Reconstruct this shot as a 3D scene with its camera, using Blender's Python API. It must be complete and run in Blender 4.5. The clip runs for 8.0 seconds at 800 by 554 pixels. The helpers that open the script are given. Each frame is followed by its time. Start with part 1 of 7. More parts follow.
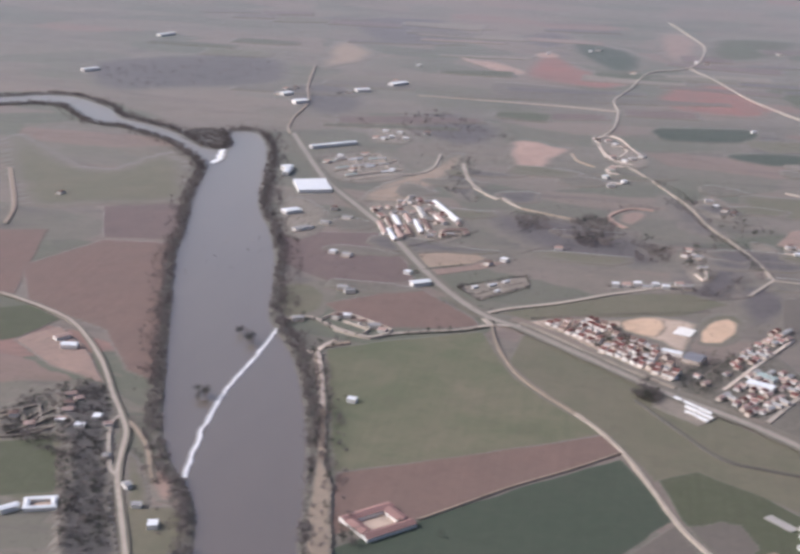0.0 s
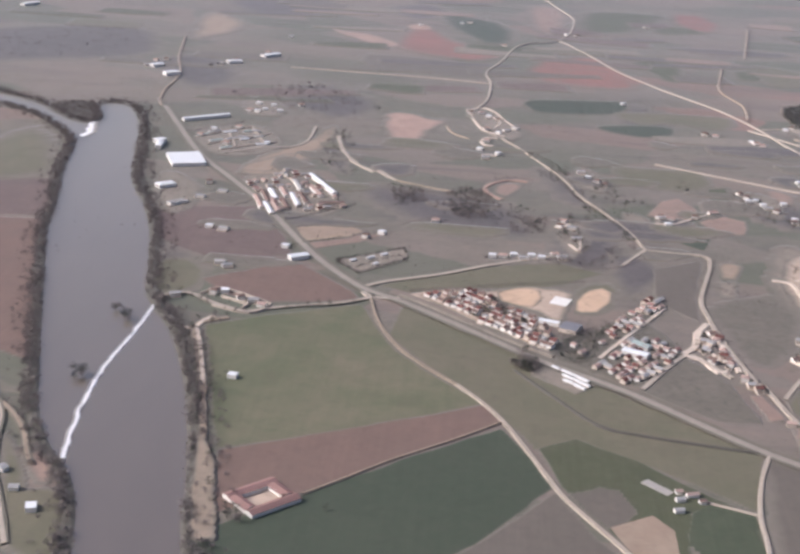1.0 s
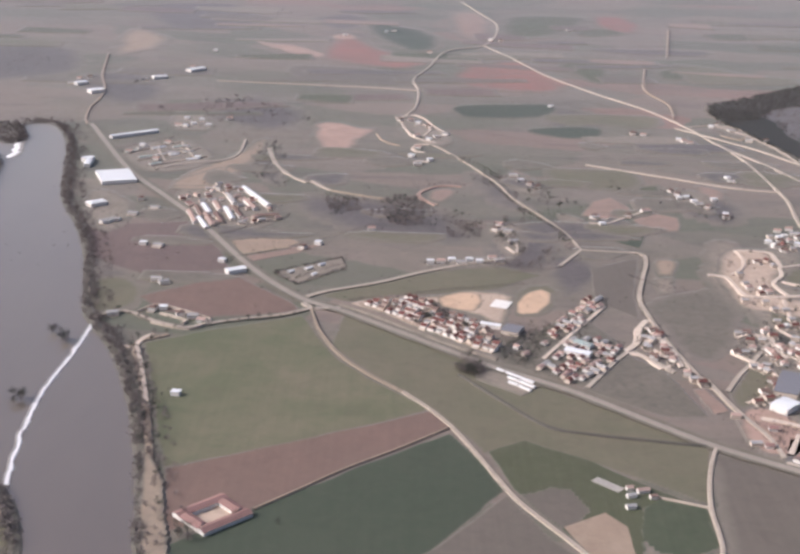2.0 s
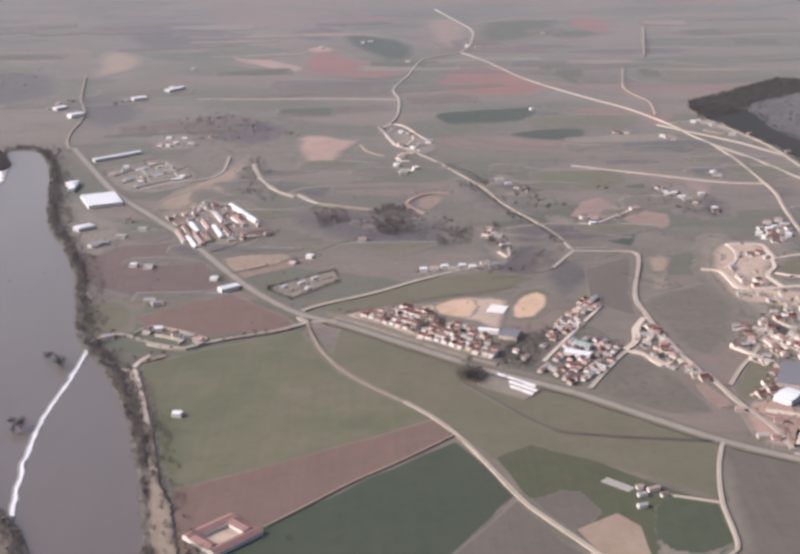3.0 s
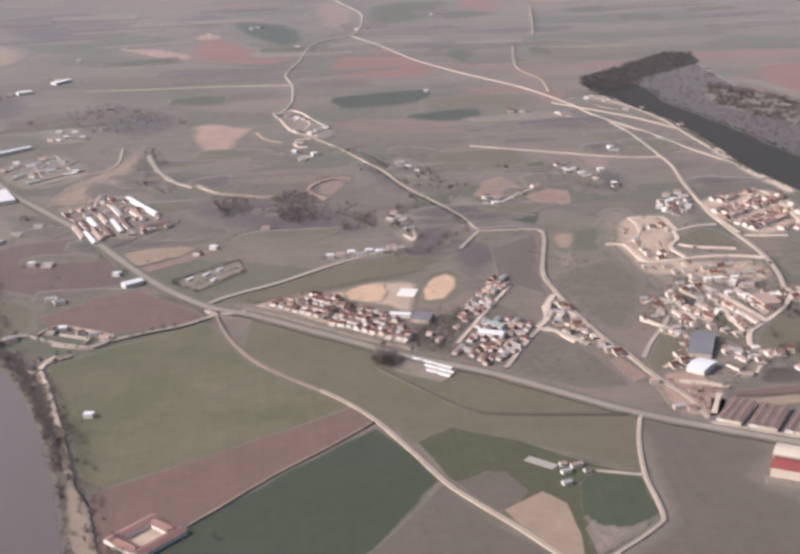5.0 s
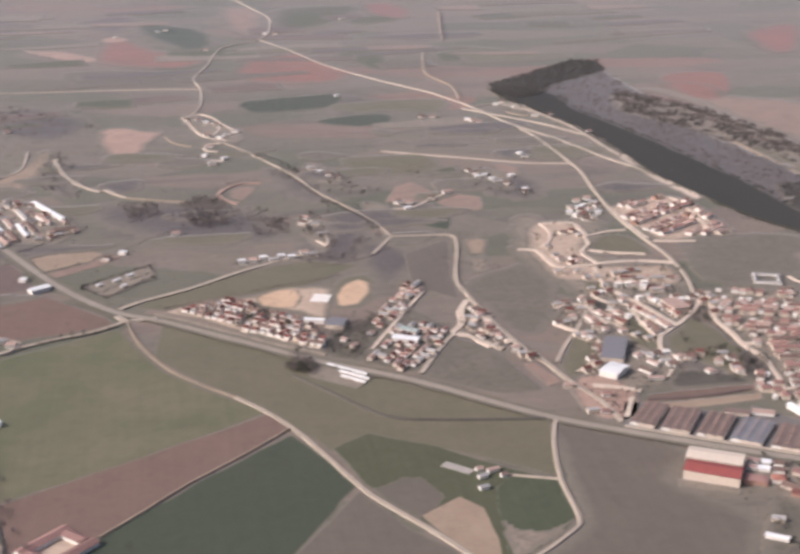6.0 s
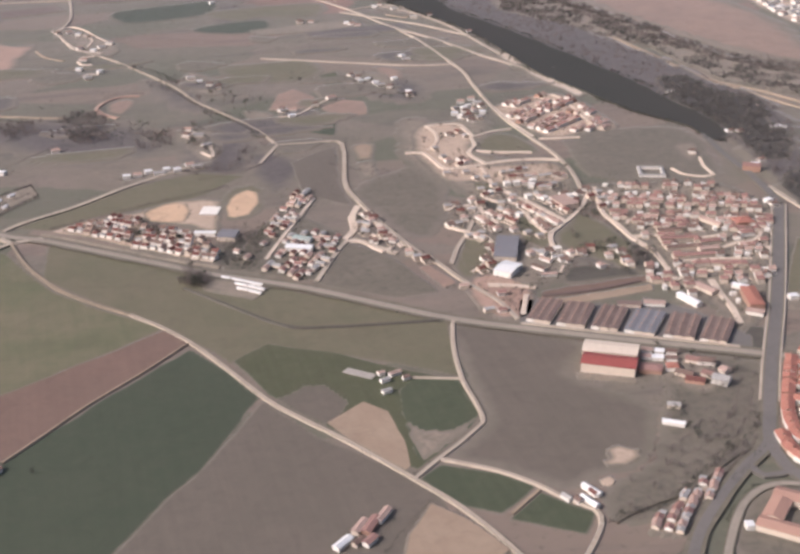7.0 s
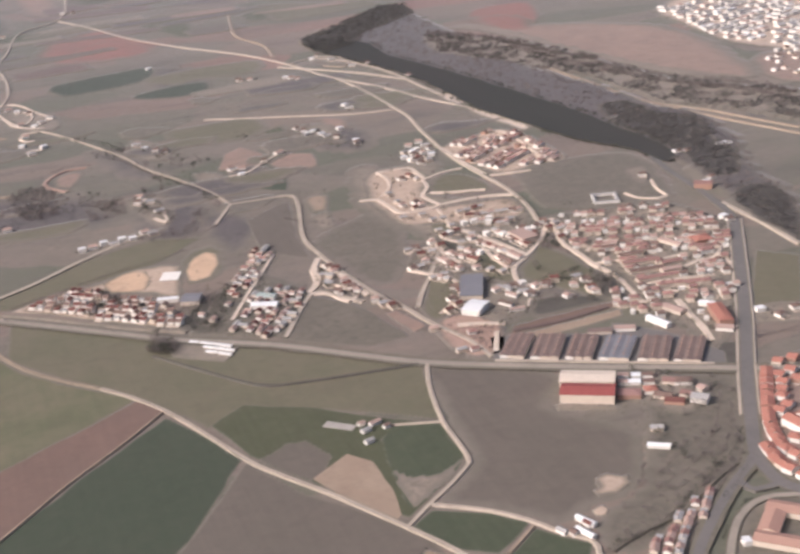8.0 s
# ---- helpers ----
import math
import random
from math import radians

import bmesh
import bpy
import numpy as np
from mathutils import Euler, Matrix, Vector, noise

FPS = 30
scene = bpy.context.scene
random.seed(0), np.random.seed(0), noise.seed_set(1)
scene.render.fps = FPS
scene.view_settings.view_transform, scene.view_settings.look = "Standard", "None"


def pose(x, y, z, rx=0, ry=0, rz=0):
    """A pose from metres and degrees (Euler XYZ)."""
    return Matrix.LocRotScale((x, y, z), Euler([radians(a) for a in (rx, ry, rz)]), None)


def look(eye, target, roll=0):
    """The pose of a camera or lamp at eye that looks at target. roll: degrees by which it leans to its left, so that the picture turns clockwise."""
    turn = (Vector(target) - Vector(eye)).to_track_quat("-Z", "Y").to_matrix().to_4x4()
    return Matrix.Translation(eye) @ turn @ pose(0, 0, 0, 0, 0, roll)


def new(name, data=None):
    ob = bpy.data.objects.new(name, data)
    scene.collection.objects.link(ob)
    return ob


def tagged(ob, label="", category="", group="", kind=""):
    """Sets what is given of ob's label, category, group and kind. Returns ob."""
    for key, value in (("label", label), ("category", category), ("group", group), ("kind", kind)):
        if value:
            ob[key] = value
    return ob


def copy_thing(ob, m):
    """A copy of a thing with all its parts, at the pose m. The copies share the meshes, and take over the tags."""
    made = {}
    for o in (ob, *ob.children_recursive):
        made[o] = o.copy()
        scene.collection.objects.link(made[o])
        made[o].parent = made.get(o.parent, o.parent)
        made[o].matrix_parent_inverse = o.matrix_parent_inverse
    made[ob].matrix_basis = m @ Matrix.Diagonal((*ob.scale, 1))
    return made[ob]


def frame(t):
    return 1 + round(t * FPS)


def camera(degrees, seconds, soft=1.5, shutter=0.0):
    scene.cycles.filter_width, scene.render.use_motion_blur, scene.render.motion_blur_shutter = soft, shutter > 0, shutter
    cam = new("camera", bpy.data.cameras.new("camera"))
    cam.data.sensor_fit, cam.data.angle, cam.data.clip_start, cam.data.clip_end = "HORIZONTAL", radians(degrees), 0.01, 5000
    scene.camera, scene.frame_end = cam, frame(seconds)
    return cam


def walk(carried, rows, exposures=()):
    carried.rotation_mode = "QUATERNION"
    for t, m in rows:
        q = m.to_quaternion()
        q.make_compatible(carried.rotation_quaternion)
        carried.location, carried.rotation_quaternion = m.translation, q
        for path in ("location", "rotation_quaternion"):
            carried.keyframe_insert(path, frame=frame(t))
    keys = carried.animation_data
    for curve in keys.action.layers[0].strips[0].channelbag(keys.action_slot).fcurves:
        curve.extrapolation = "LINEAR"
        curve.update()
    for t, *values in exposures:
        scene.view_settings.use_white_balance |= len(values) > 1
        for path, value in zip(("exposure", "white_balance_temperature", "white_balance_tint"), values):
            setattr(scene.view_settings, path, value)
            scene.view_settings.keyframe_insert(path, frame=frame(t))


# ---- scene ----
cam = camera(33.56, 8.0, soft=3.0, shutter=0.5)
PATH = [
    (0.0, pose(0.0, 0.0, 480.0, 71.00, -1.99, 10.00)),
    (0.5, pose(-3.6, 0.6, 480.2, 71.23, -3.82, 7.20)),
    (1.0, pose(-6.9, 1.6, 480.1, 70.03, -3.15, 4.56)),
    (1.5, pose(-10.8, 3.2, 478.1, 70.23, -3.14, 2.82)),
    (1.7, pose(-12.8, 3.8, 477.3, 70.57, -2.75, 1.79)),
    (2.8, pose(-25.6, 9.5, 474.1, 70.67, 0.02, -0.10)),
    (3.0, pose(-27.8, 10.5, 473.7, 71.08, 0.51, -0.69)),
    (3.5, pose(-32.7, 13.4, 472.6, 71.41, 0.80, -1.17)),
    (4.0, pose(-36.8, 17.0, 472.0, 70.74, 2.70, -1.01)),
    (4.5, pose(-40.5, 20.0, 471.6, 71.37, 2.58, -3.86)),
    (4.7, pose(-42.0, 21.2, 471.3, 70.99, 1.93, -4.81)),
    (5.8, pose(-50.3, 27.6, 469.6, 69.76, 0.54, -8.70)),
    (6.0, pose(-51.7, 28.5, 469.2, 70.54, 0.02, -9.77)),
    (6.5, pose(-55.5, 30.5, 468.3, 69.38, -1.49, -13.38)),
    (7.0, pose(-60.5, 33.3, 468.5, 66.46, 0.63, -15.46)),
    (7.5, pose(-66.4, 36.8, 468.9, 67.57, 4.12, -16.74)),
    (8.0, pose(-72.8, 40.4, 469.2, 68.24, 4.64, -19.43)),
]
EXPOSURES = [(0.0, -0.20, 5520, 14.5), (1.5, -0.14, 5700, 15.0), (4.5, -0.14, 5820, 16.0), (6.5, -0.22, 6020, 17.0), (8.0, -0.18, 6020, 16.5)]
walk(cam, PATH, EXPOSURES)

# ---- world and sun ----
SUN_EL, SUN_AZ = radians(36), radians(264)
world = bpy.data.worlds.new("hazy_sky")
scene.world = world
world.use_nodes = True
wn = world.node_tree
sky = wn.nodes.new("ShaderNodeTexSky")
sky.sky_type = 'NISHITA'
sky.sun_disc = False
sky.sun_elevation, sky.sun_rotation = SUN_EL, SUN_AZ
sky.air_density, sky.dust_density = 1.0, 9.0
wn.links.new(sky.outputs[0], wn.nodes["Background"].inputs[0])
wn.nodes["Background"].inputs[1].default_value = 0.168
sun_data = bpy.data.lights.new("sun", 'SUN')
sun_data.energy, sun_data.angle, sun_data.color = 2.75, radians(1.0), (1.0, 0.94, 0.88)
sun_dir = Vector((math.sin(SUN_AZ) * math.cos(SUN_EL), math.cos(SUN_AZ) * math.cos(SUN_EL), math.sin(SUN_EL)))
new("sun", sun_data).matrix_world = look(sun_dir * 3000, (0, 0, 0))


# ---- materials ----
def nodes_of(name, rough=0.9, spec=0.3):
    m = bpy.data.materials.new(name)
    m.use_nodes = True
    b = m.node_tree.nodes["Principled BSDF"]
    b.inputs["Roughness"].default_value = rough
    b.inputs["Specular IOR Level"].default_value = spec
    return m, m.node_tree, b


def noise_node(nt, vec, scale, detail=3.0, rough=0.55, distort=0.0):
    n = nt.nodes.new("ShaderNodeTexNoise")
    n.inputs["Scale"].default_value = scale
    n.inputs["Detail"].default_value = detail
    n.inputs["Roughness"].default_value = rough
    n.inputs["Distortion"].default_value = distort
    nt.links.new(vec, n.inputs["Vector"])
    return n.outputs["Fac"]


def ramp(nt, fac, lo, hi):
    r = nt.nodes.new("ShaderNodeMapRange")
    r.inputs["From Min"].default_value, r.inputs["From Max"].default_value = lo, hi
    nt.links.new(fac, r.inputs["Value"])
    return r.outputs[0]


def mix(nt, fac, a, b, mode='MIX'):
    n = nt.nodes.new("ShaderNodeMix")
    n.data_type, n.blend_type = 'RGBA', mode
    if isinstance(fac, float):
        n.inputs["Factor"].default_value = fac
    else:
        nt.links.new(fac, n.inputs["Factor"])
    for v, sock in ((a, n.inputs[6]), (b, n.inputs[7])):
        if isinstance(v, tuple):
            sock.default_value = (*v, 1.0)
        else:
            nt.links.new(v, sock)
    return n.outputs[2]


def scaled(nt, fac, k):
    n = nt.nodes.new("ShaderNodeMath")
    n.operation = 'MULTIPLY'
    n.inputs[1].default_value = k
    nt.links.new(fac, n.inputs[0])
    return n.outputs[0]


def pasture_colour(nt, pos, plots=True):
    """Dry pasture: wide and small blotches over a faint patchwork of old plots."""
    a, b = (0.190, 0.160, 0.132), (0.155, 0.140, 0.105)
    col = mix(nt, ramp(nt, noise_node(nt, pos, 1 / 160, 4.0, 0.6, 0.6), 0.32, 0.68), a, b)
    col = mix(nt, scaled(nt, ramp(nt, noise_node(nt, pos, 1 / 18, 4.0, 0.65), 0.45, 0.75), 0.45), col, (0.225, 0.185, 0.155))
    moss = ramp(nt, noise_node(nt, pos, 1 / 40, 6.0, 0.7, 1.0), 0.5, 0.72)
    col = mix(nt, scaled(nt, moss, 0.5), col, (0.10, 0.09, 0.07))
    if not plots:
        return col
    warp = nt.nodes.new("ShaderNodeMapping")
    warp.inputs["Rotation"].default_value = (0, 0, 0.35)
    warp.inputs["Scale"].default_value = (1 / 210, 1 / 90, 1.0)
    nt.links.new(pos, warp.inputs["Vector"])
    cell = nt.nodes.new("ShaderNodeTexVoronoi")
    cell.voronoi_dimensions = '2D'
    cell.inputs["Scale"].default_value = 1.0
    cell.inputs["Randomness"].default_value = 0.85
    bend = nt.nodes.new("ShaderNodeTexNoise")
    bend.inputs["Scale"].default_value, bend.inputs["Detail"].default_value = 1 / 45, 4.0
    nt.links.new(pos, bend.inputs["Vector"])
    shift = nt.nodes.new("ShaderNodeVectorMath")
    shift.operation = 'MULTIPLY_ADD'
    shift.inputs[1].default_value = (0.28, 0.28, 0.0)
    nt.links.new(bend.outputs["Color"], shift.inputs[0])
    nt.links.new(warp.outputs[0], shift.inputs[2])
    nt.links.new(shift.outputs[0], cell.inputs["Vector"])
    split = nt.nodes.new("ShaderNodeSeparateColor")
    nt.links.new(cell.outputs["Color"], split.inputs[0])
    plot = mix(nt, ramp(nt, split.outputs[0], 0.45, 0.55), (0.098, 0.108, 0.07), (0.215, 0.163, 0.13))
    plot = mix(nt, ramp(nt, split.outputs[1], 0.9, 0.91), plot, (0.26, 0.14, 0.11))
    col = mix(nt, scaled(nt, split.outputs[2], 0.72), col, plot)
    drift = nt.nodes.new("ShaderNodeMapping")
    drift.inputs["Rotation"].default_value = (0, 0, -0.25)
    drift.inputs["Scale"].default_value = (1 / 190, 1 / 55, 1.0)
    nt.links.new(pos, drift.inputs["Vector"])
    heath = ramp(nt, noise_node(nt, drift.outputs[0], 1.0, 6.0, 0.68, 0.8), 0.52, 0.70)
    col = mix(nt, scaled(nt, heath, 0.6), col, (0.098, 0.080, 0.076))
    bare = ramp(nt, noise_node(nt, drift.outputs[0], 2.3, 5.0, 0.65, 1.2), 0.60, 0.74)
    col = mix(nt, scaled(nt, bare, 0.5), col, (0.27, 0.21, 0.165))
    tuft = ramp(nt, noise_node(nt, pos, 1 / 7, 3.0, 0.6), 0.58, 0.70)
    return mix(nt, scaled(nt, tuft, 0.4), col, (0.085, 0.075, 0.06))


def soil(name, a, b, c, wide=90.0, fine=9.0, rows=0.0, angle=0.0, rough=0.72, sheen=1.0, blotch=0.45, patchwork=0.0):
    """Earth, crop or gravel: two tones in wide patches, a third in small blotches, and drill rows where rows > 0 (their strength)."""
    m, nt, bsdf = nodes_of(name, rough, 0.4)
    pos = nt.nodes.new("ShaderNodeNewGeometry").outputs["Position"]
    col = mix(nt, ramp(nt, noise_node(nt, pos, 1 / wide, 4.0, 0.6, 0.6), 0.32, 0.68), a, b)
    col = mix(nt, scaled(nt, ramp(nt, noise_node(nt, pos, 1 / fine, 4.0, 0.65), 0.45, 0.75), blotch), col, c)
    moss = ramp(nt, noise_node(nt, pos, 1 / (fine * 2.2), 6.0, 0.7, 1.0), 0.5, 0.72)
    col = mix(nt, scaled(nt, moss, 0.45 * blotch / 0.45), col, tuple(x * 0.66 for x in b))
    if patchwork:
        col = pasture_colour(nt, pos)
    grain = noise_node(nt, pos, 0.7, 3.0, 0.7)
    if rows:
        turn = nt.nodes.new("ShaderNodeMapping")
        turn.inputs["Rotation"].default_value = (0, 0, angle)
        turn.inputs["Scale"].default_value = (1.0, 0.04, 1.0)
        nt.links.new(pos, turn.inputs["Vector"])
        band = ramp(nt, noise_node(nt, turn.outputs[0], 0.16, 3.0, 0.7), 0.35, 0.65)
        dark = tuple(x * 0.72 for x in a)
        col = mix(nt, scaled(nt, band, rows), col, dark)
    if not patchwork:
        # worn margins: the plot gives way to pasture along its edge
        rim = nt.nodes.new("ShaderNodeAttribute")
        rim.attribute_name = "margin"
        worn = nt.nodes.new("ShaderNodeMath")
        worn.operation = 'ADD'
        nt.links.new(rim.outputs["Fac"], worn.inputs[0])
        nt.links.new(noise_node(nt, pos, 1 / 16, 6.0, 0.75, 0.6), worn.inputs[1])
        pasture = pasture_colour(nt, pos, fine > 15)
        col = mix(nt, ramp(nt, worn.outputs[0], 0.7, 1.3), col, pasture)
    nt.links.new(col, bsdf.inputs["Base Color"])
    bump = nt.nodes.new("ShaderNodeBump")
    bump.inputs["Strength"].default_value, bump.inputs["Distance"].default_value = 0.5, 0.25
    nt.links.new(grain, bump.inputs["Height"])
    nt.links.new(bump.outputs[0], bsdf.inputs["Normal"])
    # bluish grazing sheen stands in for the haze over distant ground
    if sheen:
        bsdf.inputs["Sheen Weight"].default_value = sheen
        bsdf.inputs["Sheen Roughness"].default_value = 0.21
        bsdf.inputs["Sheen Tint"].default_value = (0.85, 0.89, 1.0, 1.0)
    return m


def surface(name, a, b, scale=0.6, rough=0.8, vary=0.25, spec=0.3, metal=0.0, streak=None):
    """Walls, roofs and bark: two tones in the thing's own space, shifted a little from copy to copy."""
    m, nt, bsdf = nodes_of(name, rough, spec)
    bsdf.inputs["Metallic"].default_value = metal
    co = nt.nodes.new("ShaderNodeTexCoord").outputs["Object"]
    info = nt.nodes.new("ShaderNodeObjectInfo").outputs["Random"]
    col = mix(nt, ramp(nt, noise_node(nt, co, scale, 4.0, 0.6), 0.3, 0.7), a, b)
    col = mix(nt, scaled(nt, info, vary), col, tuple(x * 0.55 for x in a))
    if streak:
        w = nt.nodes.new("ShaderNodeTexWave")
        w.inputs["Scale"].default_value, w.inputs["Distortion"].default_value = streak, 1.5
        nt.links.new(co, w.inputs["Vector"])
        col = mix(nt, scaled(nt, w.outputs["Fac"], 0.25), col, tuple(x * 0.5 for x in b))
    nt.links.new(col, bsdf.inputs["Base Color"])
    return m


GROUND = soil("dry_pasture", (0.182, 0.155, 0.130), (0.150, 0.137, 0.103), (0.225, 0.185, 0.155), 160, 18, patchwork=0.5)
GREEN = soil("young_corn_green", (0.109, 0.116, 0.063), (0.178, 0.156, 0.101), (0.094, 0.107, 0.056), 80, 14, 0.2, 1.05)
DARK_GREEN = soil("dark_green_crop", (0.054, 0.067, 0.042), (0.063, 0.073, 0.047), (0.078, 0.080, 0.055), 60, 10, 0.22, 0.75)
LOAM = soil("dark_grey_loam", (0.090, 0.080, 0.066), (0.108, 0.096, 0.080), (0.068, 0.064, 0.050), 40, 8, blotch=0.6, sheen=0.5)
MID_GREEN = soil("mid_green_crop", (0.076, 0.082, 0.044), (0.092, 0.094, 0.053), (0.121, 0.108, 0.071), 50, 9, 0.3, 0.75)
BRIGHT_GREEN = soil("bright_green_crop", (0.066, 0.078, 0.046), (0.078, 0.088, 0.052), (0.100, 0.098, 0.064), 50, 9, 0.3, 0.75)
OLIVE = soil("olive_fallow", (0.134, 0.125, 0.079), (0.164, 0.142, 0.096), (0.111, 0.109, 0.066), 60, 12, 0.15, 0.5)
BROWN = soil("ploughed_brown", (0.189, 0.124, 0.097), (0.171, 0.117, 0.092), (0.138, 0.098, 0.078), 50, 8, 0.35, 1.05)
GREY = soil("grey_stubble", (0.137, 0.117, 0.094), (0.151, 0.126, 0.102), (0.113, 0.099, 0.079), 60, 10, 0.25, 0.75)
PURPLE = soil("damp_ploughed_soil", (0.14, 0.10, 0.088), (0.175, 0.125, 0.105), (0.11, 0.09, 0.075), 50, 8, 0.3, 0.9)
TAN = soil("tan_stubble", (0.34, 0.26, 0.19), (0.30, 0.22, 0.16), (0.25, 0.19, 0.14), 30, 8, 0.25, 0.4)
SAND = soil("bare_sand", (0.58, 0.41, 0.28), (0.51, 0.355, 0.235), (0.42, 0.31, 0.22), 45, 9, blotch=0.6)
STREET = soil("sandy_street", (0.62, 0.52, 0.42), (0.54, 0.44, 0.35), (0.42, 0.34, 0.27), 30, 5)
RED = soil("red_earth", (0.285, 0.125, 0.10), (0.215, 0.12, 0.095), (0.165, 0.115, 0.09), 120, 30)
SALMON = soil("salmon_earth", (0.31, 0.212, 0.165), (0.255, 0.182, 0.146), (0.20, 0.155, 0.12), 60, 14, blotch=0.7)
SALMON_LIGHT = soil("light_salmon_earth", (0.42, 0.285, 0.225), (0.35, 0.235, 0.185), (0.27, 0.20, 0.155), 50, 12, blotch=0.6)
PALE = soil("pale_village_earth", (0.50, 0.385, 0.295), (0.41, 0.315, 0.24), (0.26, 0.205, 0.155), 40, 9, blotch=0.4)
SCRUB = soil("grey_scrubland", (0.142, 0.124, 0.096), (0.178, 0.152, 0.120), (0.090, 0.086, 0.064), 35, 8, blotch=0.8)
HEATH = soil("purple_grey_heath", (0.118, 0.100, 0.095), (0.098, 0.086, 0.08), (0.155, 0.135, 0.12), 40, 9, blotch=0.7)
SCRUB_PALE = soil("trodden_earth", (0.27, 0.22, 0.175), (0.22, 0.185, 0.145), (0.15, 0.14, 0.105), 30, 7, blotch=0.8)
ASPHALT = soil("worn_asphalt", (0.285, 0.245, 0.202), (0.320, 0.274, 0.225), (0.210, 0.186, 0.152), 40, 5)
AVENUE = soil("grey_asphalt", (0.150, 0.138, 0.128), (0.175, 0.158, 0.145), (0.12, 0.11, 0.10), 40, 5, sheen=0.6)
CONIFER = surface("dull_woodland_crowns", (0.125, 0.118, 0.112), (0.095, 0.092, 0.086), 0.3, 0.95, 0.2)
DARK_FLOOR = soil("dark_woodland_floor", (0.080, 0.072, 0.066), (0.095, 0.083, 0.074), (0.06, 0.058, 0.05), 30, 6, sheen=0.5)
TRACK = soil("pale_gravel", (0.440, 0.372, 0.300), (0.370, 0.310, 0.248), (0.280, 0.232, 0.182), 30, 5)
DIRT = soil("brown_dirt_track", (0.330, 0.255, 0.189), (0.270, 0.211, 0.156), (0.200, 0.167, 0.120), 30, 5)
VERGE = soil("grassy_verge", (0.14, 0.125, 0.09), (0.18, 0.155, 0.12), (0.10, 0.10, 0.07), 20, 5)
BANK = soil("muddy_bank", (0.13, 0.115, 0.09), (0.10, 0.092, 0.07), (0.17, 0.15, 0.12), 20, 5)
ROOF_RED = surface("red_clay_tiles", (0.45, 0.205, 0.155), (0.37, 0.165, 0.125), 0.8, 0.85, 0.3, streak=2.5)
ROOF_ROSE = surface("rose_clay_tiles", (0.37, 0.22, 0.19), (0.29, 0.172, 0.15), 0.8, 0.85, 0.6, streak=2.5)
ROOF_TERRACE = surface("grey_brown_tiles", (0.245, 0.18, 0.16), (0.20, 0.15, 0.13), 0.8, 0.85, 0.35, streak=2.5)
ROOF_BROWN = surface("brown_clay_tiles", (0.24, 0.165, 0.135), (0.19, 0.13, 0.11), 0.8, 0.85, 0.5, streak=2.5)
ROOF_DARK = surface("dark_red_tiles", (0.20, 0.085, 0.07), (0.15, 0.07, 0.06), 0.8, 0.85, 0.5, streak=2.5)
ROOF_PINK = surface("faded_pink_tiles", (0.48, 0.35, 0.30), (0.40, 0.285, 0.24), 0.8, 0.85, 0.25, streak=2.5)
ROOF_SCHOOL = surface("weathered_orange_tiles", (0.47, 0.29, 0.225), (0.39, 0.235, 0.185), 0.8, 0.85, 0.25, streak=2.5)
ROOF_GREY = surface("grey_fibre_cement", (0.45, 0.43, 0.41), (0.36, 0.345, 0.33), 0.5, 0.8, 0.4, streak=1.5)
ROOF_WHITE = surface("white_metal_sheet", (0.80, 0.80, 0.80), (0.70, 0.70, 0.69), 0.3, 0.55, 0.1, streak=1.0)
ROOF_TEAL = surface("pale_green_metal_sheet", (0.35, 0.42, 0.39), (0.40, 0.46, 0.43), 0.4, 0.6, 0.2, streak=1.0)
ROOF_BLUE = surface("blue_grey_metal_sheet", (0.20, 0.195, 0.21), (0.24, 0.235, 0.25), 0.4, 0.6, 0.2, streak=1.0)
ROOF_CRIMSON = surface("crimson_metal_sheet", (0.33, 0.095, 0.085), (0.28, 0.08, 0.07), 0.3, 0.75, 0.15, streak=0.8)
WALL_WHITE = surface("whitewash", (0.78, 0.75, 0.70), (0.68, 0.64, 0.58), 0.4, 0.9, 0.15)
WALL_CREAM = surface("cream_render", (0.67, 0.575, 0.48), (0.57, 0.485, 0.40), 0.4, 0.9, 0.35)
WALL_BRICK = surface("pink_brick", (0.42, 0.26, 0.20), (0.34, 0.21, 0.16), 0.8, 0.9, 0.35)
STONE = surface("grey_concrete", (0.42, 0.39, 0.35), (0.33, 0.30, 0.27), 0.6, 0.9, 0.3)
BARK = surface("grey_bark", (0.16, 0.135, 0.115), (0.12, 0.10, 0.085), 3.0, 0.95, 0.3)
TWIG = surface("bare_winter_twigs", (0.21, 0.18, 0.168), (0.165, 0.142, 0.132), 0.5, 0.95, 0.3)
LEAF = surface("dark_evergreen_leaves", (0.075, 0.077, 0.06), (0.055, 0.058, 0.045), 0.5, 0.9, 0.3)
FOAM = surface("white_foaming_water", (0.88, 0.86, 0.84), (0.70, 0.67, 0.64), 0.25, 0.7, 0.0)


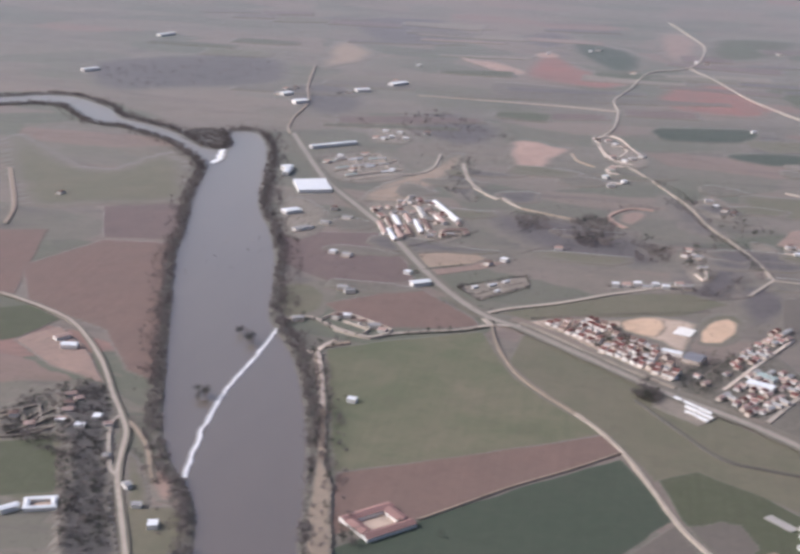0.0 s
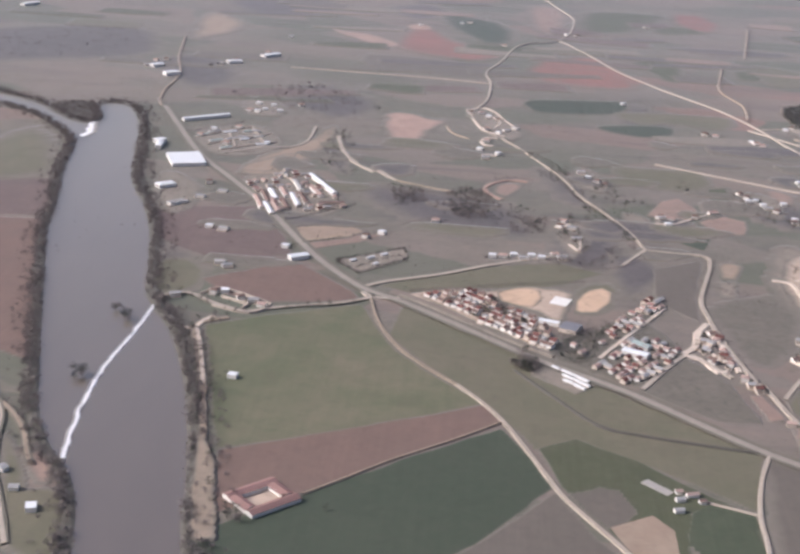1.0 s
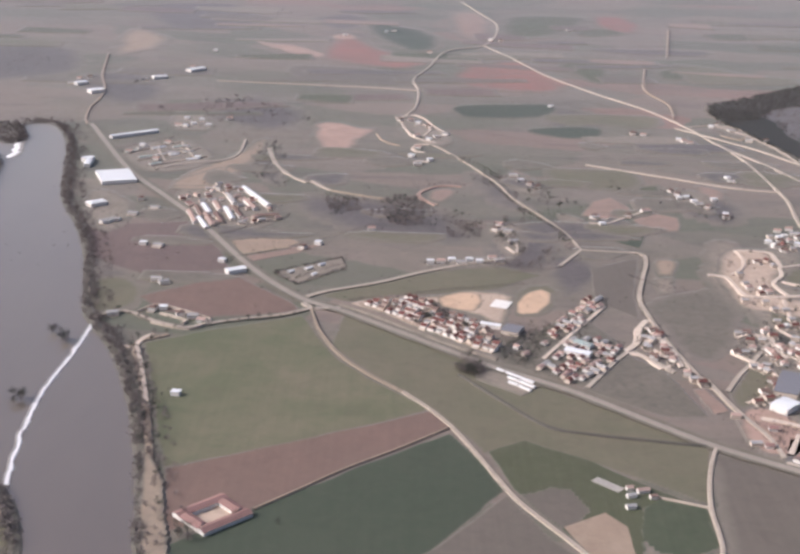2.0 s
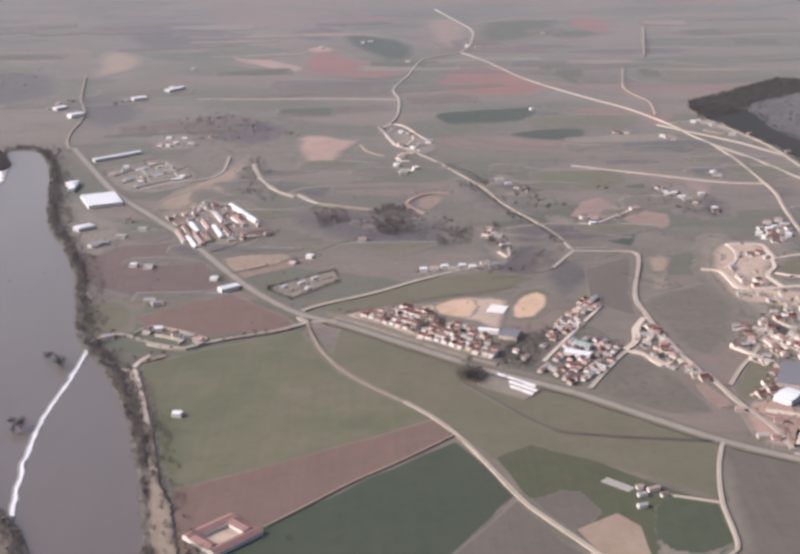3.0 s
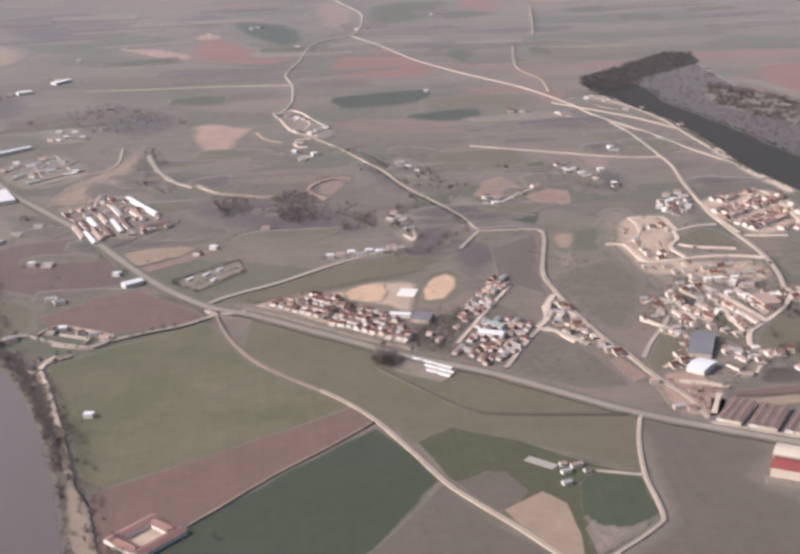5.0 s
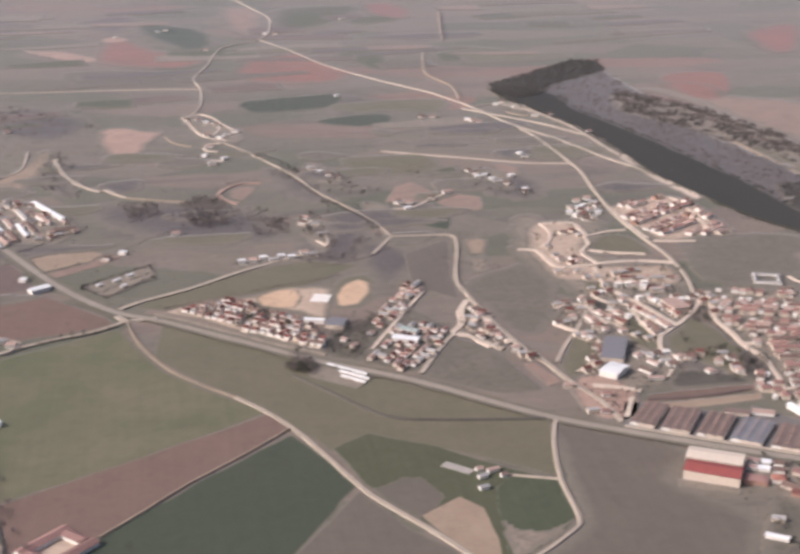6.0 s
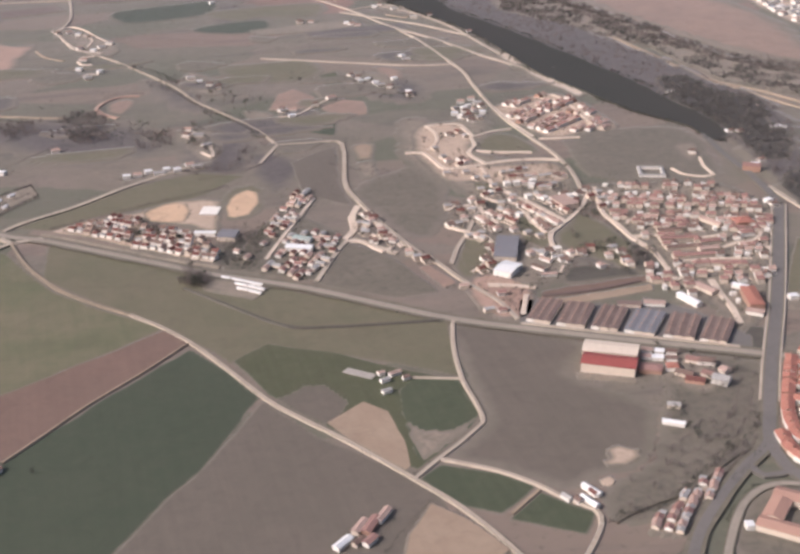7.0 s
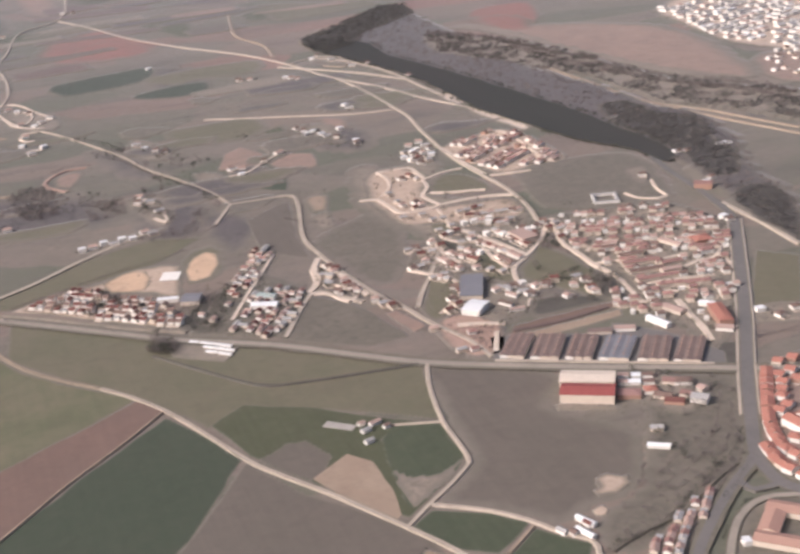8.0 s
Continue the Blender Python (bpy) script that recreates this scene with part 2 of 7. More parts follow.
def water_material(name, a, b, rough=0.05, spec=1.0):
    m, nt, bsdf = nodes_of(name, rough, spec)
    pos = nt.nodes.new("ShaderNodeNewGeometry").outputs["Position"]
    turn = nt.nodes.new("ShaderNodeMapping")
    turn.inputs["Rotation"].default_value = (0, 0, -0.3)
    turn.inputs["Scale"].default_value = (1.0, 0.3, 1.0)
    nt.links.new(pos, turn.inputs["Vector"])
    col = mix(nt, ramp(nt, noise_node(nt, turn.outputs[0], 0.012, 4.0, 0.6, 0.5), 0.3, 0.7), a, b)
    nt.links.new(col, bsdf.inputs["Base Color"])
    bump = nt.nodes.new("ShaderNodeBump")
    bump.inputs["Strength"].default_value, bump.inputs["Distance"].default_value = 0.05, 0.1
    nt.links.new(noise_node(nt, pos, 0.35, 4.0, 0.6), bump.inputs["Height"])
    nt.links.new(bump.outputs[0], bsdf.inputs["Normal"])
    return m


WATER = water_material("muddy_river_water", (0.138, 0.104, 0.073), (0.121, 0.092, 0.065), 0.08, 1.0)
# raised IOR and added sheen brighten the far water in place of haze
WATER.node_tree.nodes["Principled BSDF"].inputs["IOR"].default_value = 1.75
for key, value in (("Sheen Weight", 1.0), ("Sheen Roughness", 0.295), ("Sheen Tint", (0.96, 0.96, 0.98, 1.0))):
    WATER.node_tree.nodes["Principled BSDF"].inputs[key].default_value = value
DARK_WATER = water_material("dark_river_water", (0.066, 0.060, 0.053), (0.055, 0.054, 0.046), 0.35, 0.04)


# ---- helpers for the plan ----
def smooth_line(pts, step=8.0, closed=False):
    """A soft curve through the corners of a plan line."""
    p = [Vector((*q, 0)) for q in pts]
    n, out = len(p), []
    for i in range(n if closed else n - 1):
        if closed:
            a, b, c, d = p[i - 1], p[i], p[(i + 1) % n], p[(i + 2) % n]
        else:
            a, b, c, d = p[max(i - 1, 0)], p[i], p[i + 1], p[min(i + 2, n - 1)]
        k = max(1, int((c - b).length / step))
        for j in range(k):
            t = j / k
            out.append(0.5 * (2 * b + (c - a) * t + (2 * a - 5 * b + 4 * c - d) * t * t + (3 * b - a - 3 * c + d) * t ** 3))
    if not closed:
        out.append(p[-1].copy())
    return out


def inside(poly, x, y):
    hit, j = False, len(poly) - 1
    for i in range(len(poly)):
        (xi, yi), (xj, yj) = poly[i][:2], poly[j][:2]
        if (yi > y) != (yj > y) and x < (xj - xi) * (y - yi) / (yj - yi) + xi:
            hit = not hit
        j = i
    return hit


def mesh_object(name, verts, faces, material, parent=None):
    me = bpy.data.meshes.new(name)
    me.from_pydata([tuple(v) for v in verts], [], faces)
    me.materials.append(material)
    ob = new(name, me)
    if parent:
        ob.parent = parent
    return ob


def part(name, bm, material, parent, label=""):
    me = bpy.data.meshes.new(name)
    bm.to_mesh(me)
    bm.free()
    me.materials.append(material)
    ob = new(name, me)
    ob.parent = parent
    return tagged(ob, label)


LEVEL = [0.0]


def sheet(name, pts, material, label, z=0.12, rough=2.5, category="", soft=True, fade=0.0):
    """A patch of land, a little proud of the ground, with a slightly uneven edge."""
    LEVEL[0] += 0.004
    z, line = z + LEVEL[0], []
    if rough >= 3:
        pts = [(q.x, q.y) for q in smooth_line(pts, 12.0, True)]
    for i in range(len(pts)):
        a, b = Vector((*pts[i], 0)), Vector((*pts[(i + 1) % len(pts)], 0))
        k = max(1, int((b - a).length / 12))
        for j in range(k):
            q = a.lerp(b, j / k)
            w = noise.noise_vector(q * 0.03) * rough + noise.noise_vector(q * 0.11) * rough * 0.5
            line.append(Vector((q.x + w.x, q.y + w.y, z)))
    if not soft:
        line = [Vector((*p, z)) for p in pts]
    if fade and rough < 3:
        # neighbouring plots meet: the worn edge reaches over the boundary
        c = sum(line, Vector()) / len(line)
        line = [v + (v - c).normalized() * fade * 0.5 for v in line]
    if fade:
        me = worn_patch(name, line, z, fade)
    else:
        bm = bmesh.new()
        top = bm.faces.new([bm.verts.new(v) for v in line])
        top.normal_update()
        if top.normal.z < 0:
            top.normal_flip()
        skirt = bmesh.ops.extrude_edge_only(bm, edges=[e for e in bm.edges if e.is_boundary])
        for v in skirt["geom"]:
            if isinstance(v, bmesh.types.BMVert):
                v.co.z = -0.3
        bmesh.ops.triangulate(bm, faces=[f for f in bm.faces if len(f.verts) > 4])
        for f in bm.faces:
            f.normal_update()
            if f.normal.z < -0.5:
                f.normal_flip()
        me = bpy.data.meshes.new(name)
        bm.to_mesh(me)
        bm.free()
    me.materials.append(material)
    return tagged(new(name, me), label, category, kind="structure")


def worn_patch(name, line, z, fade):
    """A patch of soil as a fine mesh whose margin value falls from 1 at its outline to 0 inside, where the soil is pure."""
    p = np.array([(v.x, v.y) for v in line])
    q = np.roll(p, -1, 0)
    lo, hi = p.min(0), p.max(0)
    step = max(2.0, fade / 3.0, (hi - lo).max() / 110)
    gx, gy = np.meshgrid(np.arange(lo[0], hi[0] + step, step), np.arange(lo[1], hi[1] + step, step))
    pts = np.stack([gx.ravel(), gy.ravel()], 1)
    d = q - p
    rel = pts[:, None, :] - p[None]
    k = np.clip((rel * d).sum(2) / np.maximum((d * d).sum(1), 1e-6), 0, 1)
    dist = np.sqrt(((rel - k[..., None] * d) ** 2).sum(2)).min(1)
    up = (p[None, :, 1] > pts[:, None, 1]) != (q[None, :, 1] > pts[:, None, 1])
    cut = p[None, :, 0] + d[None, :, 0] * (pts[:, None, 1] - p[None, :, 1]) / np.where(np.abs(d[None, :, 1]) < 1e-6, 1e-6, d[None, :, 1])
    within = (np.sum(up & (pts[:, None, 0] < cut), 1) % 2) == 1
    worn = np.where(within, 1 - np.clip(dist / fade, 0, 1), 1.0)
    rows, cols = gx.shape
    ids = np.arange(rows * cols).reshape(rows, cols)
    quads = np.stack([ids[:-1, :-1], ids[:-1, 1:], ids[1:, 1:], ids[1:, :-1]], -1).reshape(-1, 4)
    quads = quads[within[quads].any(1)]
    used, flat = np.unique(quads, return_inverse=True)
    quads = flat.reshape(-1, 4)
    xy, worn = pts[used], worn[used]
    low = np.where(within[used], z, -0.2)
    me = bpy.data.meshes.new(name)
    me.from_pydata([(x, y, h) for (x, y), h in zip(xy.tolist(), low.tolist())], [], quads.tolist())
    layer = me.attributes.new("margin", 'FLOAT', 'POINT')
    layer.data.foreach_set("value", worn.astype(np.float32))
    return me


ROAD_LINES = []


def ribbon(name, pts, width, material, label, z=0.3, shoulder=0.0, wobble=0.0, kind="structure", closed=False, category="road"):
    """A road, track or weir: a low bank with a flat top and sloping sides."""
    LEVEL[0] += 0.004
    z += LEVEL[0]
    line = smooth_line(pts, 7.0, closed)
    ROAD_LINES.append((line, width * 0.5))
    verts, faces = [], []
    n = len(line)
    for i, q in enumerate(line):
        d = (line[min(i + 1, n - 1)] - line[max(i - 1, 0)]).normalized()
        side = Vector((-d.y, d.x, 0))
        w = width * 0.5 * (1 + wobble * noise.noise(q * 0.06))
        for k, h in ((-w - 0.8, -0.2), (-w, z), (w, z), (w + 0.8, -0.2)):
            verts.append(q + side * k + Vector((0, 0, h)))
    for i in range(n - 1):
        for k in range(3):
            a = i * 4 + k
            faces.append((a, a + 1, a + 5, a + 4)[::-1])
    ob = mesh_object(name, verts, faces, material)
    if shoulder:
        vv, ff = [], []
        for i, q in enumerate(line):
            d = (line[min(i + 1, n - 1)] - line[max(i - 1, 0)]).normalized()
            side = Vector((-d.y, d.x, 0))
            w = (width * 0.5 + shoulder) * (1 + 0.25 * noise.noise(q * 0.05 + Vector((9, 3, 1))))
            vv += [q + side * -w + Vector((0, 0, z - 0.1)), q + side * w + Vector((0, 0, z - 0.1))]
        for i in range(n - 1):
            a = i * 2
            ff.append((a, a + 2, a + 3, a + 1)[::-1])
        tagged(mesh_object("trim", vv, ff, VERGE), "grassy verge along the country road", "verge", kind="structure")
    return tagged(ob, label, category, kind=kind)


def near_road(x, y, gap):
    q = Vector((x, y, 0))
    for line, half in ROAD_LINES:
        for p in line:
            if abs(p.x - x) < gap + half and abs(p.y - y) < gap + half and (p - q).length < gap + half:
                return True
    return False


# ---- ground and water ----
bm = bmesh.new()
bmesh.ops.create_grid(bm, x_segments=48, y_segments=48, size=6500)
for v in bm.verts:
    v.co.z = -0.02
me = bpy.data.meshes.new("ground")
bm.to_mesh(me)
bm.free()
me.materials.append(GROUND)
tagged(new("ground", me), "dry grey-brown pasture of a wide river plain", "ground", kind="structure")

RIVER_WEST = [(-263, 763), (-278, 815), (-295, 851), (-310, 872), (-325, 895), (-349, 946), (-375, 1025), (-397, 1092), (-438, 1222), (-488, 1383), (-515, 1501), (-551, 1637), (-568, 1729), (-582, 1785), (-614, 1839), (-676, 1915), (-733, 1958), (-789, 1993), (-835, 2001), (-879, 2043), (-933, 2106), (-988, 2114), (-1020, 2094), (-1087, 2061)]
RIVER_EAST = [(-1105, 2095), (-1025, 2166), (-956, 2182), (-864, 2118), (-809, 2046), (-744, 2012), (-685, 1966), (-624, 1893), (-593, 1886), (-583, 1917), (-609, 1992), (-599, 2015), (-562, 2001), (-518, 1887), (-484, 1741), (-455, 1615), (-412, 1509), (-379, 1414), (-353, 1311), (-332, 1220), (-313, 1181), (-283, 1122), (-258, 1055), (-236, 984), (-216, 904), (-203, 841), (-192, 780)]
WEST_BANK = [(-225, 560), (-245, 680)] + RIVER_WEST
EAST_BANK = RIVER_EAST + [(-160, 660), (-130, 560)]


def river():
    a, b = smooth_line(WEST_BANK, 10), smooth_line(EAST_BANK, 10)
    bm = bmesh.new()
    f = bm.faces.new([bm.verts.new((p.x, p.y, 0.25)) for p in a + b])
    f.normal_update()
    if f.normal.z < 0:
        f.normal_flip()
    bmesh.ops.triangulate(bm, faces=[f])
    me = bpy.data.meshes.new("water")
    bm.to_mesh(me)
    bm.free()
    me.materials.append(WATER)
    tagged(new("water", me), "wide muddy grey river flowing in a bend", "river", kind="structure")
    for line in (a, b):
        verts, faces = [], []
        for i, p in enumerate(line):
            d = (line[min(i + 1, len(line) - 1)] - line[max(i - 1, 0)]).normalized()
            out = Vector((-d.y, d.x, 0))
            w = 7 + 4 * noise.noise(p * 0.03)
            for k, z in ((-1.5, 0.1), (1.5, 1.2), (w, 1.4), (w + 4, -0.1)):
                verts.append(p + out * k + Vector((0, 0, z + 0.3 * noise.noise(p * 0.1))))
        for i in range(len(line) - 1):
            for k in range(3):
                v0 = i * 4 + k
                faces.append((v0, v0 + 4, v0 + 5, v0 + 1)[::-1])
        tagged(mesh_object("river_bank", verts, faces, BANK), "muddy overgrown earth bank along the river", "river bank", kind="structure")


river()
sheet("island", [(-684, 1967), (-659, 2014), (-624, 2010), (-595, 1960), (-582, 1907), (-592, 1883), (-619, 1891), (-653, 1926)], BANK, "low overgrown island in the river bend", 1.0, 4, "island")

# ---- fields ----
def field(pts, material, label, z=0.12, rough=2.0):
    xs, ys = [p[0] for p in pts], [p[1] for p in pts]
    wide = min(max(xs) - min(xs), max(ys) - min(ys))
    sheet("field", pts, material, label, z, rough, "field", fade=0.0 if rough < 1.6 else min((1.3 if rough < 2.5 else 3.0 if rough < 8 else 4.5) * rough, wide * 0.42))


# purple-grey ground; the first patch also carries the shade of the scarp slope
for spots in ([(-178, 1668), (-86, 1675), (44, 1621), (74, 1488), (-24, 1477), (-134, 1556)], [(76, 1545), (151, 1554), (177, 1468), (129, 1380), (74, 1389)], [(-378, 2231), (-252, 2270), (-166, 2125), (-232, 2016), (-333, 2072)], [(-423, 1547), (-337, 1412), (-284, 1286), (-308, 1204), (-345, 1280)], [(55, 1818), (122, 1764), (148, 1633), (109, 1628), (69, 1708)], [(-243, 1878), (-206, 1870), (-180, 1705), (-224, 1738)], [(333, 1782), (425, 1699), (397, 1591), (327, 1653)], [(-1058, 2522), (-858, 2700), (-701, 2695), (-628, 2451), (-759, 2323), (-939, 2257)], [(-699, 3320), (-471, 3413), (-363, 3095), (-557, 2978)], [(419, 1150), (452, 1138), (442, 1046), (426, 1015), (375, 1044), (389, 1107)], [(-631, 2395), (-513, 2458), (-426, 2262), (-512, 2165)], [(-470, 1011), (-427, 1028), (-384, 947), (-355, 836), (-308, 743), (-351, 733), (-410, 874), (-475, 895), (-506, 958)], [(-275, 3181), (-182, 3315), (-105, 3205), (-173, 3035)], [(236, 2301), (319, 2188), (278, 2072), (190, 2120)], [(144, 1454), (195, 1445), (192, 1357), (142, 1315)]):
    field(spots, HEATH, "dull purple-grey ground with low scrub", 0.08, 11)
field([(65, 1158), (96, 1205), (133, 1227), (129, 1188), (101, 1118), (81, 1130)], LOAM, "dark grey waste ground beside the workshops", 0.1, 4)
field([(-348, 1307), (-314, 1328), (-284, 1272), (-306, 1222), (-334, 1234)], OLIVE, "small green meadow on the river bank", 0.12, 3)
field([(-204, 1408), (-155, 1439), (-136, 1461), (-118, 1459), (-140, 1429), (-194, 1391)], SALMON, "narrow reddish strip beside a bare yard", 0.13, 1.5)


field([(-257, 1149), (-204, 1185), (-117, 1234), (-99, 1183), (-77, 1128), (-48, 1086), (-14, 1051), (9, 1026), (-103, 954), (-195, 905), (-223, 1019)], GREEN, "large pale green crop field beside the river", 0.12)
field([(-194, 903), (-103, 953), (10, 1024), (25, 995), (-14, 954), (-58, 912), (-93, 875), (-121, 847), (-175, 810)], BROWN, "long strip of ploughed brown earth", 0.14)
field([(-120, 844), (-48, 916), (24, 982), (45, 939), (63, 887), (17, 811), (-19, 769), (-55, 719), (-92, 673), (-189, 702), (-195, 769)], DARK_GREEN, "dark green crop field bounded by a lane", 0.12)
field([(65, 881), (92, 820), (135, 759), (152, 725), (151, 703), (100, 617), (-88, 670), (-53, 718), (-17, 768), (18, 809)], GREY, "grey stubble field beside the lane", 0.10)
field([(-76, 1239), (41, 1141), (141, 1054), (234, 970), (224, 927), (214, 878), (162, 920), (86, 974), (52, 948), (32, 988), (10, 1030), (-44, 1097), (-82, 1157)], OLIVE, "olive fallow field along the main road", 0.10)
field([(55, 950), (86, 974), (134, 942), (162, 912), (211, 873), (210, 843), (210, 819), (174, 782), (147, 760), (141, 766), (101, 835), (71, 890)], MID_GREEN, "dark olive crop field beside a farm", 0.13)
field([(163, 867), (181, 886), (211, 874), (209, 846), (210, 820), (199, 804), (175, 783), (153, 769), (149, 774), (155, 809), (158, 838)], BRIGHT_GREEN, "small green crop field below the farm", 0.14, 1.6)
field([(157, 826), (168, 809), (186, 806), (209, 818), (196, 800), (174, 782), (153, 768), (149, 774)], SCRUB_PALE, "pale worn half of a green field", 0.145, 3)
field([(75, 883), (88, 887), (98, 897), (115, 893), (120, 871), (125, 862), (114, 845), (101, 835)], GREY, "brown worn patch of a green field", 0.145, 2.2)
field([(103, 837), (135, 860), (148, 841), (149, 798), (143, 765), (137, 759), (121, 790)], TAN, "rounded tan stubble field beside the lane", 0.16, 1.2)
field([(238, 964), (325, 909), (297, 858), (324, 812), (336, 788), (293, 724), (260, 719), (232, 707), (218, 724), (198, 745), (170, 769), (212, 808), (219, 877)], GREY, "large bare grey-brown field beside the town", 0.12, 5)
field([(165, 761), (196, 739), (214, 719), (184, 694), (163, 711), (146, 748)], BRIGHT_GREEN, "small dark green field between two tracks", 0.13)
field([(216, 711), (240, 679), (226, 659), (187, 687)], BRIGHT_GREEN, "small green paddock beside a track", 0.13)
field([(383, 865), (429, 845), (445, 831), (401, 754), (375, 719), (327, 679), (257, 658), (244, 668), (260, 706), (296, 723), (339, 787)], SCRUB, "grey scrubland on the edge of the town", 0.10, 4)
field([(-287, 1272), (-201, 1347), (-132, 1270), (-121, 1246), (-214, 1218), (-256, 1233)], BROWN, "ploughed brown field beside the road junction", 0.13)
field([(-395, 1503), (-279, 1533), (-225, 1421), (-208, 1368), (-285, 1331), (-367, 1392)], PURPLE, "damp dark ploughed field near the river", 0.12)
field([(-232, 1477), (-175, 1506), (-139, 1468), (-155, 1446), (-204, 1415)], TAN, "pale bare yard beside the main road", 0.13)
field([(-107, 1293), (30, 1390), (87, 1408), (135, 1383), (69, 1326), (-28, 1301), (-70, 1278)], OLIVE, "narrow olive wedge of fallow land", 0.11)
field([(-9, 1291), (18, 1310), (46, 1325), (88, 1323), (99, 1315), (90, 1255), (80, 1224), (54, 1247), (21, 1275)], PALE, "pale sandy ground of a triangular building plot", 0.15, 4)
sheet("field", [(15, 1299), (38, 1320), (65, 1313), (67, 1292), (55, 1260), (37, 1263), (20, 1276)], SAND, "bare orange sand of a triangular building plot", 0.16, 4.0, "field", fade=8.0)
field([(97, 1313), (116, 1349), (137, 1354), (146, 1334), (139, 1288), (120, 1252), (98, 1253)], OLIVE, "yellowish grass round a sand heap", 0.15, 4)
sheet("field", [(99, 1296), (113, 1329), (128, 1340), (138, 1327), (135, 1294), (120, 1264), (106, 1257), (97, 1266)], SAND, "rounded heap of bare orange sand", 0.17, 3.5, "field", fade=6.0)
field([(75, 1142), (98, 1192), (125, 1227), (133, 1215), (119, 1166), (101, 1118)], LOAM, "dark grass lots between workshops", 0.15, 2)
field([(-71, 1274), (-54, 1284), (-36, 1292), (-36, 1256), (-40, 1248)], PALE, "pale tip of the triangular estate", 0.18, 2)
field([(-158, 1360), (-88, 1418), (-82, 1390), (-129, 1324)], SCRUB_PALE, "pale fenced allotment beside the main road", 0.14)
field([(-193, 2962), (-205, 2808), (-212, 2690), (-158, 2630), (-97, 2591), (-28, 2583), (24, 2647), (51, 2764), (-5, 2743), (-79, 2796), (-112, 2890), (-148, 2976)], RED, "red earth hillside field", 0.12, 9)
field([(-201, 2951), (-171, 2997), (-140, 2953), (-146, 2920), (-185, 2912)], SALMON_LIGHT, "bright pink scar of bare earth", 0.12, 3)
field([(-353, 2864), (-317, 2828), (-273, 2821), (-204, 2740), (-196, 2697), (-222, 2675), (-259, 2703), (-300, 2756), (-342, 2810)], SALMON_LIGHT, "pale reddish strip of bare ground", 0.12, 4)
field([(-147, 3178), (-105, 3188), (13, 3071), (46, 2930), (29, 2815), (-25, 2786), (-57, 2840), (-114, 2980)], DARK_GREEN, "distant blue-green crop field", 0.12, 8)
field([(75, 2621), (139, 2695), (213, 2716), (246, 2629), (287, 2486), (249, 2406), (182, 2394), (91, 2418), (53, 2508)], RED, "broad red earth field beside the far road", 0.12, 9)
field([(128, 2540), (201, 2585), (251, 2506), (256, 2428), (184, 2413), (112, 2442)], RED, "deep red strip within a red earth field", 0.12, 5)
field([(54, 2255), (137, 2286), (225, 2300), (230, 2237), (197, 2187), (77, 2168)], DARK_GREEN, "long dark green strip of crop", 0.12, 4)
field([(163, 2087), (223, 2126), (289, 2125), (286, 2066), (228, 2042)], DARK_GREEN, "narrow dark green strip of crop", 0.12, 4)
field([(274, 2698), (359, 2716), (369, 2605), (347, 2501), (312, 2543)], MID_GREEN, "distant green meadow", 0.12, 6)
field([(473, 2670), (555, 2707), (564, 2643), (528, 2582), (468, 2577)], MID_GREEN, "distant small green meadow", 0.12, 6)
field([(420, 3388), (513, 3411), (540, 3252), (489, 3149), (430, 3195)], RED, "far reddish ploughed field", 0.12, 8)
field([(356, 3129), (431, 3203), (483, 3135), (388, 3070)], MID_GREEN, "far green strip", 0.12, 6)
field([(347, 2898), (456, 2920), (619, 2925), (606, 2864), (445, 2853)], HEATH, "far dark strip of heath", 0.12, 6)
field([(69, 3367), (149, 3375), (167, 3153), (125, 2947), (74, 3051)], SALMON, "far pinkish field beside the road", 0.12, 8)
field([(208, 2213), (392, 2231), (381, 2131), (309, 2144), (225, 2141)], OLIVE, "faint olive strip of pasture", 0.12, 6)
field([(-168, 2081), (-132, 2098), (-91, 2064), (-65, 2062), (-91, 1985), (-96, 1923), (-117, 1849), (-132, 1867), (-161, 1952)], SALMON_LIGHT, "salmon patch of bare earth", 0.12, 6)
field([(13, 1713), (40, 1724), (45, 1700), (27, 1654), (10, 1669)], SALMON, "small salmon patch of bare earth", 0.12, 3)
field([(-608, 2605), (-653, 2887), (-622, 2962), (-537, 2854), (-537, 2723), (-576, 2650)], TAN, "faint tan field beyond the hamlet", 0.12, 8)
field([(-236, 2586), (-38, 2559), (-10, 2499), (-20, 2418), (-170, 2427), (-249, 2487)], GREY, "brown-grey fallow below the red hillside", 0.12, 5)
field([(1203, 2824), (1383, 2913), (1223, 2579), (1147, 2580)], RED, "far red earth beside the tree belt", 0.12, 8)
field([(835, 2356), (972, 2373), (898, 2179), (807, 2110)], RED, "red earth slope above the tree belt", 0.12, 6)
field([(525, 2755), (654, 2668), (730, 2631), (732, 2571), (598, 2546), (518, 2555)], OLIVE, "far olive pasture before the wood", 0.12, 6)
field([(211, 3354), (429, 3367), (317, 3064), (180, 3033)], MID_GREEN, "distant green crop field", 0.12, 12)
field([(204, 1620), (228, 1688), (252, 1711), (270, 1663), (255, 1615), (234, 1603)], SALMON, "pink bare plot beside cottages", 0.13, 2.4)
field([(229, 1572), (255, 1599), (277, 1566), (257, 1493), (232, 1516)], DARK_GREEN, "dark green plot beside cottages", 0.13, 2.4)
field([(298, 1764), (326, 1778), (317, 1666), (300, 1650), (295, 1703)], MID_GREEN, "green plot above cottages", 0.13, 2.4)
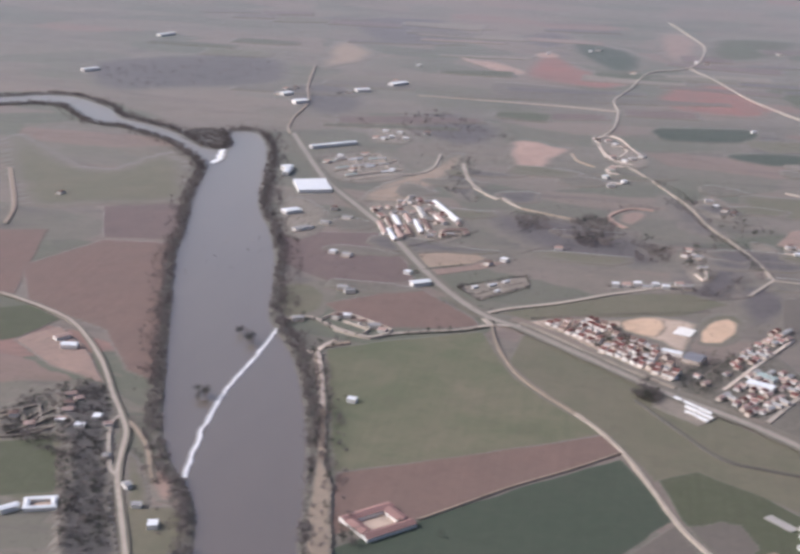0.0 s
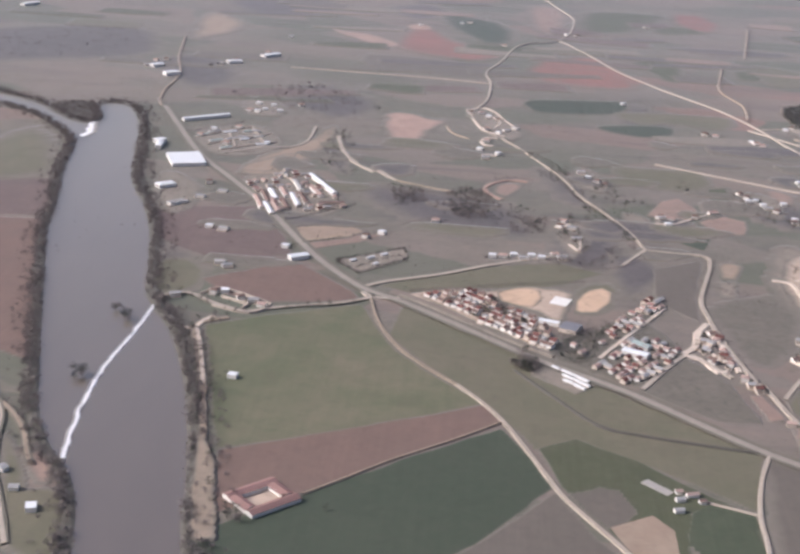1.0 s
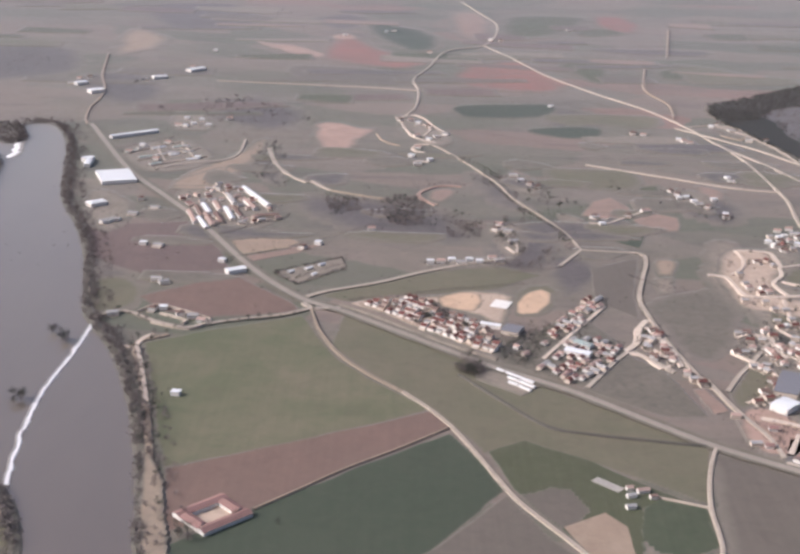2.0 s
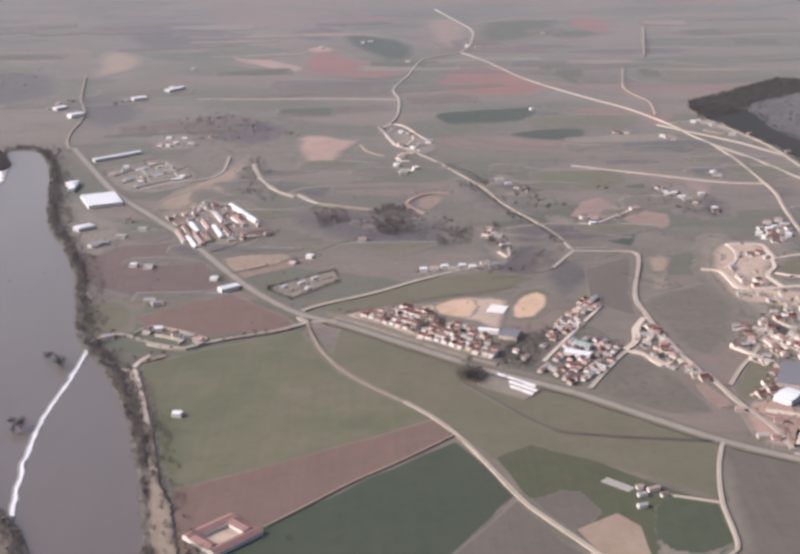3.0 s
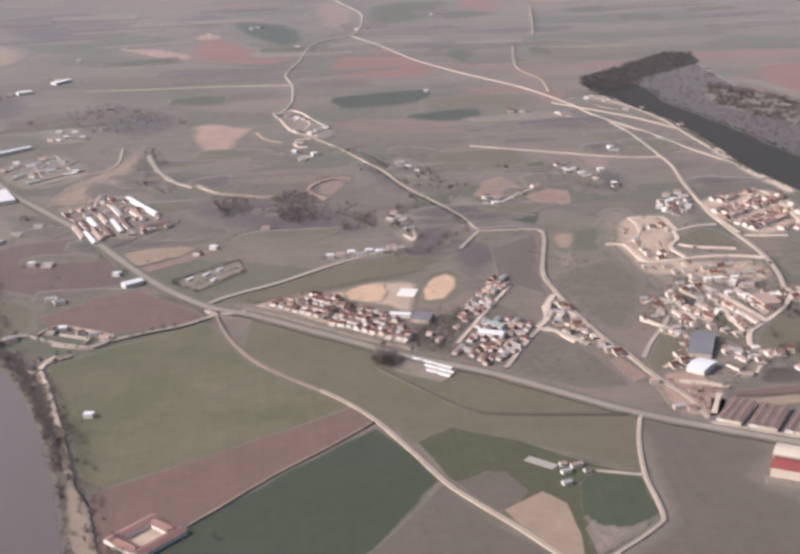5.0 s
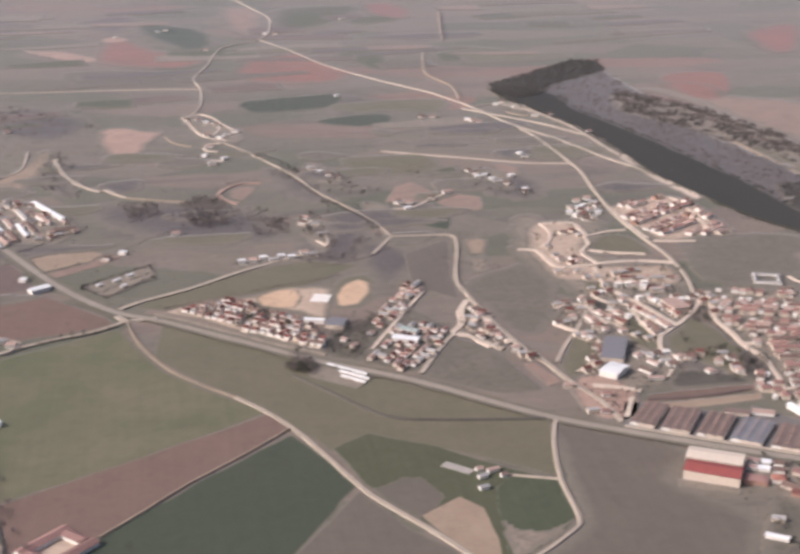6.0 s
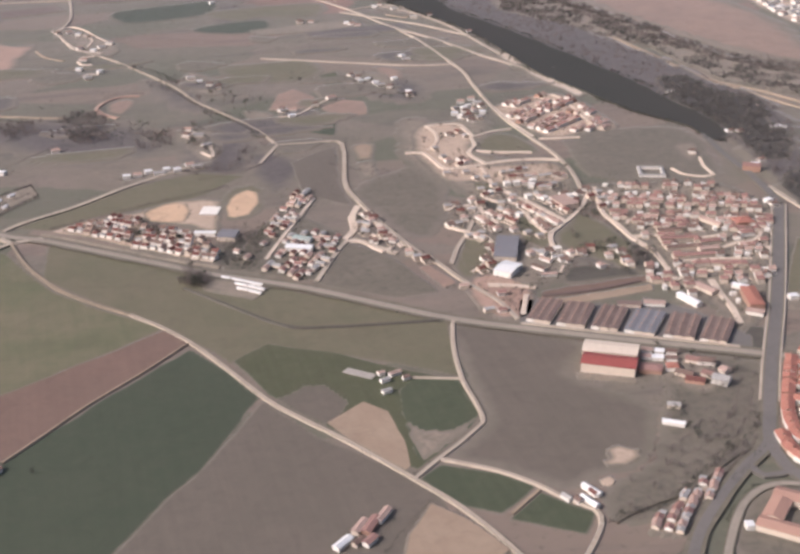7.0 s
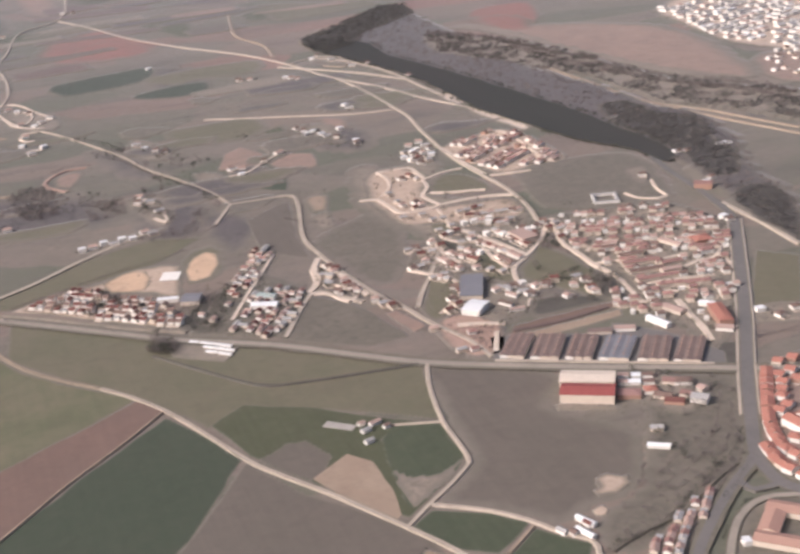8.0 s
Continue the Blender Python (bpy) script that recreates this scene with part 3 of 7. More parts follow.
field([(267, 1608), (299, 1640), (327, 1623), (316, 1568), (282, 1560)], SALMON, "tan-pink plot beside cottages", 0.13, 2.4)
field([(128, 1838), (154, 1804), (162, 1742), (139, 1728), (127, 1762)], SALMON, "pinkish yards of a cottage group", 0.13, 3)
field([(328, 1750), (354, 1731), (355, 1674), (330, 1664), (322, 1706)], SCRUB_PALE, "pale yards of a cottage group", 0.13, 3)
field([(381, 1786), (415, 1768), (405, 1716), (371, 1714)], SALMON, "faint pink plot on pasture", 0.13, 5)
field([(181, 1850), (304, 1849), (294, 1756), (210, 1746), (179, 1779)], OLIVE, "olive pasture below a thin track", 0.13, 6)
field([(93, 1563), (125, 1569), (119, 1458), (97, 1442), (85, 1502)], SCRUB_PALE, "pale yards round dark trees", 0.13, 3)
field([(173, 1628), (203, 1611), (201, 1555), (175, 1549)], SCRUB_PALE, "pale worn ground beside a lane", 0.13, 4)
field([(259, 1389), (280, 1395), (270, 1336), (252, 1330)], SCRUB_PALE, "pale corner plot beside the bending road", 0.13, 3)
field([(269, 1452), (294, 1448), (280, 1395), (261, 1398)], TAN, "pale bare plot beside the bending road", 0.12, 3)
field([(243, 1086), (255, 1090), (265, 1045), (250, 1036)], SALMON, "small bare plot beside the village road", 0.12, 2)
field([(190, 1409), (250, 1455), (226, 1335), (221, 1258), (184, 1309)], GREY, "grey pasture inside the road bend", 0.11)
field([(228, 1301), (314, 1358), (331, 1290), (301, 1190), (266, 1151), (245, 1178), (236, 1254)], SCRUB, "dull grey pasture beside the village", 0.11, 5)
field([(147, 1080), (195, 1163), (223, 1126), (239, 1058), (244, 1031), (206, 1029)], SCRUB, "triangular pasture beside the estate road", 0.11)
field([(417, 1435), (454, 1438), (467, 1393), (464, 1364), (442, 1363), (403, 1389)], OLIVE, "green plot inside the village", 0.14, 3)
field([(429, 1177), (445, 1147), (451, 1093), (453, 1061), (423, 1023), (410, 1044), (392, 1076), (380, 1105), (389, 1127), (415, 1153)], OLIVE, "dull green park between two estates", 0.14, 3)
field([(450, 1091), (457, 1038), (438, 1014), (423, 1019), (435, 1050)], LOAM, "dark wooded corner of the park", 0.14, 3)
field([(370, 1050), (397, 1048), (423, 1029), (430, 1012), (390, 1012), (352, 1016)], LOAM, "dark grass of a railway cutting", 0.14, 3)
field([(331, 1006), (358, 1009), (393, 1010), (429, 1010), (424, 997), (386, 994), (351, 992), (327, 993)], BROWN, "brown earth side of a railway cutting", 0.14, 2)
field([(463, 893), (477, 887), (456, 852), (442, 857)], LOAM, "dark grass square at the junction", 0.14, 2)
field([(468, 1024), (534, 1013), (536, 990), (515, 962), (481, 985), (457, 988)], SCRUB, "green-brown yards on the estate edge", 0.14, 3)
field([(342, 1526), (381, 1524), (374, 1446), (348, 1337), (329, 1283), (318, 1336), (310, 1401)], SCRUB_PALE, "pale worn ground on the village edge", 0.14, 7)
field([(272, 1075), (311, 1146), (323, 1117), (295, 1065), (278, 1046)], OLIVE, "green plot beside the village barn", 0.14, 3)
field([(623, 1347), (646, 1344), (629, 1298), (612, 1283), (608, 1308)], SCRUB_PALE, "pale bare patch on rough grass", 0.14, 4)
field([(751, 2253), (798, 2155), (846, 1937), (883, 1714), (960, 1492), (975, 1514), (907, 1755), (863, 1971), (824, 2216)], SCRUB_PALE, "pale verge above the tree belt", 0.14, 4)
field([(523, 1416), (659, 1395), (623, 1238), (575, 1230), (490, 1265), (493, 1324)], SCRUB, "open rough grass between two housing estates", 0.11, 5)
field([(531, 943), (553, 938), (590, 911), (572, 886), (512, 911)], SCRUB_PALE, "pale gravel lot beside the avenue", 0.13, 2)
field([(603, 1053), (630, 1021), (568, 932), (528, 942)], OLIVE, "green meadow beside the avenue", 0.12)
field([(822, 2308), (908, 2272), (878, 2140), (810, 2161)], RED, "distant orange earth field", 0.12, 8)
field([(852, 2191), (1053, 2010), (1010, 1672), (946, 1626), (852, 1843), (801, 2074)], SALMON, "broad pinkish field behind the tree belt", 0.10, 8)
field([(1045, 1726), (1132, 1697), (1024, 1546), (987, 1612)], SALMON, "orange earth field beside the distant town", 0.12, 6)
field([(-587, 1414), (-502, 1423), (-403, 1103), (-390, 1038), (-422, 1054), (-478, 1144), (-525, 1168), (-586, 1205), (-637, 1302)], BROWN, "large ploughed brown field across the river", 0.11)
field([(-640, 1546), (-551, 1585), (-505, 1438), (-591, 1424)], PURPLE, "dark ploughed field across the river", 0.12)
field([(-743, 1411), (-666, 1434), (-630, 1295), (-602, 1208), (-640, 1206)], BROWN, "brown field beside the western road", 0.12)
field([(-609, 1167), (-575, 1187), (-530, 1157), (-547, 1104), (-569, 1085)], MID_GREEN, "small dark green field beside the western road", 0.13)
field([(-548, 1096), (-521, 1139), (-479, 1096), (-426, 1017), (-491, 1048)], SALMON, "orange bare yard around a farmhouse", 0.14)
field([(-493, 951), (-477, 970), (-452, 976), (-430, 924), (-465, 892)], LOAM, "dark allotment ground between low walls", 0.13, 3)
field([(-465, 892), (-428, 921), (-398, 858), (-383, 815), (-423, 806)], OLIVE, "green meadow behind riverside trees", 0.115, 3)
field([(-472, 888), (-429, 908), (-409, 874), (-388, 824), (-431, 805)], MID_GREEN, "dark green meadow beside riverside trees", 0.12)
field([(-361, 895), (-334, 866), (-312, 822), (-296, 826), (-281, 814), (-259, 748), (-299, 739)], OLIVE, "rough green ground round the mill", 0.11, 3)
field([(-430, 1635), (-403, 1661), (-357, 1583), (-355, 1493), (-386, 1490)], SCRUB_PALE, "pale riverside yard", 0.11, 5)
field([(-470, 989), (-434, 1015), (-407, 972), (-426, 931), (-448, 941)], SCRUB_PALE, "pale trodden ground among riverside houses", 0.26, 6)
field([(-333, 871), (-321, 882), (-305, 860), (-297, 830), (-309, 827), (-323, 844)], SALMON, "orange-brown bare yard beside the mill", 0.14, 3)
field([(-932, 1890), (-729, 1722), (-658, 1841), (-588, 1738), (-558, 1596), (-644, 1557), (-750, 1537)], OLIVE, "broad dull pasture inside the river bend", 0.10, 8)
field([(344, 1466), (382, 1487), (440, 1522), (445, 1457), (399, 1386), (448, 1332), (475, 1304), (461, 1227), (431, 1176), (394, 1142), (352, 1225), (333, 1280), (322, 1373)], SCRUB_PALE, "pale sandy ground between village houses", 0.12, 6)
field([(351, 1489), (404, 1506), (419, 1450), (395, 1388), (395, 1342), (470, 1326), (466, 1271), (434, 1244), (379, 1279), (337, 1290), (329, 1329), (325, 1388)], PALE, "pale sandy building plots on the village edge", 0.13, 6)
field([(318, 1229), (351, 1222), (391, 1136), (372, 1088), (373, 1045), (359, 1025), (325, 1009), (295, 967), (282, 1009), (279, 1036), (307, 1071), (312, 1123), (299, 1176)], SCRUB_PALE, "pale sandy ground around the old village", 0.13, 5)
field([(482, 1241), (503, 1241), (599, 1218), (621, 1153), (619, 1109), (562, 1032), (512, 938), (486, 905), (451, 880), (453, 930), (442, 998), (464, 1077), (457, 1160)], SCRUB_PALE, "pale paved ground of a dense estate", 0.12, 4)
field([(347, 1231), (361, 1233), (364, 1207), (353, 1194), (344, 1206)], LOAM, "dark garden plot between village houses", 0.145, 2)
field([(402, 1231), (419, 1231), (428, 1181), (409, 1173)], LOAM, "dark garden plot between village houses", 0.145, 2)
field([(369, 1178), (381, 1174), (387, 1126), (368, 1097), (355, 1120)], OLIVE, "green garden plot in the old village", 0.145, 2)
field([(393, 1278), (423, 1273), (451, 1263), (443, 1238), (402, 1246)], SCRUB, "dull garden ground behind village rows", 0.145, 2)
field([(382, 1196), (396, 1141), (387, 1132), (376, 1176)], LOAM, "dark garden plot between village houses", 0.145, 2)
field([(306, 1141), (323, 1124), (301, 1074), (282, 1069), (290, 1108)], OLIVE, "green garden plot in the old village", 0.145, 2)
field([(362, 1289), (383, 1276), (370, 1257), (355, 1261)], OLIVE, "green garden plot in the old village", 0.145, 2)
field([(270, 1040), (298, 1057), (320, 1031), (324, 1004), (300, 959), (279, 963), (268, 989)], SALMON_LIGHT, "sandy apron where village lanes meet", 0.14, 3)
field([(318, 988), (369, 989), (426, 993), (422, 979), (363, 974), (319, 974)], TAN, "pale strip behind the terraces", 0.15, 1.8)
field([(357, 886), (393, 875), (409, 847), (396, 806), (372, 803), (354, 833), (346, 850)], SCRUB_PALE, "trodden yards round houses near the sports hall", 0.14, 3)
field([(303, 858), (339, 836), (336, 827), (297, 847)], SCRUB_PALE, "worn ground before the sports hall", 0.14, 2)
field([(468, 1541), (509, 1567), (557, 1589), (585, 1555), (589, 1424), (549, 1417), (493, 1408), (479, 1451)], PALE, "pale ground of the upper estate", 0.12, 4)
field([(307, 995), (393, 952), (407, 969), (436, 934), (458, 876), (447, 854), (289, 947)], AVENUE, "grey paved ground under terraced blocks", 0.12, 2)
field([(-64, 1273), (-34, 1291), (-9, 1295), (35, 1250), (60, 1222), (65, 1158), (46, 1169), (5, 1206)], PALE, "pale ground under the triangular estate", 0.17, 2)
field([(74, 1133), (129, 1232), (176, 1312), (197, 1307), (169, 1239), (183, 1215), (194, 1171), (151, 1084)], SCRUB, "trodden yards between workshops", 0.12, 2)
field([(51, 1128), (81, 1107), (106, 1083), (89, 1060), (51, 1092)], SCRUB_PALE, "pale lorry yard beside the main road", 0.14, 2)
field([(-315, 1635), (-289, 1712), (-234, 1702), (-171, 1567), (-238, 1487)], SCRUB_PALE, "pale yard of a works beside the main road", 0.12, 3)
field([(576, 1814), (599, 1811), (604, 1764), (592, 1704), (607, 1638), (612, 1570), (593, 1557), (582, 1613), (572, 1677), (569, 1735), (564, 1773)], STREET, "bare pale bank beside the dark river", 0.14, 3)
field([(480, 2186), (540, 2132), (567, 2001), (576, 1867), (576, 1803), (559, 1799), (553, 1937), (527, 2064), (480, 2139)], SCRUB_PALE, "pale worn strip along the dark river", 0.13, 5)
field([(1121, 2154), (1287, 2229), (1450, 2065), (1140, 1647), (1102, 1731), (1069, 1832), (1083, 2011)], PALE, "pale ground of the distant white town", 0.12, 6)

for spots in ([(-403, 2133), (-337, 2104), (-326, 2013), (-380, 2011)], [(121, 1828), (166, 1774), (153, 1705), (120, 1745)], [(338, 1767), (385, 1744), (378, 1645), (335, 1688)], [(87, 1569), (125, 1533), (115, 1462), (88, 1506)], [(5, 1403), (97, 1443), (95, 1417), (18, 1384)], [(-40, 2172), (47, 2048), (35, 1959), (-12, 1992)], [(-423, 1856), (-370, 1939), (-309, 1848), (-320, 1795), (-373, 1771)]):
    field(spots, SCRUB_PALE, "pale trodden ground around cottages", 0.11, 5)
field([(-333, 1689), (-301, 1810), (-276, 1841), (-243, 1969), (-225, 1928), (-242, 1794), (-260, 1690), (-310, 1666)], TAN, "pale bare ground along a curving track", 0.11, 6)
field([(-429, 1851), (-371, 1945), (-311, 1891), (-300, 1799), (-370, 1755)], SCRUB_PALE, "pale garden plots beside the main road", 0.11, 4)
field([(-332, 1708), (-284, 1788), (-267, 1793), (-268, 1709), (-318, 1682)], TAN, "pale bare yard behind the works", 0.12, 4)
field([(453, 831), (506, 849), (528, 826), (409, 665), (392, 684), (391, 715), (398, 739), (425, 784)], SALMON, "reddish paved ground between avenue houses", 0.12, 3)
field([(336, 661), (357, 674), (381, 669), (399, 652), (354, 590), (301, 616)], SCRUB, "grey-brown grounds round the school", 0.12, 3)
field([(262, 650), (290, 674), (323, 694), (330, 687), (300, 659), (279, 639)], PALE, "pale ground between row houses", 0.12, 3)
field([(277, 744), (285, 747), (295, 741), (292, 733), (280, 728), (271, 729), (271, 735), (277, 737)], PALE, "pale heap of earth on the scrubland", 0.2, 2.6)
field([(258, 713), (265, 715), (267, 710), (262, 704), (257, 707)], PALE, "small pale heap of earth", 0.2, 1.8)
field([(144, 719), (162, 694), (175, 657), (158, 645), (109, 659), (122, 688)], TAN, "pale pinkish field beside the lane", 0.13, 2)

# narrow strips of the far plain, all lying roughly the same way
strip_rng = random.Random(301)
STRIPS = ((OLIVE, "faint olive strip on the far plain"), (GREY, "grey fallow strip on the far plain"), (PURPLE, "damp brown strip on the far plain"), (MID_GREEN, "green strip of crop on the far plain"), (HEATH, "dull heath strip on the far plain"), (SALMON, "pinkish bare strip on the far plain"), (SCRUB_PALE, "pale stubble strip on the far plain"))
for k in range(76):
    x, y = strip_rng.uniform(-1000, 1150), 1950 + 1450 * strip_rng.random() ** 0.8
    if x > 420 and y < 2600 or x < -450 and y < 2200:
        continue
    long, wide, turn = strip_rng.uniform(90, 260), strip_rng.uniform(18, 60) * (0.5 + y / 4000), strip_rng.uniform(-0.12, 0.3)
    soil_kind, words = STRIPS[strip_rng.randrange(len(STRIPS))]
    c, q = math.cos(turn), math.sin(turn)
    skew = strip_rng.uniform(-0.3, 0.3)
    sheet("field", [(x + c * u * long - q * v * wide, y + q * u * long + c * v * wide) for u, v in ((-0.5, -0.5), (0.5, -0.5 + skew), (0.5, 0.5), (-0.5, 0.5 + skew))], soil_kind, words, 0.06, 2.4, "field", fade=min(14.0, wide * 0.4))
for k in range(46):
    x, y = strip_rng.uniform(-330, 620), strip_rng.uniform(1330, 2000)
    if x > 260 and y < 1620:
        continue
    long, wide, turn = strip_rng.uniform(40, 120), strip_rng.uniform(25, 70), strip_rng.uniform(-0.4, 0.5)
    soil_kind, words = ((OLIVE, "olive patch of dry pasture"), (SCRUB, "worn patch of dry pasture"), (HEATH, "dark patch of dry pasture"))[k % 3]
    field([(x + math.cos(turn + a) * long * r, y + math.sin(turn + a) * wide * r) for a, r in ((0.2, 0.6), (1.3, 0.45), (2.4, 0.6), (3.6, 0.5), (4.8, 0.55))], soil_kind, words, 0.06, 6)

# ---- roads and tracks ----
ribbon("road", [(-513, 2024), (-463, 1905), (-397, 1754), (-329, 1640), (-270, 1540), (-204, 1407), (-165, 1338), (-120, 1278), (-80, 1251), (-37, 1213), (13, 1168), (60, 1125), (104, 1094), (143, 1064), (193, 1016), (239, 974), (297, 935), (366, 893), (435, 854), (455, 841), (492, 823)], 7.4, ASPHALT, "straight worn asphalt main road", 0.35, 5)
ribbon("road", [(-109, 1254), (-140, 1231), (-179, 1215), (-207, 1201), (-225, 1189), (-253, 1200), (-272, 1213), (-285, 1224), (-301, 1226), (-319, 1204)], 4.5, TRACK, "pale side road to the weir", 0.32, 1.5)
ribbon("road", [(-119, 1269), (-109, 1254), (-81, 1258)], 5, TRACK, "pale slip road at the junction", 0.33)
ribbon("road", [(-15, 1059), (8, 1026), (27, 991), (42, 954), (59, 907), (71, 876), (86, 849), (109, 811), (125, 781), (142, 748), (160, 711), (171, 680), (178, 655), (188, 616)], 3.0, TRACK, "pale winding farm lane between fields", 0.32, 0.5)
ribbon("track", [(-110, 1251), (-98, 1197), (-75, 1138), (-48, 1097), (-15, 1059)], 2.2, DIRT, "faint upper end of the farm lane", 0.31, 1.0, 0.5)
ribbon("track", [(143, 749), (165, 768), (184, 783), (203, 800), (209, 806), (211, 813), (213, 836), (215, 874), (225, 926), (239, 972)], 2.7, TRACK, "pale gravel track round the field", 0.3)
ribbon("track", [(165, 768), (197, 743), (216, 720), (228, 699), (241, 683), (238, 665), (219, 640), (197, 613)], 2.8, TRACK, "pale gravel track to a farmstead", 0.3)
ribbon("track", [(215, 713), (189, 692)], 2.5, DIRT, "thin dirt track between paddocks", 0.28)
ribbon("track", [(177, 886), (213, 873)], 1.6, TRACK, "thin dirt track to the farm", 0.28)
ribbon("road", [(-118, 1286), (-96, 1306), (-45, 1338), (8, 1381), (75, 1425)], 5, TRACK, "pale straight side road lined with houses", 0.3, 1)
ribbon("track", [(-239, 1170), (-258, 1155), (-264, 1140), (-247, 1081), (-230, 1017), (-215, 950), (-204, 898), (-193, 843), (-180, 783)], 5, DIRT, "pale sandy track along the river bank", 0.3, wobble=0.4)
ribbon("track", [(-274, 1137), (-264, 1140), (-254, 1110), (-246, 1081), (-239, 1054), (-230, 1017)], 3.6, STREET, "pale upper end of the bank track", 0.31)
ribbon("track", [(-263, 1142), (-260, 1158), (-253, 1171)], 4.0, STREET, "pale spur of the bank track", 0.31)
ribbon("road", [(187, 1476), (224, 1473), (255, 1470), (256, 1435), (232, 1326), (232, 1271), (239, 1199), (249, 1139), (259, 1090), (258, 1113), (267, 1068), (275, 1035), (287, 997), (291, 958)], 3.8, TRACK, "pale country road bending through pasture", 0.3, 0.4)
ribbon("road", [(-42, 2153), (-11, 2019), (39, 1926), (101, 1768), (121, 1686), (156, 1597), (178, 1528), (187, 1476)], 2.6, TRACK, "worn country road climbing from the bend", 0.3, 0.6)
ribbon("track", [(187, 1476), (156, 1415)], 4, TRACK, "short pale track off the bend", 0.3)
ribbon("road", [(148, 1081), (195, 1165), (214, 1152), (233, 1123)], 4.5, TRACK, "pale estate road along the workshops", 0.31)
ribbon("road", [(190, 1290), (174, 1259), (155, 1223), (134, 1183), (114, 1143)], 3.6, STREET, "pale street between workshops", 0.31)
ribbon("pavement", [(-81, 1269), (-39, 1234), (3, 1193), (44, 1159), (71, 1139)], 4.0, SCRUB_PALE, "pale service strip beside the main road", 0.3, wobble=0.3)
ribbon("track", [(273, 1084), (291, 1121), (313, 1157), (343, 1213)], 4, TRACK, "short pale village track", 0.31)
ribbon("road", [(193, 1166), (209, 1161), (216, 1143), (221, 1130), (234, 1141)], 3.4, STREET, "pale lane round roadside yards", 0.32, wobble=0.4)
ribbon("road", [(228, 1254), (215, 1226), (208, 1191), (194, 1170)], 6.0, STREET, "pale lane round roadside yards", 0.32, wobble=0.4)
ribbon("road", [(226, 1235), (233, 1205), (239, 1173), (242, 1136)], 5.0, STREET, "pale lane round roadside yards", 0.32, wobble=0.4)
ribbon("road", [(220, 1200), (223, 1176), (232, 1156)], 3.0, STREET, "pale lane round roadside yards", 0.32, wobble=0.4)
ribbon("road", [(-38, 2133), (-11, 2225), (-5, 2377), (-15, 2476), (12, 2600), (50, 2797), (124, 2873), (158, 2966)], 3.6, TRACK, "pale far road winding uphill", 0.3)
ribbon("road", [(136, 2889), (185, 2756), (239, 2575), (315, 2413), (391, 2276), (440, 2137), (465, 2028), (511, 1911), (540, 1813), (567, 1740), (590, 1667), (600, 1603)], 4.2, TRACK, "long pale far road running diagonally", 0.3)
ribbon("road", [(158, 2966), (180, 3191), (149, 3376), (107, 3587)], 4.3, TRACK, "far road vanishing in the haze", 0.3)
ribbon("track", [(-373, 2400), (-224, 2395), (-95, 2390), (-5, 2377)], 3.2, TRACK, "straight pale far track", 0.28)
ribbon("road", [(473, 2000), (483, 1925), (489, 1799), (491, 1720), (480, 1630), (471, 1513), (473, 1437), (478, 1359), (474, 1295), (462, 1236)], 4, TRACK, "pale road entering the village", 0.32)
ribbon("track", [(239, 1880), (292, 1851), (338, 1827), (429, 1779), (492, 1766)], 3.5, TRACK, "thin pale track across pasture", 0.28)
ribbon("track", [(-265, 1958), (-264, 1867), (-282, 1828), (-322, 1809), (-366, 1769)], 3.6, TRACK, "curving pale track behind the works", 0.3)
ribbon("track", [(-223, 1909), (-214, 1857), (-199, 1804), (-177, 1757), (-152, 1727)], 5, TRACK, "pale scar along the top of a slope", 0.28, wobble=0.9)
ribbon("track", [(-147, 1736), (-132, 1710), (-119, 1693)], 5, TRACK, "broken pale scar along a slope", 0.28, wobble=0.9)
ribbon("track", [(-119, 1693), (-86, 1677), (-46, 1661)], 3, DIRT, "faint edge of a slope", 0.28, wobble=0.9)
ribbon("track", [(54, 1734), (30, 1736), (9, 1717), (-3, 1689), (5, 1661), (20, 1641)], 5, SALMON_LIGHT, "hooked pinkish track on pasture", 0.28, wobble=0.5)
ribbon("track", [(-35, 2147), (-16, 2170), (4, 2149), (23, 2085), (43, 2034)], 2.9, STREET, "pale lane round hamlet yards", 0.3, wobble=0.5)
ribbon("track", [(-37, 2140), (-26, 2074), (-11, 2012), (23, 1981)], 3.6, STREET, "pale lane round hamlet yards", 0.3, wobble=0.5)
ribbon("track", [(-10, 2089), (3, 2104), (14, 2066), (3, 2022)], 3.5, STREET, "pale lane round hamlet yards", 0.3, wobble=0.5)
ribbon("track", [(11, 1967), (-6, 1964), (-13, 1940), (-7, 1920), (5, 1917)], 3.6, STREET, "pale lane round hamlet yards", 0.3, wobble=0.5)
ribbon("track", [(-12, 1854), (-4, 1864), (11, 1861)], 2.9, STREET, "pale lane round hamlet yards", 0.3, wobble=0.5)
ribbon("wall_boundary", [(-418, 1849), (-385, 1894), (-356, 1924)], 2.2, TRACK, "pale low wall between garden plots", 0.9, category="wall")
ribbon("wall_boundary", [(-398, 1807), (-357, 1854), (-322, 1893)], 2.2, TRACK, "pale low wall between garden plots", 0.9, category="wall")
ribbon("wall_boundary", [(-374, 1781), (-325, 1831), (-305, 1844)], 2.2, TRACK, "pale low wall between garden plots", 0.9, category="wall")
ribbon("wall_boundary", [(-357, 1930), (-328, 1851), (-318, 1821)], 2.2, TRACK, "pale low wall between garden plots", 0.9, category="wall")
ribbon("wall_boundary", [(-385, 1891), (-359, 1810)], 2.2, TRACK, "pale low wall between garden plots", 0.9, category="wall")
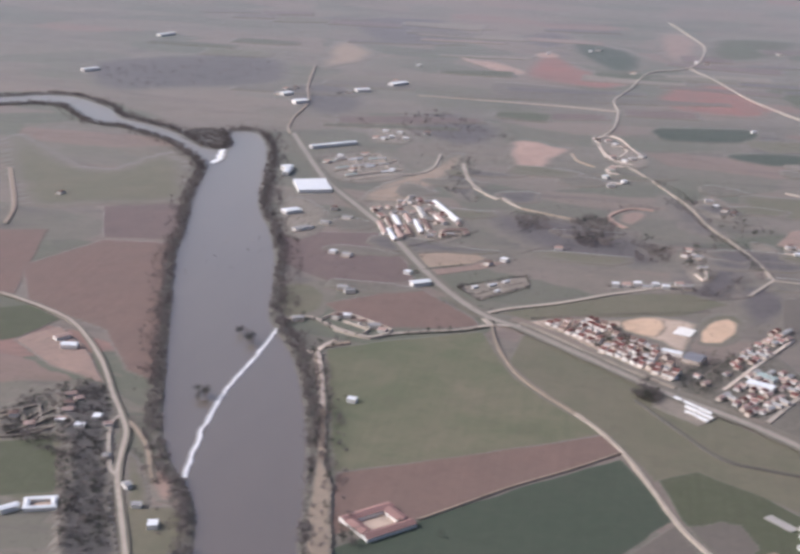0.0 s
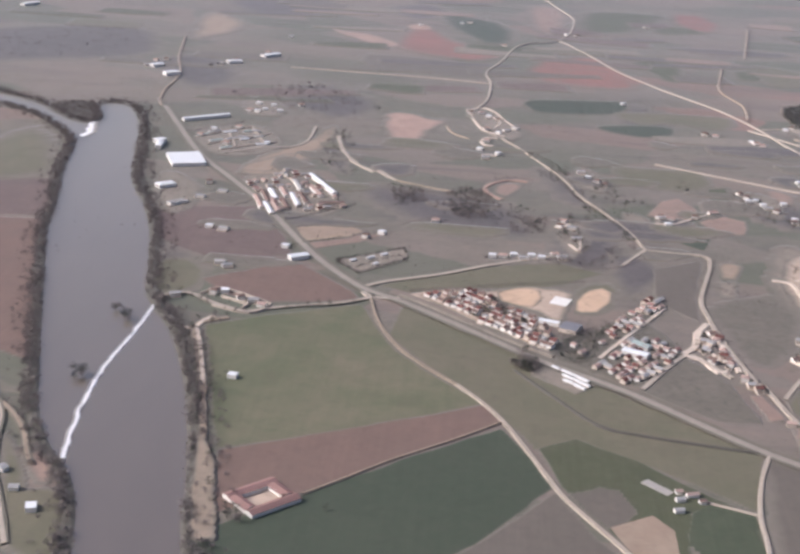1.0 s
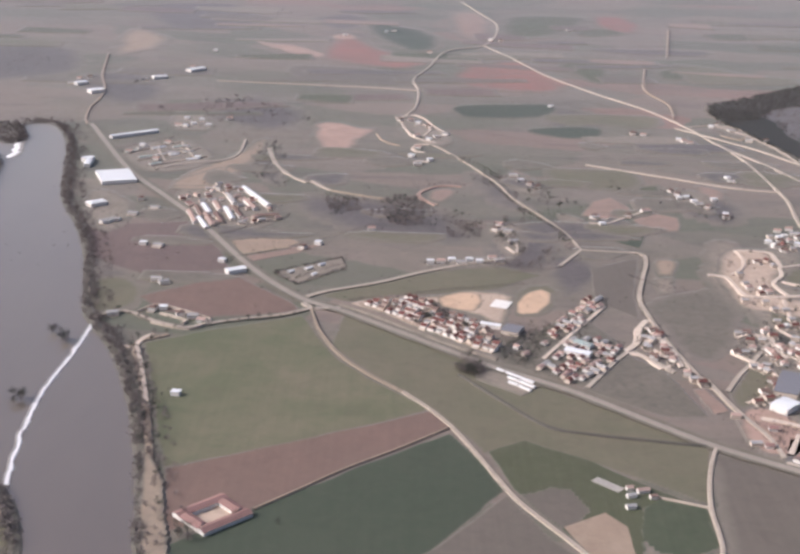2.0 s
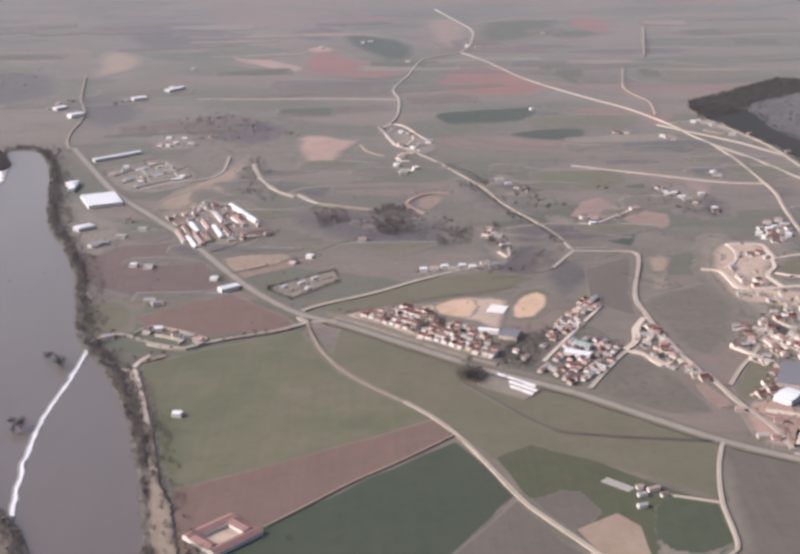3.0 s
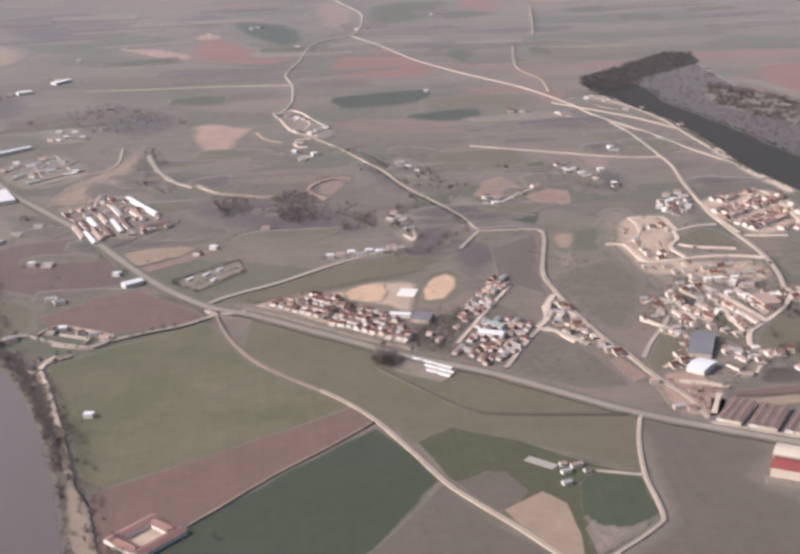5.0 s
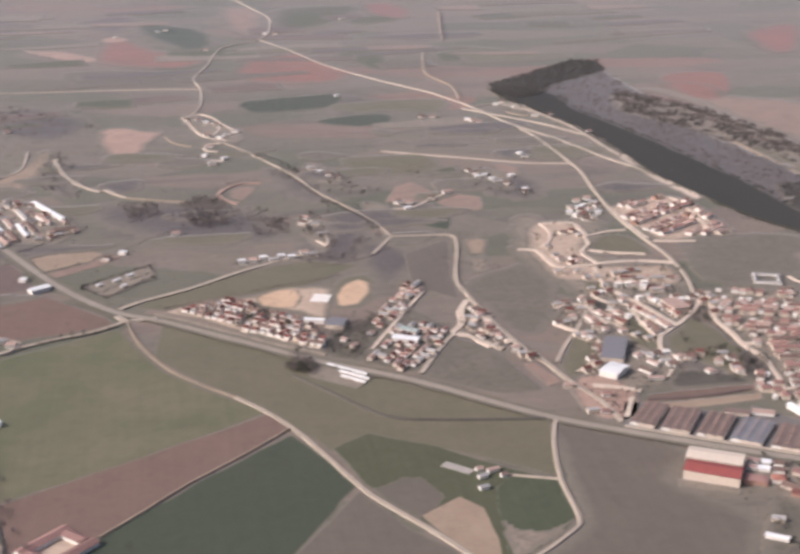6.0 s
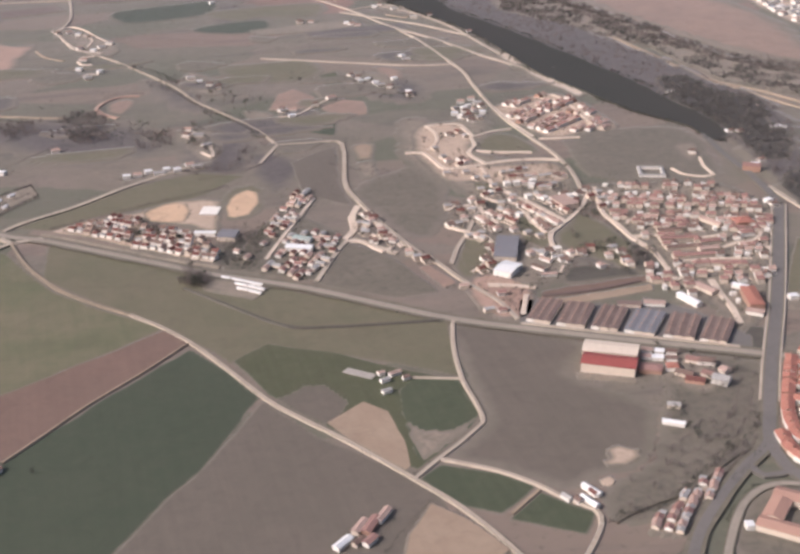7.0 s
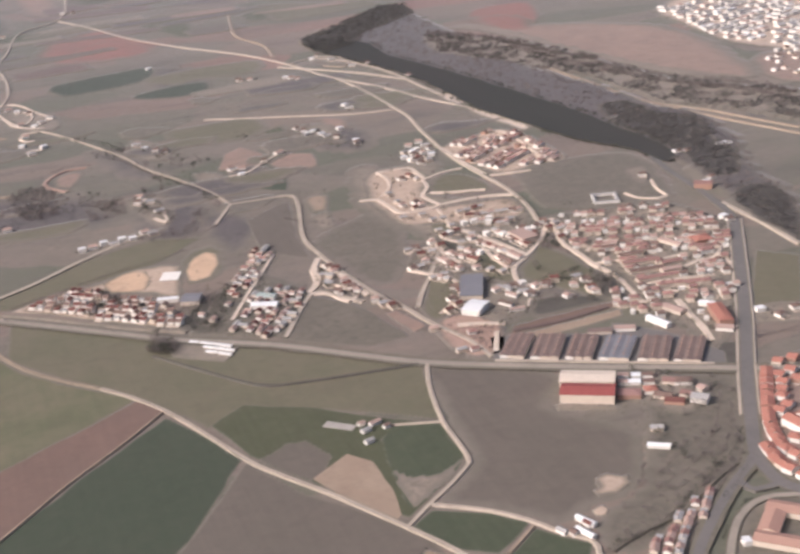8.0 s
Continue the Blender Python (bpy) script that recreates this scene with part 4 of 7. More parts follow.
ribbon("track", [(-68, 2024), (-57, 1981), (-32, 1953)], 2.9, DIRT, "short curved track above the slope", 0.28, wobble=0.5)
ribbon("track", [(209, 1585), (231, 1587), (256, 1613), (288, 1647)], 3.2, STREET, "pale lane to lonely cottages", 0.3, wobble=0.4)
ribbon("track", [(90, 1528), (103, 1557)], 4, STREET, "pale yard wall round dark trees", 0.3, wobble=0.4)
ribbon("track", [(100, 1476), (110, 1455), (113, 1494)], 3, STREET, "pale yard edge round dark trees", 0.3, wobble=0.4)
ribbon("track", [(436, 2154), (498, 2171), (550, 2106)], 3.6, TRACK, "pale loop road beside the far wood", 0.3, wobble=0.4)
ribbon("track", [(482, 2103), (509, 2074), (530, 2131), (520, 2158)], 2.9, DIRT, "short loop beside the far wood", 0.3, wobble=0.4)
ribbon("road", [(416, 2142), (474, 2070), (521, 2005), (564, 1919)], 3.6, TRACK, "pale road towards the dark river", 0.3, wobble=0.4)
ribbon("road", [(-517, 2019), (-531, 2062), (-543, 2142), (-544, 2209), (-555, 2300), (-588, 2429), (-624, 2636)], 3.6, DIRT, "pale country road leading to the far hamlet", 0.3)
ribbon("road", [(633, 1136), (570, 1028), (510, 927), (456, 841), (427, 793), (407, 759), (390, 729), (384, 709), (382, 688), (388, 674), (398, 660)], 9, AVENUE, "broad asphalt avenue past the estate", 0.36, 2)

for shift in (-6.5, 6.5):
    side_line = smooth_line([(633, 1136), (570, 1028), (510, 927), (456, 841), (427, 793), (407, 759), (390, 729), (384, 709), (382, 688), (388, 674), (398, 660)], 14.0)
    ribbon("pavement", [(q.x + shift * (r - q).normalized().y, q.y - shift * (r - q).normalized().x) for q, r in zip(side_line, side_line[1:])][:-6], 1.4, TRACK, "pale pavement along the avenue", 0.42, category="pavement")
ribbon("road", [(390, 729), (376, 715), (360, 704), (325, 674), (296, 645), (277, 620), (262, 594)], 6.5, AVENUE, "asphalt road leaving the junction", 0.36, 3)
ribbon("road", [(359, 702), (362, 687), (382, 687)], 5, AVENUE, "short asphalt link round a triangular island", 0.36, 1)
ribbon("road", [(394, 660), (382, 670), (369, 675), (354, 674), (336, 664), (321, 648), (311, 635), (297, 615), (281, 589)], 4.5, ASPHALT, "pale road curving round the school", 0.34, 1)
ribbon("track", [(380, 720), (369, 721), (338, 704), (304, 684), (271, 675), (247, 665)], 2.0, SCRUB, "thin dirt path across scrubland", 0.3)
ribbon("track", [(-387, 956), (-369, 939), (-347, 906), (-332, 871), (-323, 854)], 3.5, DIRT, "brown dirt track down to the mill", 0.3, 1.5)
ribbon("track", [(-119, 845), (-92, 874), (-58, 911), (-14, 952), (24, 991)], 1.6, DIRT, "pale strip between two fields", 0.3)
ribbon("road", [(633, 1136), (645, 1188), (654, 1260), (659, 1312), (674, 1385)], 7, AVENUE, "asphalt road along the dark river", 0.34, 2)
ribbon("road", [(650, 1185), (650, 1143), (650, 1107), (646, 1043)], 5, TRACK, "pale road crossing towards the river", 0.33)
ribbon("road", [(476, 1236), (465, 1197), (455, 1161), (456, 1124), (455, 1097), (460, 1064), (457, 1037), (453, 1012), (450, 992)], 4.2, STREET, "pale street of the dense estate", 0.3, wobble=0.3)
ribbon("road", [(456, 1098), (480, 1094), (476, 1074)], 3.6, STREET, "pale street of the dense estate", 0.3, wobble=0.3)
ribbon("road", [(479, 984), (473, 955), (468, 925), (460, 897)], 5.0, STREET, "pale street of the dense estate", 0.3, wobble=0.3)
ribbon("road", [(523, 1048), (544, 1055), (561, 1056), (585, 1081), (596, 1096)], 4.0, STREET, "pale street of the dense estate", 0.3, wobble=0.3)
ribbon("road", [(561, 1056), (566, 1033)], 4.0, STREET, "pale street of the dense estate", 0.3, wobble=0.3)
ribbon("road", [(464, 1130), (479, 1143), (502, 1149)], 3.0, STREET, "pale street of the dense estate", 0.3, wobble=0.3)
ribbon("road", [(580, 1267), (584, 1246), (601, 1233), (613, 1235), (616, 1261), (626, 1292)], 3.2, STREET, "pale street of the dense estate", 0.3, wobble=0.3)
ribbon("road", [(490, 1076), (534, 1077), (543, 1078)], 3.0, STREET, "pale street of the dense estate", 0.3, wobble=0.3)
ribbon("road", [(470, 1030), (504, 1026), (537, 1018)], 3.0, STREET, "pale street of the dense estate", 0.3, wobble=0.3)
ribbon("road", [(450, 992), (480, 1010), (490, 1001)], 2.6, STREET, "pale street of the dense estate", 0.3, wobble=0.3)
ribbon("road", [(371, 1494), (394, 1494), (409, 1491), (411, 1470), (411, 1440)], 4.5, STREET, "pale sandy village street", 0.3, wobble=0.4)
ribbon("road", [(407, 1437), (424, 1444), (441, 1452), (463, 1454)], 3.6, STREET, "pale sandy village street", 0.3, wobble=0.4)
ribbon("road", [(370, 1495), (373, 1465), (364, 1430), (345, 1404)], 3.6, STREET, "pale sandy village street", 0.3, wobble=0.4)
ribbon("road", [(319, 1403), (338, 1398), (342, 1371), (346, 1338), (363, 1337), (384, 1337), (404, 1343), (446, 1342), (475, 1331)], 4.8, STREET, "pale sandy village street", 0.3, wobble=0.4)
ribbon("road", [(408, 1442), (403, 1409), (387, 1380), (393, 1343)], 4.2, STREET, "pale sandy village street", 0.3, wobble=0.4)
ribbon("road", [(398, 1388), (420, 1376), (456, 1365)], 3.2, STREET, "pale sandy village street", 0.3, wobble=0.4)
ribbon("road", [(381, 1261), (394, 1219), (405, 1180), (411, 1150)], 4.6, STREET, "pale sandy village street", 0.3, wobble=0.4)
ribbon("road", [(465, 1224), (442, 1186), (417, 1158), (398, 1139), (387, 1129), (378, 1106), (377, 1090), (390, 1071)], 4.2, STREET, "pale sandy village street", 0.3, wobble=0.4)
ribbon("road", [(347, 1248), (344, 1216), (342, 1184), (348, 1166)], 3.6, STREET, "pale sandy village street", 0.3, wobble=0.4)
ribbon("road", [(382, 1193), (380, 1161), (382, 1129)], 3.4, STREET, "pale sandy village street", 0.3, wobble=0.4)
ribbon("road", [(309, 1213), (324, 1225), (339, 1219), (342, 1204)], 3.4, STREET, "pale sandy village street", 0.3, wobble=0.4)
ribbon("road", [(296, 1176), (313, 1152), (324, 1138), (325, 1121)], 3.6, STREET, "pale sandy village street", 0.3, wobble=0.4)
ribbon("road", [(385, 1329), (379, 1279), (381, 1259)], 3.2, STREET, "pale sandy village street", 0.3, wobble=0.4)
ribbon("road", [(358, 1241), (367, 1222), (386, 1213)], 3.2, STREET, "pale sandy village street", 0.3, wobble=0.4)
ribbon("road", [(284, 1060), (300, 1075), (310, 1096)], 3.0, STREET, "pale sandy village street", 0.3, wobble=0.4)
ribbon("road", [(289, 1030), (307, 1024), (327, 1013)], 5.0, STREET, "pale sandy village street", 0.3, wobble=0.4)
ribbon("road", [(314, 1001), (297, 964)], 4.5, STREET, "pale sandy village street", 0.3, wobble=0.4)
ribbon("road", [(368, 1051), (359, 1036)], 3.0, STREET, "pale sandy village street", 0.3, wobble=0.4)
ribbon("road", [(474, 1545), (473, 1478), (478, 1418)], 3.2, STREET, "pale sandy village street", 0.3, wobble=0.4)
ribbon("road", [(481, 1409), (504, 1404), (528, 1400)], 3.2, STREET, "pale sandy village street", 0.3, wobble=0.4)
ribbon("road", [(532, 1564), (563, 1577), (568, 1533), (563, 1462), (557, 1436)], 3.0, STREET, "pale sandy village street", 0.3, wobble=0.4)
ribbon("track", [(763, 1873), (775, 1743), (784, 1610), (815, 1491), (862, 1351), (870, 1311)], 5, DIRT, "pale track below the poplar belt", 0.28)
ribbon("track", [(478, 2178), (524, 2108), (555, 1993), (566, 1860), (572, 1796)], 3.5, TRACK, "pale track along the dark river", 0.3, wobble=0.4)
ribbon("track", [(760, 1645), (790, 1578), (828, 1512), (852, 1443), (877, 1373)], 5, DIRT, "pale double track across the river slope", 0.28)
ribbon("track", [(592, 3217), (520, 2817)], 4.3, DIRT, "far track running into the distance", 0.28)
ribbon("track", [(451, 2677), (417, 2462), (438, 2333), (429, 2223)], 4.3, DIRT, "far track curving over pasture", 0.28)
ribbon("road", [(-620, 1211), (-591, 1199), (-532, 1166), (-497, 1132), (-449, 1065), (-412, 998), (-390, 961), (-374, 930), (-363, 890), (-353, 857), (-329, 803), (-303, 745)], 3.6, TRACK, "pale road on the western bank", 0.3, 2)
ribbon("road", [(-390, 961), (-391, 940), (-377, 900), (-361, 864), (-352, 855)], 3.2, TRACK, "road through riverside trees", 0.31)
ribbon("track", [(-836, 1688), (-752, 1524), (-724, 1439)], 5, DIRT, "faint track through western pasture", 0.28)

ribbon("track", [(326, 996), (352, 994), (381, 995), (419, 1001)], 3.5, PURPLE, "dark rail bed in a brown cutting", 0.28)
ribbon("wall_boundary", [(-279, 1224), (-262, 1246), (-214, 1219), (-205, 1207), (-222, 1185), (-261, 1199)], 1.6, TRACK, "pale low wall round riverside plots", 0.9, category="wall")
ribbon("wall_boundary", [(-257, 1224), (-227, 1206), (-231, 1194)], 1.6, TRACK, "pale low wall dividing riverside plots", 0.9, category="wall")
ribbon("wall_boundary", [(-483, 929), (-474, 950), (-464, 963)], 1.6, SCRUB_PALE, "pale low wall between west bank allotments", 0.9, category="wall")
ribbon("wall_boundary", [(-465, 905), (-453, 925), (-442, 942)], 1.6, SCRUB_PALE, "pale low wall between west bank allotments", 0.9, category="wall")
ribbon("wall_boundary", [(-474, 950), (-456, 922)], 1.6, SCRUB_PALE, "pale low wall between west bank allotments", 0.9, category="wall")
ribbon("wall_boundary", [(-464, 963), (-448, 933)], 1.6, SCRUB_PALE, "pale low wall between west bank allotments", 0.9, category="wall")
ribbon("wall_boundary", [(-468, 898), (-450, 905), (-433, 928)], 1.6, SCRUB_PALE, "pale low wall between west bank allotments", 0.9, category="wall")
ribbon("wall_boundary", [(-456, 922), (-454, 941), (-446, 958)], 1.6, SCRUB_PALE, "pale low wall between west bank allotments", 0.9, category="wall")
ribbon("wall_boundary", [(-488, 939), (-476, 951), (-464, 961)], 2.0, SCRUB_PALE, "pale low wall between west bank plots", 0.9, category="wall")
ribbon("wall_boundary", [(-464, 927), (-459, 946), (-455, 951)], 2.0, SCRUB_PALE, "pale low wall between west bank plots", 0.9, category="wall")
ribbon("wall_boundary", [(-459, 920), (-449, 928), (-448, 943)], 2.2, SCRUB_PALE, "pale low wall between west bank plots", 0.9, category="wall")
ribbon("wall_boundary", [(-456, 909), (-445, 919), (-433, 927)], 2.8, SCRUB_PALE, "pale low wall between west bank plots", 0.9, category="wall")
ribbon("wall_boundary", [(-476, 916), (-466, 922)], 2.0, SCRUB_PALE, "pale low wall between west bank plots", 0.9, category="wall")
ribbon("wall_boundary", [(-433, 947), (-422, 937), (-424, 925)], 2.4, SCRUB_PALE, "pale low wall between west bank plots", 0.9, category="wall")
ribbon("wall_boundary", [(-448, 962), (-437, 943)], 2.0, SCRUB_PALE, "pale low wall between west bank plots", 0.9, category="wall")
ribbon("pavement", [(290, 949), (336, 921), (388, 890), (439, 860)], 3.5, TRACK, "pale pavement in front of the terraces", 0.3)

ribbon("ditch", [(35, 1101), (69, 1049), (105, 1000), (140, 988), (182, 981), (232, 974)], 2.2, LOAM, "dark rank grass in a field ditch", 0.06, wobble=0.6, category="ditch")

# ---- weirs ----
def weir(pts, width, label):
    line = smooth_line(pts, 6)
    root = tagged(new("weir"), label, "weir")
    n = len(line)
    for name, w, z0, off, material in (("crest", width * 0.3, 0.9, -width * 0.5, STONE), ("foam", width * 0.7, 0.75, width * 0.1, FOAM)):
        verts, faces = [], []
        for i, q in enumerate(line):
            d = (line[min(i + 1, n - 1)] - line[max(i - 1, 0)]).normalized()
            side = Vector((-d.y, d.x, 0))
            k = w * (1 + 0.6 * noise.noise(q * 0.09) + 0.35 * noise.noise(q * 0.31))
            q = q + side * width * (0.3 * noise.noise(q * 0.05) + 0.25 * noise.noise(q * 0.17))
            for s, z in ((-k * 0.5 - 0.5, 0.1), (-k * 0.5, z0), (k * 0.5, z0 * 0.8), (k * 0.5 + 0.6, 0.1)):
                verts.append(q + side * (s + off) + Vector((0, 0, z)))
        for i in range(n - 1):
            for k in range(3):
                a = i * 4 + k
                faces.append((a, a + 1, a + 5, a + 4)[::-1])
        mesh_object(name, verts, faces, material, root)


weir([(-316, 1188), (-317, 1113), (-321, 1044), (-318, 969), (-313, 926), (-307, 886), (-303, 867)], 3.8, "long curved stone weir with white foaming water")
weir([(-575, 1800), (-578, 1841), (-589, 1898)], 12, "short stone weir with white foaming water")


# ---- buildings ----
def box_bm(w, d, h, z=0.0):
    bm = bmesh.new()
    bmesh.ops.create_cube(bm, size=1, matrix=Matrix.Translation((0, 0, z + h / 2)) @ Matrix.Diagonal((w, d, h, 1)))
    return bm


def gable_bm(w, d, z, rise, over=0.4, thick=0.22):
    """A pitched roof slab with overhanging eaves; the ridge runs along x."""
    bm = bmesh.new()
    x, y = w / 2 + over, d / 2 + over
    drop = rise * over / (d / 2)
    prof = [(-y, z - drop), (0, z + rise), (y, z - drop), (y, z - drop - thick), (0, z + rise - thick), (-y, z - drop - thick)]
    ends = [[bm.verts.new((s * x, a, b)) for a, b in prof] for s in (-1, 1)]
    n = len(prof)
    for i in range(n):
        j = (i + 1) % n
        bm.faces.new((ends[0][i], ends[0][j], ends[1][j], ends[1][i]))
    for e in ends:
        bm.faces.new((e[0], e[1], e[4], e[5]))
        bm.faces.new((e[1], e[2], e[3], e[4]))
    bmesh.ops.recalc_face_normals(bm, faces=bm.faces)
    return bm


def hip_bm(w, d, z, rise, over=0.4, thick=0.22):
    bm = bmesh.new()
    x, y = w / 2 + over, d / 2 + over
    r = max(w / 2 - d / 2, 0.15)
    lo = [bm.verts.new((a, b, z - thick)) for a, b in ((-x, -y), (x, -y), (x, y), (-x, y))]
    up = [bm.verts.new((a, b, z)) for a, b in ((-x, -y), (x, -y), (x, y), (-x, y))]
    p, q = bm.verts.new((-r, 0, z + rise)), bm.verts.new((r, 0, z + rise))
    for i in range(4):
        bm.faces.new((lo[i], lo[(i + 1) % 4], up[(i + 1) % 4], up[i]))
    bm.faces.new(lo[::-1])
    bm.faces.new((up[0], up[1], q, p))
    bm.faces.new((up[1], up[2], q))
    bm.faces.new((up[2], up[3], p, q))
    bm.faces.new((up[3], up[0], p))
    bmesh.ops.recalc_face_normals(bm, faces=bm.faces)
    return bm


def walls_bm(w, d, h, rise=0.0):
    """Four walls, with gable ends where rise is given."""
    bm = box_bm(w, d, h)
    if rise:
        for s in (-1, 1):
            v = [bm.verts.new((s * w / 2, a, b)) for a, b in ((-d / 2, h), (d / 2, h), (0, h + rise - 0.1))]
            bm.faces.new(v if s > 0 else v[::-1])
    return bm


def house(m, w, d, h, rise, wall, roof, label, category="house", group="", kind_of_roof="gable", name="house", chimney=True, wing=None, garden=0.0):
    root = tagged(new(name), label, category, group)
    part("wall", walls_bm(w, d, h, rise if kind_of_roof == "gable" else 0), wall, root)
    if kind_of_roof == "gable":
        top = part("roof", gable_bm(w, d, h, rise), roof, root)
    elif kind_of_roof == "hip":
        top = part("roof", hip_bm(w, d, h, rise), roof, root)
    else:
        bm = box_bm(w + 0.3, d + 0.3, 0.35, h)
        top = part("roof", bm, roof, root)
    if chimney:
        part("chimney", box_bm(0.7, 0.7, 1.6, h + rise * 0.55), WALL_BRICK, top).location = (w * 0.28, d * 0.12, 0)
    if wing:
        ww, wd, wx, wy = wing
        bm = walls_bm(ww, wd, h * 0.75)
        bmesh.ops.translate(bm, verts=bm.verts, vec=(wx, wy, 0))
        part("annexe", bm, wall, root)
        bm = hip_bm(ww, wd, h * 0.75, rise * 0.6)
        bmesh.ops.translate(bm, verts=bm.verts, vec=(wx, wy, 0))
        part("annexe_roof", bm, roof, root)
    if garden:
        bm = bmesh.new()
        y0, y1 = -d / 2 - garden, -d / 2
        for cx, cy, sx, sy in ((-w / 2 + 0.15, (y0 + y1) / 2, 0.3, garden), (w / 2 - 0.15, (y0 + y1) / 2, 0.3, garden), (0, y0, w, 0.3)):
            bmesh.ops.create_cube(bm, size=1, matrix=Matrix.Translation((cx, cy, 0.8)) @ Matrix.Diagonal((sx, sy, 1.7, 1)))
        part("garden_wall", bm, WALL_CREAM, root)
    root.matrix_basis = m
    return root


PROTOS = {}


def prototypes(key, label, group, specs):
    """House models of one neighbourhood, each with its own walls and roof; the first places use the models themselves."""
    PROTOS[key] = [dict(spec, name=key, label=label.format(spec["tone"]), group=group, made=None) for spec in specs]


def put_house(key, i, m):
    s = PROTOS[key][i % len(PROTOS[key])]
    if s["made"]:
        return copy_thing(s["made"], m)
    s["made"] = house(m, s["w"], s["d"], s["h"], s["rise"], s["wall"], s["roof"], s["label"], group=s["group"], kind_of_roof=s["form"], name=s["name"], wing=s.get("wing"), garden=s["garden"], chimney=s.get("chimney", True))
    return s["made"]


def spec(tone, w, d, h, rise, wall, roof, form="gable", wing=None, chimney=True, garden=0.0):
    return dict(garden=garden, tone=tone, w=w, d=d, h=h, rise=rise, wall=wall, roof=roof, form=form, wing=wing, chimney=chimney)


prototypes("estate_house", "two-storey house with {} roof and white garden walls", "houses of the dense estate", [
    spec("red tiled", 6.8, 7, 4.2, 1.6, WALL_CREAM, ROOF_ROSE, garden=3.0),
    spec("faded pink tiled", 6.2, 7.5, 4.0, 1.6, WALL_WHITE, ROOF_PINK, garden=4.5),
    spec("red tiled", 8.5, 7, 4.4, 1.8, WALL_CREAM, ROOF_ROSE, "hip"),
    spec("brown tiled", 6.5, 7, 4.4, 1.6, WALL_WHITE, ROOF_BROWN, garden=3.0),
    spec("flat white", 5, 3.2, 3.2, 0.3, WALL_WHITE, WALL_WHITE, "flat", None, False)])
prototypes("lower_estate_house", "narrow two-storey house with {} roof near the avenue", "houses of the lower estate", [
    spec("red tiled", 6.8, 7, 4.2, 1.6, WALL_CREAM, ROOF_ROSE, garden=3.0),
    spec("faded pink tiled", 6.2, 7.5, 4.0, 1.6, WALL_WHITE, ROOF_PINK, garden=4.5),
    spec("red tiled", 8.5, 7, 4.4, 1.8, WALL_CREAM, ROOF_ROSE, "hip"),
    spec("brown tiled", 6.5, 7, 4.4, 1.6, WALL_WHITE, ROOF_BROWN, garden=3.0),
    spec("flat white", 5, 3.2, 3.2, 0.3, WALL_WHITE, WALL_WHITE, "flat", None, False)])
prototypes("upper_estate_house", "small two-storey house with {} roof on the upper estate", "houses of the upper estate", [
    spec("red tiled", 6.8, 7, 4.2, 1.6, WALL_WHITE, ROOF_ROSE, garden=5.0),
    spec("faded pink tiled", 6.2, 7.5, 4.0, 1.6, WALL_CREAM, ROOF_PINK, garden=3.5),
    spec("red tiled", 8.5, 7, 4.4, 1.8, WALL_WHITE, ROOF_ROSE, "hip"),
    spec("brown tiled", 6.8, 7.5, 4.2, 1.6, WALL_BRICK, ROOF_BROWN, garden=5.0),
    spec("faded pink tiled", 8, 7, 4.4, 1.7, WALL_WHITE, ROOF_PINK, garden=5.0)])
prototypes("avenue_house", "joined two-storey house with {} roof beside the avenue", "houses beside the avenue", [
    spec("red tiled", 7.4, 9.5, 4.2, 1.6, WALL_WHITE, ROOF_RED, garden=3.0),
    spec("red tiled", 7.4, 9, 4.0, 1.6, WALL_CREAM, ROOF_RED, garden=2.5),
    spec("red tiled", 8.5, 9, 4.4, 1.8, WALL_WHITE, ROOF_RED, "hip"),
    spec("red tiled", 7.4, 9.5, 4.2, 1.6, WALL_BRICK, ROOF_RED, garden=3.0),
    spec("red tiled", 8, 9, 4.4, 1.7, WALL_WHITE, ROOF_RED, garden=3.0)])
prototypes("village_house", "detached village house with {} roof on sandy ground", "houses of the old village", [
    spec("brown tiled", 8, 6.5, 3.8, 1.6, WALL_WHITE, ROOF_BROWN, "gable", (4, 4.5, 2.5, -4)),
    spec("grey sheet", 7, 6, 3.6, 1.1, WALL_CREAM, ROOF_GREY, garden=4),
    spec("faded pink tiled", 7, 6.5, 3.8, 1.6, WALL_WHITE, ROOF_PINK, "hip", garden=4),
    spec("dark red tiled", 8, 6, 3.8, 1.6, WALL_CREAM, ROOF_DARK, "gable", garden=5),
    spec("flat white", 6.5, 6, 4.4, 0.3, WALL_WHITE, WALL_WHITE, "flat", None, False, garden=4)])
prototypes("semi_detached_house", "white semi-detached house with {} roof in the triangular estate", "houses of the triangular estate", [
    spec("dark red tiled", 6.8, 6.2, 4.2, 1.7, WALL_WHITE, ROOF_DARK, garden=2.5),
    spec("brown tiled", 6.5, 6.2, 4.2, 1.7, WALL_WHITE, ROOF_BROWN, garden=3.5),
    spec("dark red tiled", 7.5, 6, 4.2, 1.7, WALL_WHITE, ROOF_DARK, "hip"),
    spec("flat grey", 5.5, 4.5, 3.4, 0.3, WALL_WHITE, ROOF_GREY, "flat", None, False),
    spec("brown tiled", 6.5, 6.2, 4.2, 1.7, WALL_CREAM, ROOF_BROWN)])
